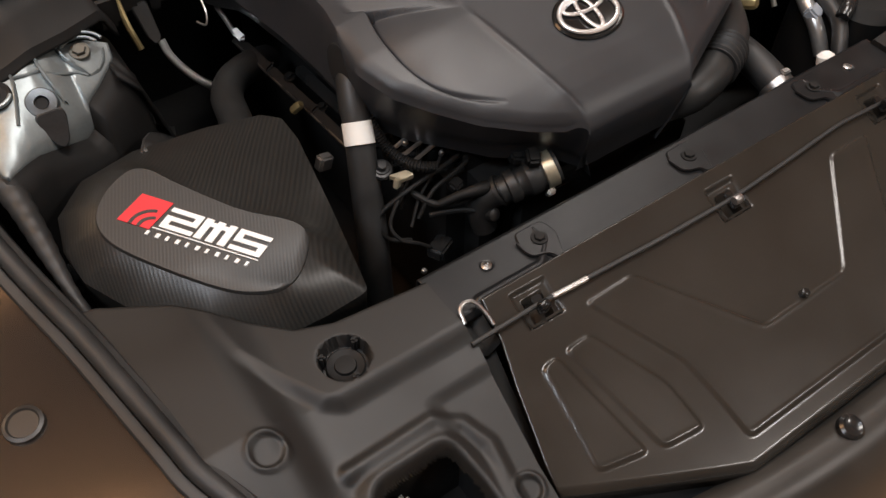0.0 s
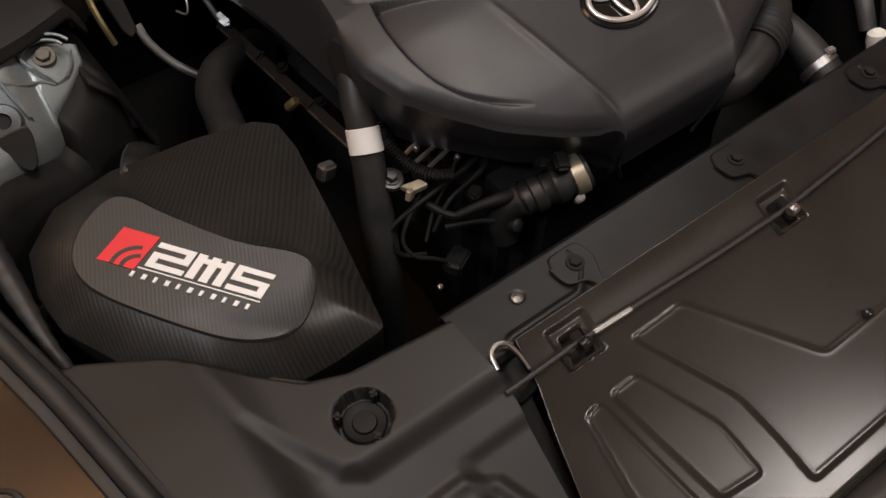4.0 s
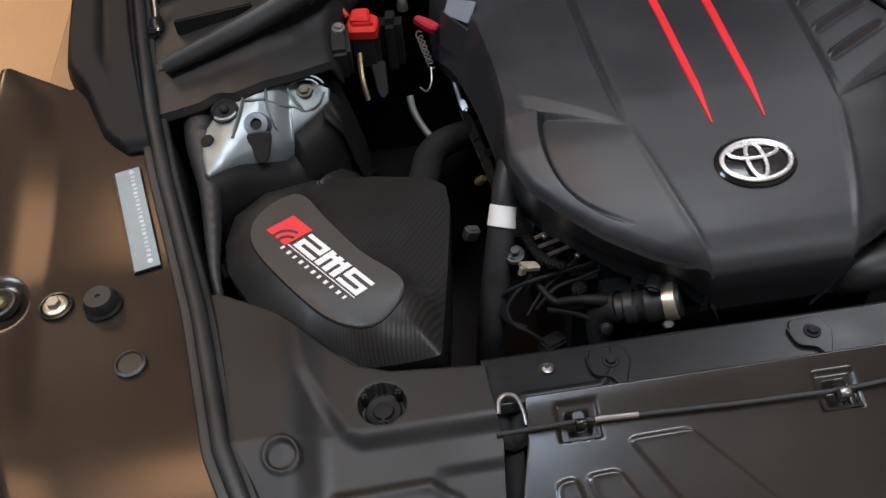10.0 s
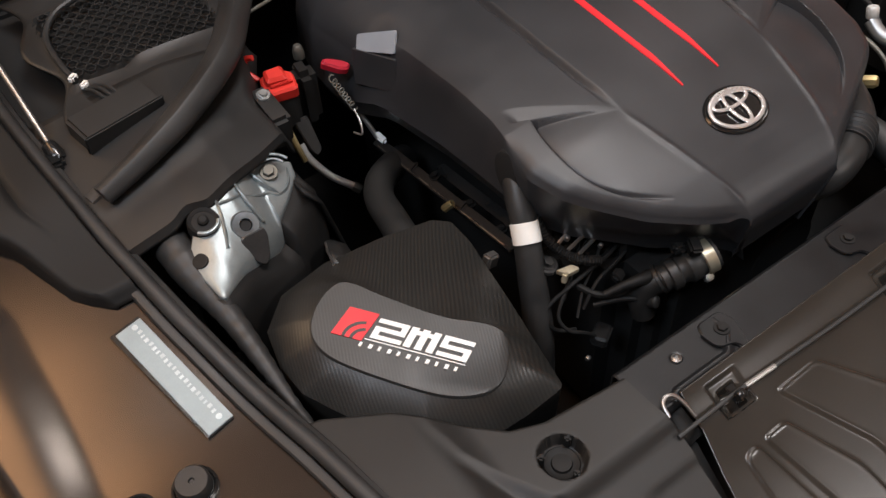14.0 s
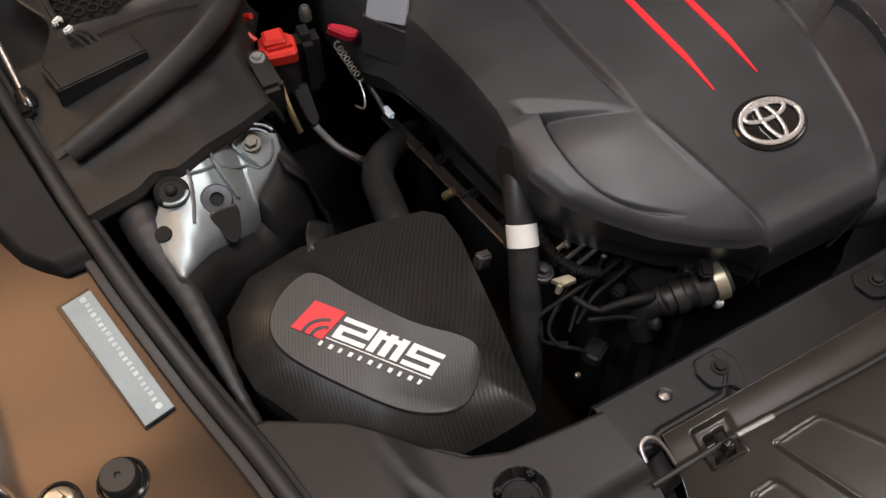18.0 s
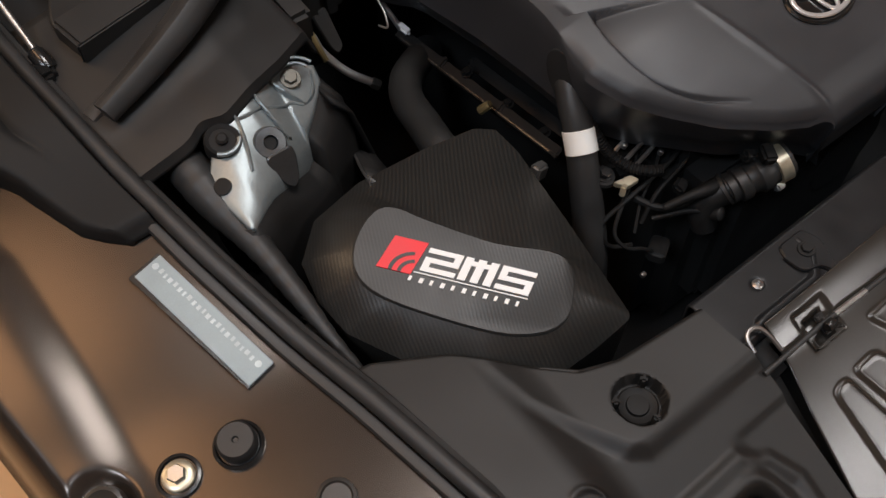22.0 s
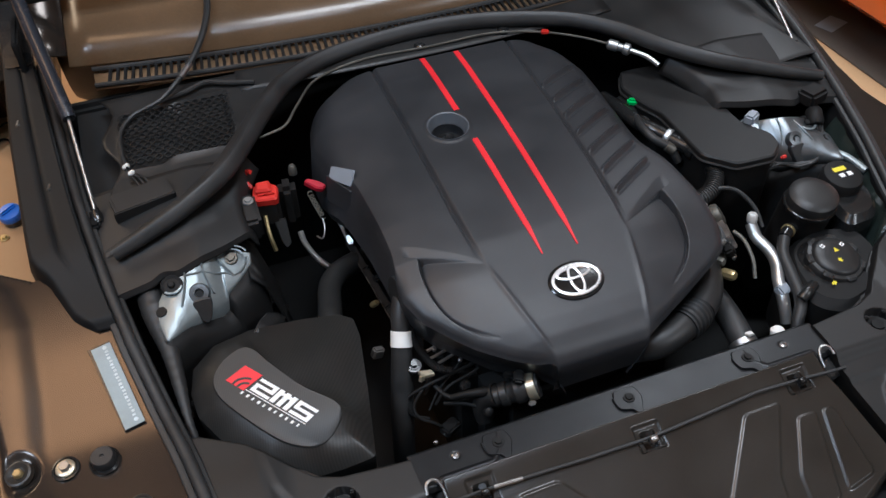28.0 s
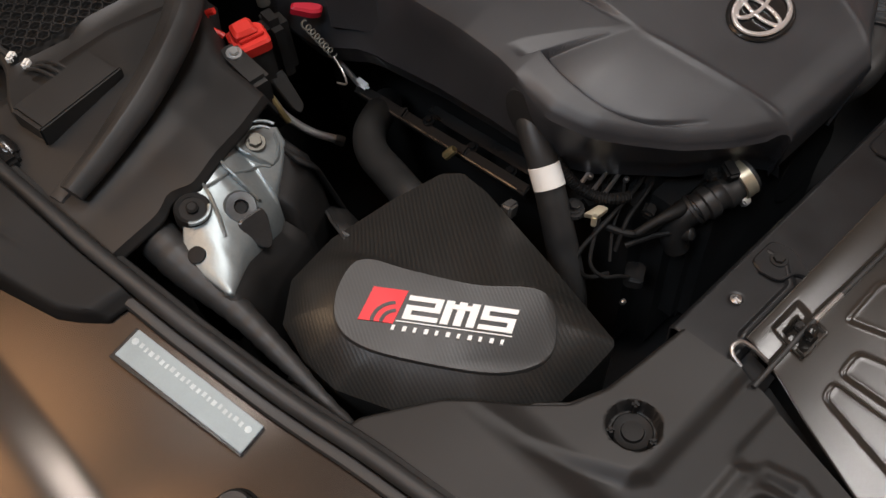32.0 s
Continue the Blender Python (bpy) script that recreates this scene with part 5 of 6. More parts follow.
def gas_strut(s):
    base = thing("gas_strut", "bonnet gas strut with dark cylinder and bright rod", "gas strut", (s * 0.69, 0.65, 0.86), "bonnet struts")
    a, p = Vector((s * 0.690, 0.640, 0.868)), Vector((s * 0.700, 0.820, 0.965))
    b = a + (p - a) * 2.35 + Vector((s * 0.03, 0, 0))
    part("rod", tube([a, p], 0.0034, 12, 1, straight=True), STEEL, base, "bright polished rod")
    part("cylinder", tube([p - (b - a) * 0.006, p, p + (b - p) * 0.5, b], [0.009, 0.0125, 0.0125, 0.0125], 16, 3), STRUT, base, "dark blue-grey strut cylinder")
    part("ball_joint", lathe([(0.009, -0.01), (0.0105, 0), (0.009, 0.012), (0.005, 0.016)], frame_on(a, b - a), 14), GLOSSY, base)
    part("foot_bracket", block(0.02, 0.06, 0.03, pose(s * 0.695, 0.645, 0.858), 0.004), GLOSSY, base)


gas_strut(-1)
gas_strut(1)

# ---- fittings on the wing ----
label = thing("wing_label", "pale blue-grey label with unreadable printed line", "label", (-0.70, 0.33, 0.79))
mz = frame_on((-0.7005, 0.332, 0.7985), (0.02, -0.285, 1), (0.21, -0.977, -0.28))
part("label_film", prism(rounded([(-0.071, -0.0145), (0.071, -0.0145), (0.071, 0.0145), (-0.071, 0.0145)], 0.001), 0, 0.0012, 0.0004, mz), PLATE, label)
part("label_recess", prism(rounded([(-0.0745, -0.019), (0.072, -0.0165), (0.072, 0.0145), (-0.0745, 0.0145)], 0.001), -0.004, -0.0008, 0.0004, mz), GLOSSY, label)
x = -0.060
for k in range(20):
    w = (0.0034, 0.0022, 0.0040, 0.0030)[k % 4]
    y0 = 0.0020 if k % 3 else 0.0028
    part("print_bar", prism([(x, y0), (x + w, y0), (x + w, y0 + 0.0046), (x, y0 + 0.0046)], 0.0011, 0.0014, 0.0001, mz), FADED, label)
    x += w + 0.0028
for px in (-0.0655, 0.0625):
    part("print_dot", lathe([(0.0032, 0), (0.0032, 0.0014), (0.0028, 0.0015)], mz @ pose(px, 0.0045, 0), 12), FADED, label)

stop = thing("bump_stop", "round black rubber bonnet stop on the wing", "bump stop", (-0.733, 0.224, 0.77))
m = frame_on((-0.733, 0.226, rail_z(0.226) - 0.002), (0, -0.1, 1))
part("stop_cup", lathe([(0.0215, 0), (0.0215, 0.006), (0.019, 0.008), (0.0175, 0.006)], m, 28), GLOSSY, stop)
part("stop_head", lathe([(0.0165, 0.002), (0.0165, 0.018), (0.0145, 0.021), (0.003, 0.021), (0.002, 0.019)], m, 28), RUBBER, stop)
nut = thing("wing_bolt", "bright bolt with pale washer in a dark hole", "bolt", (-0.785, 0.234, 0.77))
m = frame_on((-0.785, 0.233, rail_z(0.233) + 0.001), (0, -0.1, 1))
part("hole_rim", lathe([(0.019, -0.002), (0.0185, 0.003), (0.016, 0.0035), (0.015, 0.0005)], m, 26), GLOSSY, nut)
part("washer", lathe([(0.0135, 0.001), (0.0135, 0.004), (0.012, 0.0052), (0.008, 0.0055)], m, 20), ZINC, nut)
part("bolt_head", lathe([(0.008, 0.005), (0.008, 0.010), (0.007, 0.012)], m, 6), ALU, nut)
plug = thing("wing_plug", "round blind plug in the wing", "plug", (-0.665, 0.155, 0.77))
part("plug_disc", lathe([(0.017, 0), (0.0165, 0.004), (0.0135, 0.005), (0.012, 0.003), (0.003, 0.003)], frame_on((-0.693, 0.140, rail_z(0.14) + 0.001), (0, -0.1, 1)), 24), APRON, plug)
cap = thing("screenwash_filler", "bright blue capped screen-wash filler on the wing", "filler", (-0.871, 0.876, 0.725))
m = frame_on((-0.871, 0.876, 0.740), (-0.1, -0.2, 1))
part("cap_neck", lathe([(0.021, -0.03), (0.021, 0.004), (0.018, 0.006)], m, 24), GLOSSY, cap)
part("cap_dome", lathe([(0.022, 0.004), (0.0225, 0.012), (0.020, 0.017), (0.010, 0.019), (0.003, 0.019)], m, 28), BLUE, cap)
part("cap_grip", block(0.034, 0.007, 0.008, m @ pose(0, 0, 0.021, 0, 0, 30), 0.003), BLUE, cap)
for hx, hy in ((-0.889, 1.209), (-0.895, 1.146)):
    clipw = thing("wing_hook", "small dark wire hook on the bronze wing shelf", "hook", (hx, hy, 0.728), "wing hooks")
    part("hook_wire", tube([(hx - 0.02, hy, 0.728), (hx - 0.004, hy + 0.010, 0.738), (hx + 0.012, hy + 0.006, 0.736), (hx + 0.016, hy - 0.012, 0.730)], 0.0028, 6, 4), GLOSSY, clipw)
screw = thing("wing_screw", "small brass screw on the wing shelf", "screw", (-0.890, 0.832, 0.728), "wing screws")
bolt(screw, (-0.890, 0.832, 0.728), (0, 0, 1), 0.006, BRASS, "screw_head")
screw = thing("wing_screw", "small brass screw in a dished hole", "screw", (-0.848, 0.240, 0.765), "wing screws")
m = frame_on((-0.845, 0.243, rail_z(0.243) + 0.008), (-0.1, -0.2, 1))
part("dish", lathe([(0.019, -0.006), (0.018, 0.002), (0.015, 0.003), (0.010, -0.001), (0.008, -0.002)], m, 24), APRON, screw)
part("screw_head", lathe([(0.007, -0.002), (0.007, 0.004), (0.005, 0.006)], m, 6), BRASS, screw)

# ---- hoses and cables in front and beside the engine ----
top = thing("coolant_hose", "black rubber coolant hose with a white tape band", "hose", (-0.28, 0.28, 0.6))
part("hose", tube([(-0.235, 0.405, 0.792), (-0.252, 0.362, 0.790), (-0.265, 0.335, 0.772), (-0.273, 0.312, 0.746), (-0.288, 0.277, 0.690), (-0.299, 0.250, 0.635), (-0.306, 0.235, 0.58), (-0.31, 0.225, 0.50)], [0.016, 0.0165, 0.0165, 0.0165, 0.018, 0.019, 0.019, 0.019], 18, 8), RUBBER, top)
d = Vector((-0.290, 0.275, 0.700)) - Vector((-0.265, 0.335, 0.772))
part("tape_band", lathe([(0.0165, -0.013), (0.0178, -0.0125), (0.0178, 0.0125), (0.0165, 0.013)], frame_on((-0.2745, 0.3085, 0.7425), d), 24), WHITE, top, "white tape band")

inlet = thing("charge_coupling", "black ribbed charge pipe coupling with pale clamp ring", "pipe coupling", (-0.15, 0.18, 0.62))
def along(p, d, prof, seg=26):
    return lathe(prof, frame_on(p, d), seg)


ax = Vector((0.075, -0.022, 0.026))
c0 = Vector((-0.108, 0.1695, 0.7075))
part("clamp_ring", along(c0, ax, [(0.0190, -0.007), (0.0222, -0.006), (0.0222, 0.007), (0.0190, 0.008)]), ZINC, inlet, "pale bright clamp ring")
part("clamp_screw", block(0.012, 0.010, 0.008, frame_on(c0 + Vector((-0.004, -0.014, -0.024)), (0, -1, -0.6)), 0.002), ALU, inlet)
part("coupler", along(c0, ax, [(0.0165, -0.060), (0.0165, -0.052), (0.0200, -0.050), (0.0200, -0.040), (0.0170, -0.037), (0.0185, -0.030), (0.0215, -0.026), (0.0215, -0.016), (0.0192, -0.012), (0.0192, 0.012)]), PLASTIC, inlet)
part("elbow", tube([(-0.150, 0.184, 0.692), (-0.163, 0.192, 0.682), (-0.174, 0.198, 0.672), (-0.180, 0.198, 0.655), (-0.178, 0.19, 0.63)], [0.0160, 0.0170, 0.0165, 0.016, 0.015], 20, 6), PLASTIC, inlet)
part("elbow_seam", lathe([(0.0165, -0.003), (0.0195, -0.002), (0.0195, 0.002), (0.0165, 0.003)], frame_on((-0.160, 0.190, 0.6845), (0.6, -0.3, 0.45)), 24), PLASTIC, inlet)
part("drain_boss", lathe([(0.006, -0.012), (0.008, -0.004), (0.008, 0.004), (0.005, 0.006)], frame_on((-0.176, 0.180, 0.662), (0.2, -0.8, 0.5)), 18), PLASTIC, inlet)
part("sensor", block(0.020, 0.012, 0.014, pose(-0.139, 0.188, 0.727, 10, 12, -20), 0.003), GLOSSY, inlet)

part("hose_tail", tube([(-0.172, 0.198, 0.690), (-0.188, 0.200, 0.692), (-0.206, 0.207, 0.688), (-0.226, 0.216, 0.678)], [0.0095, 0.0075, 0.0055, 0.0050], 14, 6), NEARBLACK, inlet)
part("sensor_plug", block(0.016, 0.022, 0.014, pose(-0.128, 0.176, 0.732, 10, 5, -25), 0.003), NEARBLACK, inlet)

loom = thing("front_wiring", "tangle of thin black wires below the cover's edge", "wiring", (-0.24, 0.22, 0.62))
random.seed(4)
for pts, r in (([(-0.258, 0.325, 0.765), (-0.257, 0.303, 0.745), (-0.252, 0.290, 0.728), (-0.247, 0.278, 0.720), (-0.240, 0.264, 0.715), (-0.230, 0.248, 0.715), (-0.215, 0.24, 0.712)], 0.0062),
               ([(-0.150, 0.262, 0.705), (-0.172, 0.253, 0.700), (-0.207, 0.247, 0.698), (-0.252, 0.245, 0.690), (-0.286, 0.248, 0.670), (-0.293, 0.240, 0.652), (-0.285, 0.230, 0.640), (-0.262, 0.222, 0.632)], 0.0028),
               ([(-0.150, 0.245, 0.70), (-0.19, 0.238, 0.692), (-0.225, 0.232, 0.686), (-0.25, 0.225, 0.66)], 0.0026),
               ([(-0.250, 0.262, 0.682), (-0.244, 0.248, 0.680), (-0.230, 0.223, 0.675), (-0.209, 0.210, 0.675), (-0.182, 0.206, 0.678)], 0.0045),
               ([(-0.236, 0.222, 0.66), (-0.221, 0.212, 0.665), (-0.204, 0.204, 0.665), (-0.188, 0.192, 0.665)], 0.0034),
               ([(-0.16, 0.255, 0.70), (-0.18, 0.268, 0.708), (-0.205, 0.277, 0.705), (-0.235, 0.262, 0.69), (-0.26, 0.25, 0.66)], 0.0030)):
    part("wire", tube(pts, r, 8, 8, ripple=0.0008 if r > 0.0061 else 0, pitch=0.0036), NEARBLACK, loom)
part("connector", block(0.034, 0.022, 0.016, pose(-0.233, 0.205, 0.615, 0, 10, 30), 0.003), GLOSSY, loom)
part("connector", block(0.018, 0.014, 0.012, pose(-0.200, 0.222, 0.69, 20, 0, 20), 0.003), GLOSSY, loom)
part("bracket", merged(prism(rounded([(-0.266, 0.262), (-0.258, 0.248), (-0.240, 0.247), (-0.244, 0.258)], 0.003), 0.704, 0.710, 0.001), block(0.010, 0.006, 0.012, pose(-0.262, 0.249, 0.706, 0, 20, 30), 0.001)), ZINC, loom, "bright yellowish bracket")
for a, b in (((-0.240, 0.288, 0.718), (-0.222, 0.290, 0.724)), ((-0.243, 0.271, 0.718), (-0.212, 0.275, 0.724)), ((-0.232, 0.262, 0.712), (-0.200, 0.267, 0.718))):
    part("bracket", tube([a, b], 0.0026, 6, 2), STEEL, loom)
bolt(loom, (-0.267, 0.275, 0.711), (0, -0.3, 1), 0.0062, GLOSSY, h=0.008)
part("eyelet", lathe([(0.013, -0.004), (0.014, 0.0), (0.012, 0.003), (0.009, 0.003)], frame_on((-0.267, 0.275, 0.708), (0, -0.3, 1)), 18), GLOSSY, loom)
part("bracket", block(0.02, 0.014, 0.02, pose(-0.312, 0.33, 0.70, 0, 20, 10), 0.003), STEEL, loom)
part("wire", tube([(-0.205, 0.285, 0.712), (-0.232, 0.262, 0.700), (-0.262, 0.246, 0.684), (-0.284, 0.232, 0.664), (-0.280, 0.216, 0.650), (-0.262, 0.208, 0.640), (-0.248, 0.203, 0.628)], 0.0024, 8, 8), NEARBLACK, loom)
part("wire", tube([(-0.178, 0.275, 0.708), (-0.205, 0.255, 0.694), (-0.238, 0.240, 0.676), (-0.262, 0.222, 0.655)], 0.0020, 8, 8), NEARBLACK, loom)
for x, y, z0 in ((-0.228, 0.285, 0.722), (-0.192, 0.262, 0.705), (-0.262, 0.196, 0.600)):
    part("fitting", lathe([(0.0035, -0.003), (0.0035, 0.002), (0.002, 0.003)], pose(x, y, z0, 15, 10), 8), STEEL, loom)
part("head_casting", block(0.10, 0.08, 0.05, pose(-0.19, 0.30, 0.675, 0, 0, -20), 0.012), GLOSSY, loom)

# ---- between tower and engine ----
post = thing("jump_terminal", "red capped positive terminal on a black bracket", "terminal", (-0.415, 0.64, 0.74))
part("terminal_base", block(0.042, 0.034, 0.06, pose(-0.413, 0.640, 0.800, 0, 0, -8), 0.006), PLASTIC, post)
capr = part("red_cap", merged(prism(rounded([(-0.024, -0.018), (0.020, -0.020), (0.023, 0.010), (0.012, 0.019), (-0.020, 0.018)], 0.006), -0.012, 0.004, 0.003, pose(-0.413, 0.637, 0.837, 10, 0, -8)), prism(rounded([(-0.015, -0.010), (0.013, -0.012), (0.012, 0.013), (-0.013, 0.012)], 0.005), 0.0, 0.016, 0.004, pose(-0.414, 0.641, 0.838, 12, 0, -8)), block(0.030, 0.003, 0.006, pose(-0.413, 0.627, 0.842, 10, 0, -8), 0.001)), REDCAP, post, "bright red hinged cap")
part("cap_strap", tube([(-0.432, 0.655, 0.840), (-0.440, 0.668, 0.850), (-0.436, 0.675, 0.862), (-0.428, 0.668, 0.866)], 0.004, 8, 5), REDCAP, capr)
part("terminal_post", block(0.032, 0.042, 0.085, pose(-0.374, 0.650, 0.796, 0, 0, -8), 0.010), NEARBLACK, post)
part("terminal_arm", prism(rounded([(-0.012, -0.002), (0.010, 0.0), (0.007, -0.050), (-0.004, -0.056), (-0.009, -0.046)], 0.006), -0.004, 0.004, 0.002, frame_on((-0.398, 0.628, 0.780), (0.1, -0.75, 0.65), (1, 0.05, 0))), VOID, post)
part("terminal_lead", tube([(-0.423, 0.622, 0.80), (-0.424, 0.60, 0.775), (-0.420, 0.585, 0.745)], 0.004, 8, 6), BRASS, post, "dull brass strip")
bolt(post, (-0.446, 0.610, 0.850), (0, -0.2, 1), 0.006, ALU)
part("bracket_plate", block(0.03, 0.07, 0.05, pose(-0.448, 0.60, 0.822, 8), 0.006), PLASTIC, post)

spring = thing("earth_lead", "coiled bright earth lead with red tag", "cable", (-0.345, 0.64, 0.76))
coil = [(-0.336 + 0.0042 * math.cos(a) + 0.0003 * a, 0.646 - 0.0007 * a + 0.002 * math.sin(a), 0.806 - 0.0009 * a + 0.0035 * math.sin(a)) for a in np.linspace(0, 44, 190)]
part("coil", tube(coil, 0.0013, 6, 1), CASTDULL, spring)
part("hook", tube([(-0.324, 0.615, 0.766), (-0.326, 0.598, 0.754), (-0.335, 0.580, 0.75), (-0.345, 0.584, 0.756)], 0.0014, 6, 5), STEEL, spring)
part("red_tag", prism(rounded([(-0.020, -0.004), (0.006, -0.009), (0.018, -0.006), (0.020, 0.006), (0.004, 0.009), (-0.018, 0.006)], 0.004), -0.006, 0.005, 0.003, pose(-0.322, 0.655, 0.814, 10, 18, -30)), REDTAG, spring, "dark red tag")
part("stud", lathe([(0.008, -0.006), (0.008, 0.004), (0.006, 0.012), (0.004, 0.014)], pose(-0.352, 0.70, 0.822), 12), CASTDULL, spring)

fuel = thing("steel_pipe", "short bright steel pipe in the dark gap", "pipe", (-0.33, 0.74, 0.50))
part("pipe", tube([(-0.354, 0.760, 0.622), (-0.351, 0.742, 0.602), (-0.334, 0.712, 0.578), (-0.310, 0.686, 0.561)], 0.0062, 12, 6), PALEPIPE, fuel)
part("pipe_nut", lathe([(0.0085, -0.006), (0.0085, 0.006), (0.007, 0.008)], frame_on((-0.307, 0.683, 0.559), (0.4, -0.4, -0.3)), 6), STEEL, fuel)
turbo = thing("turbo_hose", "thick dark ribbed hose arching deep beside the engine", "hose", (-0.33, 0.48, 0.5))
part("hose", tube([(-0.245, 0.635, 0.62), (-0.280, 0.605, 0.645), (-0.318, 0.578, 0.656), (-0.343, 0.540, 0.664), (-0.355, 0.490, 0.672), (-0.366, 0.438, 0.678), (-0.372, 0.38, 0.67)], 0.0215, 18, 8), HOSE, turbo)
part("clamp", lathe([(0.022, -0.005), (0.0245, -0.004), (0.0245, 0.004), (0.022, 0.005)], frame_on((-0.369, 0.41, 0.676), (0.1, -1, 0.05)), 24), STEEL, turbo)
rail = thing("engine_rail", "long dark steel rail beside the engine cover", "rail", (-0.31, 0.5, 0.7))
ra, rb = Vector((-0.281, 0.650, 0.672)), Vector((-0.241, 0.365, 0.640))
m = frame_on((ra + rb) / 2, (-0.45, -0.1, 1), rb - ra)
span = (rb - ra).length
part("rail_bar", merged(block(span, 0.013, 0.006, m, 0.002), block(span, 0.003, 0.020, m @ pose(0, -0.007, -0.008), 0.0012)), NEARBLACK, rail)
part("rail_edge", block(span * 0.92, 0.0018, 0.0014, m @ pose(0, -0.0065, 0.0036), 0.0005), BAREDGE, rail, "thin grey rail edge")
part("rail_bar", block(0.19, 0.016, 0.014, m @ pose(0.05, 0.028, -0.022), 0.004), GLOSSY, rail)
for u in (-0.06, 0.045):
    part("rail_clip", block(0.010, 0.017, 0.008, m @ pose(u, 0.001, 0.003), 0.003), NEARBLACK, rail)
part("rail_tab", block(0.022, 0.010, 0.012, m @ pose(-span / 2 + 0.012, 0.004, 0.012, 0, 25, 0), 0.003), ALU, rail, "bright bent end tab")
part("rail_hook", tube([(-0.280, 0.640, 0.674), (-0.284, 0.656, 0.692), (-0.287, 0.672, 0.704), (-0.282, 0.682, 0.700)], 0.004, 8, 5), ALU, rail)
for y in (0.40, 0.46, 0.53):
    bolt(rail, (-0.232 - 0.14 * (y - 0.36), y, 0.645 + 0.11 * (y - 0.36)), (-0.2, 0, 1), 0.0055, GLOSSY)
part("brass_union", lathe([(0.006, -0.008), (0.006, 0.006), (0.0045, 0.010)], pose(-0.279, 0.466, 0.668, 30, 30), 8), BRASS, rail)
arm = thing("black_bracket", "tall black plastic bracket with bright edge behind the intake box", "bracket", (-0.45, 0.45, 0.6))
part("bracket_leaf", grid([[(-0.450, 0.523, 0.68), (-0.425, 0.525, 0.66)], [(-0.462, 0.475, 0.712), (-0.438, 0.472, 0.69)], [(-0.480, 0.425, 0.748), (-0.452, 0.42, 0.72)], [(-0.493, 0.382, 0.772), (-0.462, 0.378, 0.74)]]), PLASTIC, arm, thick=0.004)
part("bracket_edge", tube([(-0.450, 0.523, 0.681), (-0.458, 0.487, 0.706), (-0.471, 0.448, 0.733), (-0.480, 0.425, 0.749), (-0.493, 0.382, 0.773)], 0.0016, 6, 5), STEEL, arm)
harness = thing("taped_harness", "thick tape-wrapped black wiring loom beside the wing", "wiring loom", (-0.63, 0.4, 0.7))
part("loom", tube([(-0.640, 0.540, 0.815), (-0.637, 0.505, 0.816), (-0.633, 0.472, 0.812), (-0.629, 0.430, 0.800), (-0.622, 0.383, 0.788), (-0.6185, 0.325, 0.775), (-0.616, 0.263, 0.760), (-0.612, 0.232, 0.745)], [0.020, 0.021, 0.021, 0.0165, 0.0125, 0.0105, 0.0070, 0.0055], 16, 10, ripple=0.0003, pitch=0.017), RUBBER, harness)
part("loom_clip", block(0.028, 0.02, 0.02, pose(-0.575, 0.35, 0.745, 0, 10, 20), 0.004), GLOSSY, harness)
part("loom_clip", block(0.05, 0.04, 0.05, pose(-0.598, 0.315, 0.70, 0, 0, 20), 0.008), GLOSSY, harness)

# ---- far side of the bay ----
lid = thing("control_unit_box", "flat black lidded control unit box", "box", (0.42, 0.52, 0.6))
out = rounded([(0.326, 0.700), (0.352, 0.752), (0.420, 0.748), (0.466, 0.712), (0.486, 0.676), (0.488, 0.618), (0.474, 0.545), (0.474, 0.505), (0.506, 0.450), (0.500, 0.420), (0.470, 0.394), (0.395, 0.399), (0.351, 0.446), (0.352, 0.52), (0.352, 0.590), (0.334, 0.640)], 0.010)
part("lid", prism(out, 0.818, 0.833, 0.003), LIDBLACK, lid, "plain matt black lid", angle=30)
part("tub", prism([(0.41 + (x - 0.41) * 0.95, 0.54 + (y - 0.54) * 0.97) for x, y in out], 0.62, 0.818, 0.002), NEARBLACK, lid)
part("lid_rim", tube([(x, y, 0.8185) for x, y in out] + [(*out[0], 0.8185)], 0.0028, 6, 1, straight=True), PLASTIC, lid)

tank = thing("coolant_tank", "black coolant tank with round marked cap", "tank", (0.47, 0.18, 0.55))
part("tank_body", prism(rounded([(0.385, 0.130), (0.43, 0.098), (0.50, 0.118), (0.570, 0.190), (0.575, 0.262), (0.50, 0.290), (0.42, 0.262), (0.390, 0.20)], 0.03), 0.58, 0.742, 0.014), NEARBLACK, tank)
m = frame_on((0.470, 0.198, 0.744), (0.05, -0.15, 1))
tcap = part("tank_cap", lathe([(0.050, -0.01), (0.050, 0.004), (0.047, 0.009), (0.041, 0.0105), (0.0395, 0.0145), (0.036, 0.017), (0.020, 0.0185), (0.003, 0.019)], m, 40), PLASTIC, tank, "black screw cap")
# grip lobes round the cap's edge
for k in range(7):
    a = radians(k * 360 / 7 + 12)
    part("cap_lobe", prism(rounded([(-0.011, -0.006), (0.011, -0.006), (0.008, 0.006), (-0.008, 0.006)], 0.003), -0.006, 0.0125, 0.003, m @ pose(0.0455 * math.cos(a), 0.0455 * math.sin(a), 0, 0, 0, k * 360 / 7 - 78)), PLASTIC, tcap)
arrow = [(-0.0045, -0.0022), (0.0, -0.0022), (0.0, -0.0045), (0.0050, 0.0), (0.0, 0.0045), (0.0, 0.0022), (-0.0045, 0.0022)]
for dx, dy in ((-0.016, 0.022), (0.020, 0.016)):
    box_mark = part("cap_print", block(0.0080, 0.0070, 0.0008, m @ pose(dx, dy, 0.0188, 0, 0, 25), 0.0003), PRINT, tcap)
    part("print_field", block(0.0045, 0.0026, 0.0006, m @ pose(dx, dy, 0.0191, 0, 0, 25), 0.0002), NEARBLACK, box_mark)
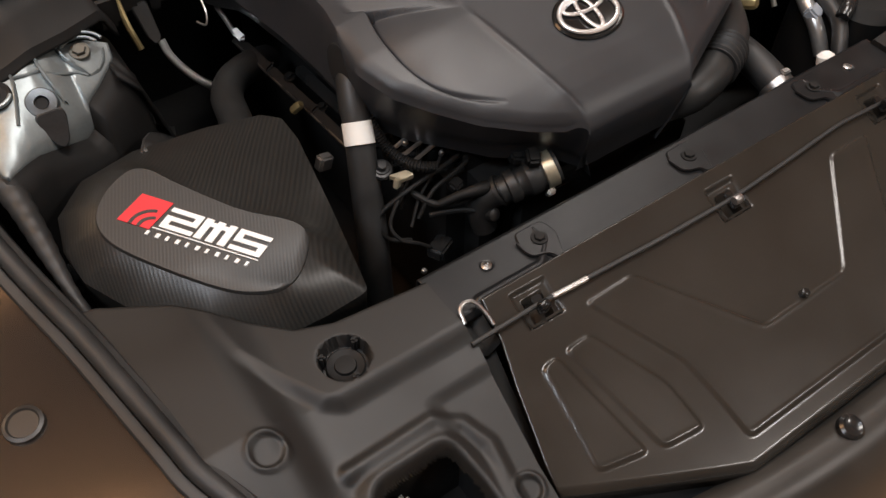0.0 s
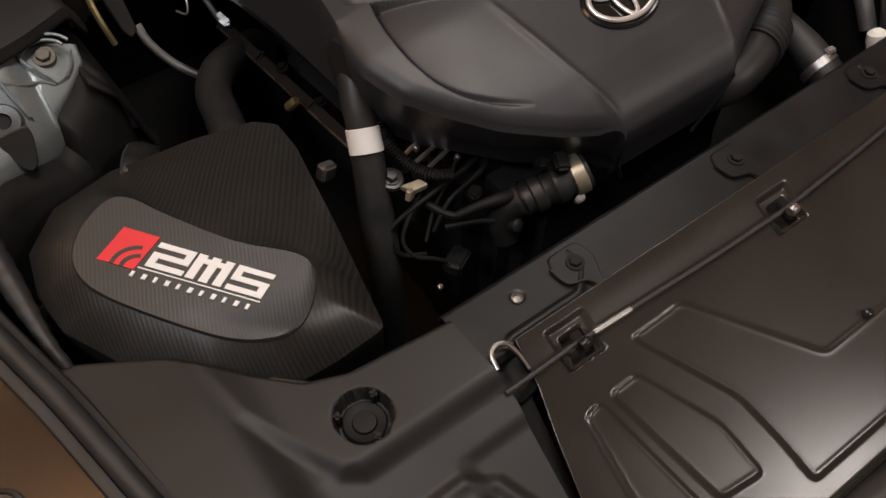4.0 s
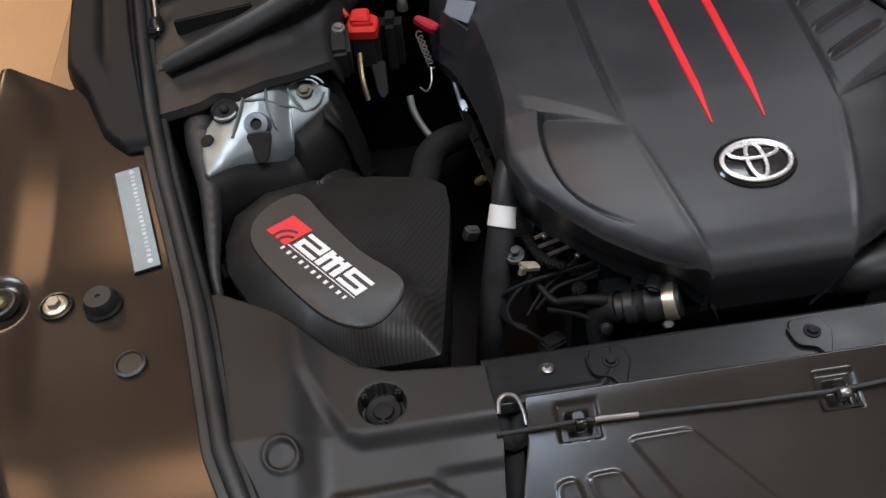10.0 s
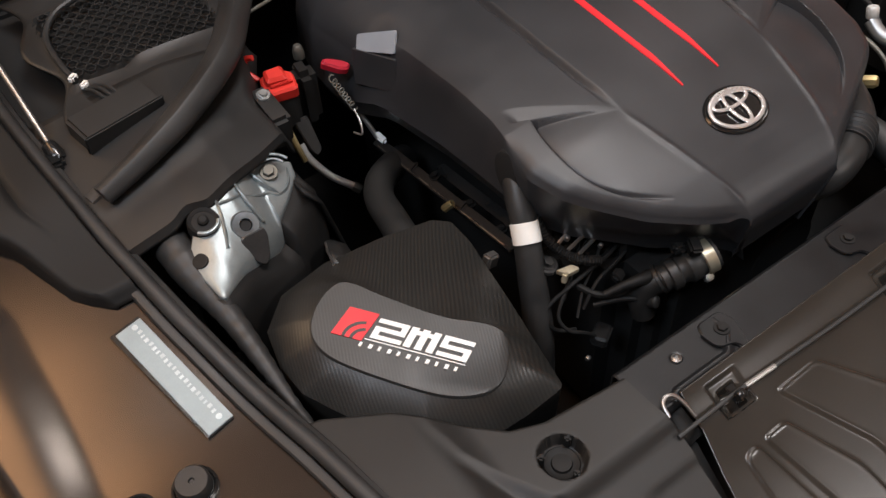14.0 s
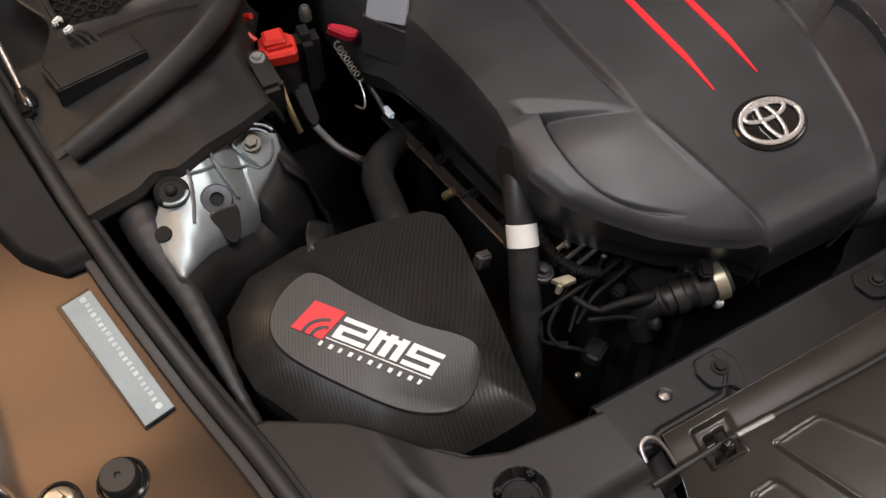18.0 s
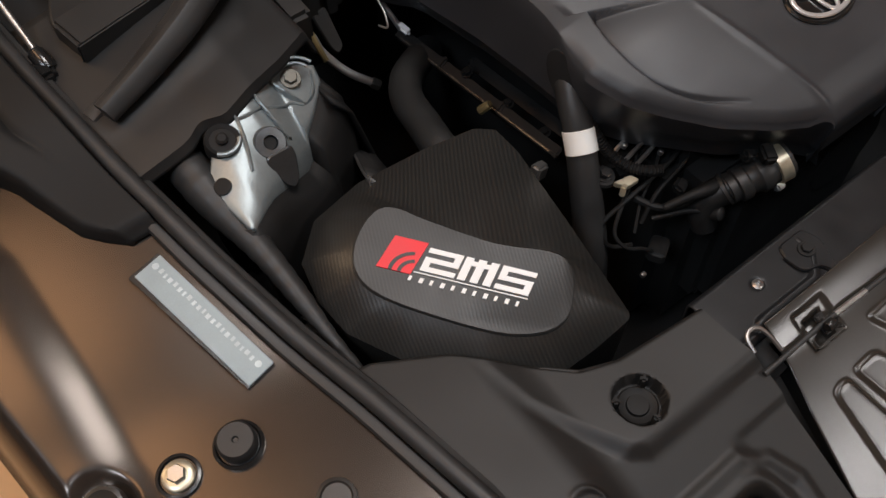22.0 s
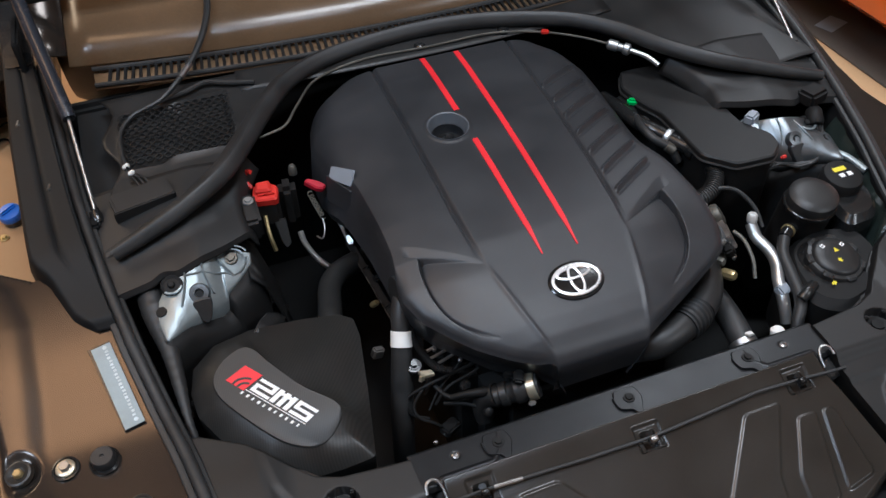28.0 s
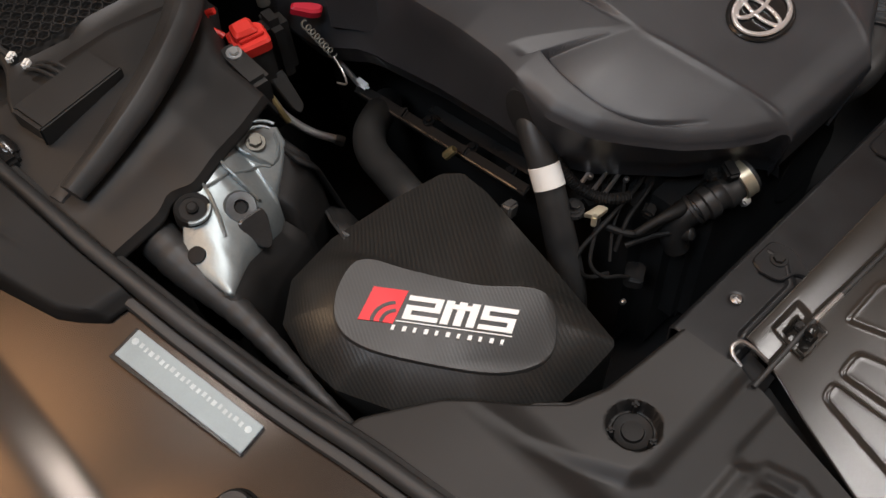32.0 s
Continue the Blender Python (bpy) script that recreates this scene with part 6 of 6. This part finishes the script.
part("cap_print", prism([(-0.0050, -0.0040), (0.0050, -0.0040), (0.0, 0.0050)], 0.0184, 0.0192, 0.0002, m @ pose(0.002, 0.009, 0)), YELLOW, tcap, "small yellow triangle")
part("cap_print", prism(arrow, 0.0184, 0.0192, 0.0002, m @ pose(-0.004, -0.012, 0, 0, 0, 115)), YELLOW, tcap, "small yellow arrow")
part("tank_mark", prism(arrow, 0, 0.001, 0.0002, frame_on((0.4335, 0.151, 0.748), (-0.1, -0.4, 1))), YELLOW, tank, "small yellow mark")
part("tank_spout", tube([(0.405, 0.165, 0.74), (0.385, 0.155, 0.742), (0.372, 0.150, 0.735)], 0.010, 12, 5), GLOSSY, tank)
part("tank_shoulder", lathe([(0.055, -0.03), (0.058, -0.01), (0.050, 0.0)], m, 36), GLOSSY, tank)

pot = thing("fluid_pot", "round black fluid pot with domed lid", "pot", (0.49, 0.30, 0.6))
m = frame_on((0.489, 0.300, 0.801), (0, -0.15, 1))
part("pot_body", prism(rounded([(-0.044, -0.038), (0.037, -0.041), (0.044, 0.034), (0.030, 0.044), (-0.040, 0.042)], 0.034), -0.15, -0.010, 0.004, m), NEARBLACK, pot)
part("pot_lid", lathe([(0.0445, -0.012), (0.0450, 0.000), (0.0435, 0.006), (0.0380, 0.0105), (0.024, 0.0130), (0.002, 0.0140)], m @ Matrix.Diagonal((1.0, 0.95, 1, 1)), 40), PLASTIC, pot, "domed black lid")
part("pot_band", lathe([(0.0440, -0.022), (0.0472, -0.020), (0.0472, -0.013), (0.0440, -0.011)], m @ Matrix.Diagonal((1.0, 0.95, 1, 1)), 40), GLOSSY, pot)
part("pot_spout", tube([(0.45, 0.285, 0.755), (0.430, 0.275, 0.762), (0.415, 0.265, 0.76)], 0.011, 14, 5), GLOSSY, pot)
part("pot_ring", lathe([(0.011, -0.003), (0.0125, -0.002), (0.0125, 0.002), (0.011, 0.003)], frame_on((0.430, 0.275, 0.762), (-1, -0.5, 0.2)), 18), BRASS, pot)
part("feed_hose", tube([(0.415, 0.265, 0.76), (0.398, 0.24, 0.748), (0.390, 0.20, 0.735), (0.378, 0.155, 0.722), (0.355, 0.125, 0.70), (0.352, 0.10, 0.66)], 0.0105, 14, 8), RUBBER, pot)

res = thing("brake_reservoir", "black brake fluid reservoir with yellow marked cap", "reservoir", (0.57, 0.32, 0.6))
m = frame_on((0.583, 0.335, 0.795), (0, -0.15, 1))
part("reservoir_body", prism(rounded([(0.535, 0.245), (0.60, 0.25), (0.635, 0.30), (0.635, 0.37), (0.56, 0.375), (0.535, 0.33)], 0.02), 0.62, 0.772, 0.012), GLOSSY, res)
rc = part("reservoir_cap", lathe([(0.037, -0.03), (0.037, -0.004), (0.034, 0.003), (0.029, 0.005), (0.003, 0.005)], m, 32), NEARBLACK, res, "black round cap")
part("cap_label", block(0.026, 0.010, 0.0008, m @ pose(-0.002, 0.012, 0.0055, 0, 0, 0), 0.0003), YELLOW, rc, "yellow printed strip")
for dx in (-0.006, 0.010):
    part("cap_print", block(0.010, 0.009, 0.0008, m @ pose(dx, -0.003, 0.0055), 0.0003), PRINT, rc)

ac = thing("cooling_pipe", "bright aluminium pipe with pale cap and grey clip", "pipe", (0.37, 0.25, 0.6))
part("pipe", tube([(0.379, 0.312, 0.765), (0.378, 0.290, 0.752), (0.385, 0.262, 0.744), (0.384, 0.236, 0.736), (0.370, 0.205, 0.725), (0.362, 0.175, 0.71), (0.360, 0.15, 0.68)], 0.0105, 16, 8), ALU, ac)
part("valve_cap", lathe([(0.008, -0.008), (0.0092, -0.006), (0.0092, 0.007), (0.007, 0.010)], frame_on((0.380, 0.314, 0.776), (0.05, 0.3, 1)), 10), PALEPIPE, ac, "pale valve cap")
part("pipe_clip", block(0.024, 0.02, 0.016, pose(0.366, 0.188, 0.722, 30, 0, 20), 0.003), GREYTAG, ac)
part("pipe_branch", tube([(0.350, 0.318, 0.752), (0.357, 0.295, 0.748), (0.354, 0.26, 0.735), (0.347, 0.235, 0.712)], 0.0036, 10, 6), CASTDULL, ac)

tb = thing("throttle_body", "dull cast metal throttle body with bolts and brass unions", "throttle body", (0.31, 0.31, 0.6))
mt = frame_on((0.330, 0.334, 0.744), (0.80, -0.22, 0.55), (0.2, 0.95, 0.1))
part("casting", merged(block(0.100, 0.060, 0.030, mt @ pose(0, 0, -0.014), 0.010), block(0.070, 0.075, 0.022, mt @ pose(0.004, 0.004, -0.004), 0.009)), CASTDULL, tb)
part("flange", lathe([(0.040, -0.030), (0.045, -0.026), (0.045, -0.016), (0.041, -0.013)], mt, 32), CAST, tb, "machined flange ring")
part("motor_housing", lathe([(0.0215, -0.012), (0.0225, 0.006), (0.0200, 0.014), (0.0120, 0.016), (0.003, 0.016)], mt @ pose(0.024, 0.012, 0.006), 26), CASTDULL, tb)
part("cover_plate", prism(rounded([(-0.040, -0.026), (-0.006, -0.030), (0.002, -0.010), (0.0, 0.022), (-0.036, 0.026)], 0.008), 0.0, 0.011, 0.003, mt), CASTDARK, tb, "dark cast gear cover plate")
for u, v in ((-0.043, -0.028), (-0.044, 0.028), (-0.004, 0.034), (0.044, -0.026), (0.045, 0.030), (0.010, -0.033)):
    mm = mt @ pose(u, v, 0.002)
    bolt(tb, mm.translation, mm.col[2].to_3d(), 0.0048, ALU)
for u in (-0.028, -0.012, 0.004, 0.020):
    part("cooling_rib", block(0.004, 0.012, 0.018, mt @ pose(u, -0.036, -0.010), 0.0015), CASTDULL, tb)
for v in (-0.020, -0.007, 0.006, 0.019):
    part("casting_fin", block(0.074, 0.0035, 0.020, mt @ pose(0.002, v, 0.008), 0.0014), STEEL, tb)
part("plug_socket", block(0.020, 0.024, 0.018, mt @ pose(-0.050, 0.004, 0.004), 0.004), NEARBLACK, tb)
part("brass_union", lathe([(0.008, -0.014), (0.008, 0.006), (0.006, 0.009)], pose(0.290, 0.268, 0.745, 70, 0, 20), 8), CASTDULL, tb)
part("brass_union", lathe([(0.0095, -0.014), (0.0095, 0.006), (0.007, 0.010)], pose(0.296, 0.242, 0.734, 70, 0, 20), 8), BRASS, tb)
part("loop_hose", tube([(0.325, 0.385, 0.765), (0.352, 0.392, 0.79), (0.384, 0.375, 0.792), (0.402, 0.34, 0.775), (0.405, 0.31, 0.75)], 0.0042, 10, 7), RUBBER, tb)

cor = thing("corrugated_hose", "black corrugated hose looping by the cover", "hose", (0.35, 0.42, 0.7))
part("hose", tube([(0.282, 0.398, 0.770), (0.322, 0.392, 0.778), (0.352, 0.400, 0.786), (0.373, 0.424, 0.795), (0.376, 0.455, 0.803), (0.366, 0.482, 0.808)], 0.0150, 18, 8, ripple=0.0010, pitch=0.0046), HOSE, cor)
part("collar", lathe([(0.0155, -0.008), (0.0185, -0.006), (0.0185, 0.006), (0.0155, 0.008)], frame_on((0.364, 0.487, 0.8085), (-0.35, 0.9, 0.15)), 20), GLOSSY, cor)

brk = thing("breather_pipe", "glossy black breather pipe with bright joint and green clip", "pipe", (0.32, 0.58, 0.74))
part("pipe", tube([(0.300, 0.72, 0.80), (0.298, 0.66, 0.815), (0.305, 0.60, 0.818), (0.330, 0.555, 0.814), (0.350, 0.515, 0.811), (0.364, 0.487, 0.8085)], 0.014, 14, 8), GLOSSY, brk)
part("pipe", tube([(0.33, 0.70, 0.80), (0.325, 0.65, 0.805), (0.315, 0.61, 0.80)], 0.011, 12, 8), GLOSSY, brk)
part("joint", lathe([(0.0155, -0.006), (0.017, -0.004), (0.017, 0.004), (0.0155, 0.006)], frame_on((0.339, 0.537, 0.813), (0.5, -0.8, -0.1)), 20), ALU, brk)
part("green_clip", block(0.028, 0.014, 0.014, pose(0.332, 0.655, 0.822, 0, 0, -30), 0.004), GREEN, brk, "bright green clip")

loops = thing("heater_hoses", "thick black hoses looping beside the control unit box", "hose", (0.33, 0.52, 0.7), "")
part("hose", tube([(0.300, 0.640, 0.800), (0.306, 0.610, 0.822), (0.300, 0.570, 0.826), (0.306, 0.535, 0.820), (0.330, 0.515, 0.806), (0.345, 0.50, 0.78)], 0.0085, 14, 8), RUBBER, loops)
part("hose", tube([(0.318, 0.622, 0.80), (0.322, 0.598, 0.818), (0.318, 0.566, 0.818), (0.330, 0.545, 0.800)], 0.0075, 14, 8), RUBBER, loops)
part("hose_joint", lathe([(0.0088, -0.010), (0.0105, -0.008), (0.0105, 0.008), (0.0088, 0.010)], frame_on((0.331, 0.514, 0.805), (0.6, -0.5, -0.4)), 16), CASTDULL, loops)

charge = thing("charge_pipe", "satin black charge pipe with ribbed bellows", "pipe", (0.2, 0.18, 0.6))
part("pipe", tube([(0.030, 0.215, 0.690), (0.070, 0.186, 0.705), (0.110, 0.168, 0.716), (0.150, 0.173, 0.722), (0.180, 0.186, 0.724)], [0.022, 0.025, 0.026, 0.026, 0.026], 20, 8), PLASTIC, charge)
part("bellows", tube([(0.168, 0.180, 0.723), (0.187, 0.188, 0.724), (0.207, 0.198, 0.7225)], 0.0285, 22, 8, ripple=0.0016, pitch=0.0085), RUBBER, charge)
part("pipe", tube([(0.210, 0.200, 0.722), (0.240, 0.225, 0.722), (0.265, 0.265, 0.726), (0.272, 0.30, 0.728)], 0.027, 20, 8), PLASTIC, charge)
low = thing("radiator_hose", "black radiator hose with bright worm clamp", "hose", (0.27, 0.13, 0.5))
part("hose", tube([(0.288, 0.265, 0.67), (0.284, 0.22, 0.672), (0.279, 0.170, 0.668), (0.276, 0.125, 0.65), (0.276, 0.10, 0.60)], 0.022, 18, 8), RUBBER, low)
part("clamp", lathe([(0.0225, -0.006), (0.0245, -0.005), (0.0245, 0.005), (0.0225, 0.006)], frame_on((0.2775, 0.150, 0.661), (0, -1, -0.3)), 28), STEEL, low, "bright worm clamp")
part("clamp_screw", block(0.014, 0.010, 0.010, pose(0.281, 0.148, 0.685), 0.002), STEEL, low)
part("pale_plug", lathe([(0.010, -0.01), (0.012, 0.0), (0.011, 0.010), (0.006, 0.014)], pose(0.302, 0.112, 0.716, -20), 12), WHITE, low, "pale plastic plug")

rear = thing("pressure_line", "bright pressure line coupling along the cowl seal", "coupling", (0.35, 0.76, 0.86))
part("line", tube([(-0.395, 0.735, 0.885), (-0.345, 0.750, 0.888), (-0.310, 0.800, 0.892), (-0.255, 0.868, 0.896), (-0.15, 0.900, 0.898), (-0.02, 0.893, 0.899), (0.10, 0.893, 0.900), (0.17, 0.878, 0.899), (0.228, 0.853, 0.897), (0.29, 0.81, 0.894), (0.335, 0.765, 0.890)], 0.0025, 8, 8), CASTDULL, rear)
part("coupling", lathe([(0.006, -0.03), (0.011, -0.026), (0.011, -0.008), (0.008, -0.006), (0.008, 0.004), (0.012, 0.006), (0.012, 0.016), (0.007, 0.02)], frame_on((0.348, 0.752, 0.888), (0.7, -0.65, -0.12)), 16), ALU, rear)
part("pipe_end", tube([(0.362, 0.738, 0.886), (0.385, 0.715, 0.880), (0.400, 0.690, 0.870)], 0.005, 10, 5), ALU, rear)
part("red_tag", block(0.016, 0.009, 0.009, pose(0.226, 0.853, 0.899, 0, 0, -25), 0.002), REDCAP, rear, "small red tag")
for x, y in ((-0.03, 0.905), (0.15, 0.895)):
    part("line_clip", lathe([(0.012, -0.008), (0.012, 0.004), (0.008, 0.007)], pose(x, y, 0.895), 14), GLOSSY, rear)

# wires beside the far tower
wires = thing("tower_wiring", "bundle of thin dark wires beside the strut tower", "wiring", (0.58, 0.4, 0.76))
random.seed(9)
for k in range(6):
    j = [random.uniform(-0.007, 0.007) for _ in range(8)]
    part("wire", tube([(0.462 + j[0], 0.409 + j[1], 0.770), (0.500 + j[2], 0.420 + j[3], 0.776 + 0.002 * k), (0.545 + j[4], 0.412 + j[5], 0.775), (0.590 + j[6], 0.405, 0.786), (0.618 + j[7], 0.452, 0.812), (0.636, 0.490, 0.834)], 0.0026, 6, 6), RUBBER, wires)
for k in range(3):
    part("wire", tube([(0.588 + 0.008 * k, 0.425, 0.790), (0.606 + 0.006 * k, 0.455, 0.818), (0.622 + 0.005 * k, 0.50, 0.842)], 0.0030, 6, 6), NEARBLACK, wires)
part("loom_collar", lathe([(0.012, -0.018), (0.016, -0.012), (0.016, 0.012), (0.012, 0.018)], frame_on((0.617, 0.472, 0.826), (0.3, 0.8, 0.4)), 16), NEARBLACK, wires)
part("loom_box", block(0.05, 0.04, 0.03, pose(0.628, 0.505, 0.852, 0, 0, 15), 0.006), NEARBLACK, wires)
part("wire_tag", block(0.014, 0.007, 0.006, pose(0.530, 0.432, 0.784, 0, 0, 10), 0.002), REDCAP, wires, "small red plug")
part("connector", block(0.03, 0.02, 0.02, pose(0.492, 0.500, 0.840, 0, 0, 30), 0.004), GREYTAG, wires, "pale connector")
part("pipe", tube([(0.604, 0.418, 0.79), (0.630, 0.385, 0.790), (0.642, 0.34, 0.784)], 0.007, 10, 6), CAST, wires)

# inner wing wall behind the reservoir, its glossy reflections shaped as folds
film = thing("inner_wing_panel", "glossy dark green inner wing wall, reflections shaped as folds", "film", (0.63, 0.33, 0.74))
random.seed(21)
folds = [(random.uniform(0, 6.3), random.uniform(25, 95), random.uniform(-40, 40)) for _ in range(9)]
P = []
for y in np.linspace(0.17, 0.47, 60):
    row = []
    for v in np.linspace(0, 1, 26):
        d = sum(math.sin(p + fy * y + fv * v * 0.12) for p, fy, fv in folds)
        row.append((seal_x(y) - 0.016 - 0.045 * v + 0.0016 * abs(d), y, rail_z(y) - 0.012 - 0.085 * v + 0.0010 * d))
    P.append(row)
part("sheet", grid(P), GREENGLOSS, film, angle=25)

# release cable across the radiator cover
cable = thing("release_cable", "thin black release cable clipped across the radiator cover", "cable", (0, 0.0, 0.735))
def cab(x):
    return np.interp(x, [-0.33, -0.255, -0.1, 0.0, 0.1, 0.18, 0.255, 0.33], [0.006, 0.007, 0.0015, 0.0, 0.005, 0.010, 0.007, 0.002])
part("sheath", tube([(x, cab(x), slope_z(cab(x)) + 0.0065) for x in np.linspace(-0.335, 0.335, 28)], 0.0025, 10, 3), RUBBER, cable)
part("bare_end", tube([(x, cab(x), slope_z(cab(x)) + 0.0066) for x in (-0.240, -0.22, -0.198)], 0.0030, 10, 3), STEEL, cable, "bare bright cable end")

# ---- another car beyond ----
other = thing("orange_car", "glossy orange car parked beside the tan floor strip", "car", (2.85, 2.0, 0))
P = []
for v, (dx, z) in enumerate(((0.02, 0.20), (0.0, 0.22), (0.0, 0.30), (0.06, 0.42), (0.05, 0.62), (0.08, 0.80), (0.22, 0.92), (0.45, 1.22), (0.9, 1.28))):
    P.append([(1.95 + dx + 0.10 * abs(u) ** 4, 2.0 + u * 2.0, z) for u in np.linspace(-1, 1, 20)])
part("body_side", grid(P), ORANGE, other, thick=0.02)
P = [[(3.75 - dx - 0.10 * abs(u) ** 4, 2.0 + u * 2.0, z) for u in np.linspace(-1, 1, 20)] for dx, z in ((0.0, 0.22), (0.0, 0.62), (0.2, 0.92), (0.45, 1.22), (0.9, 1.28))]
part("body_side", grid(P), ORANGE, other, thick=0.02)
for y0, y1 in ((0.9, 1.9), (1.98, 2.9)):
    part("side_window", grid([[(1.95 + 0.22 + 0.23 * f - 0.006, y, 0.92 + 0.30 * f + 0.004) for f in (0.08, 0.5, 0.92)] for y in np.linspace(y0, y1, 8)]), GLOSSY, other, "dark tinted side window", thick=0.004)
for yy in (0.0, 4.0):
    part("body_end", block(1.7, 0.1, 0.6, pose(2.85, yy, 0.56), 0.04), ORANGE, other)
for x in (2.08, 3.63):
    for y in (0.62, 3.3):
        tyre = part("tyre", lathe([(0.20, -0.10), (0.31, -0.10), (0.33, -0.07), (0.33, 0.07), (0.31, 0.10), (0.20, 0.10)], pose(x, y, 0.33, 0, 90), 32), RUBBER, other)
        part("rim", lathe([(0.21, -0.08), (0.20, 0.06), (0.05, 0.05), (0.02, 0.07)], pose(x, y, 0.33, 0, 90), 24), STEEL, tyre)
# tyres of the open car
for s in (-1, 1):
    for y in (0.42, 2.6):
        tyre = part("tyre", lathe([(0.22, -0.11), (0.31, -0.115), (0.33, -0.08), (0.33, 0.08), (0.31, 0.115), (0.22, 0.11)], pose(s * 0.78, y, 0.33, 0, 90), 32), RUBBER, car)
# unseen panels above all lamps, the added fills too
for lx, ly, lw, ld, power, colour in LAMPS:
    tagged(part("unseen_light_panel", block(lw + 0.08, ld + 0.08, 0.06, pose(lx, ly, 4.17), 0.01), WHITE), "unseen white framed panel over an inferred or added light", "ceiling light", "ceiling lights")
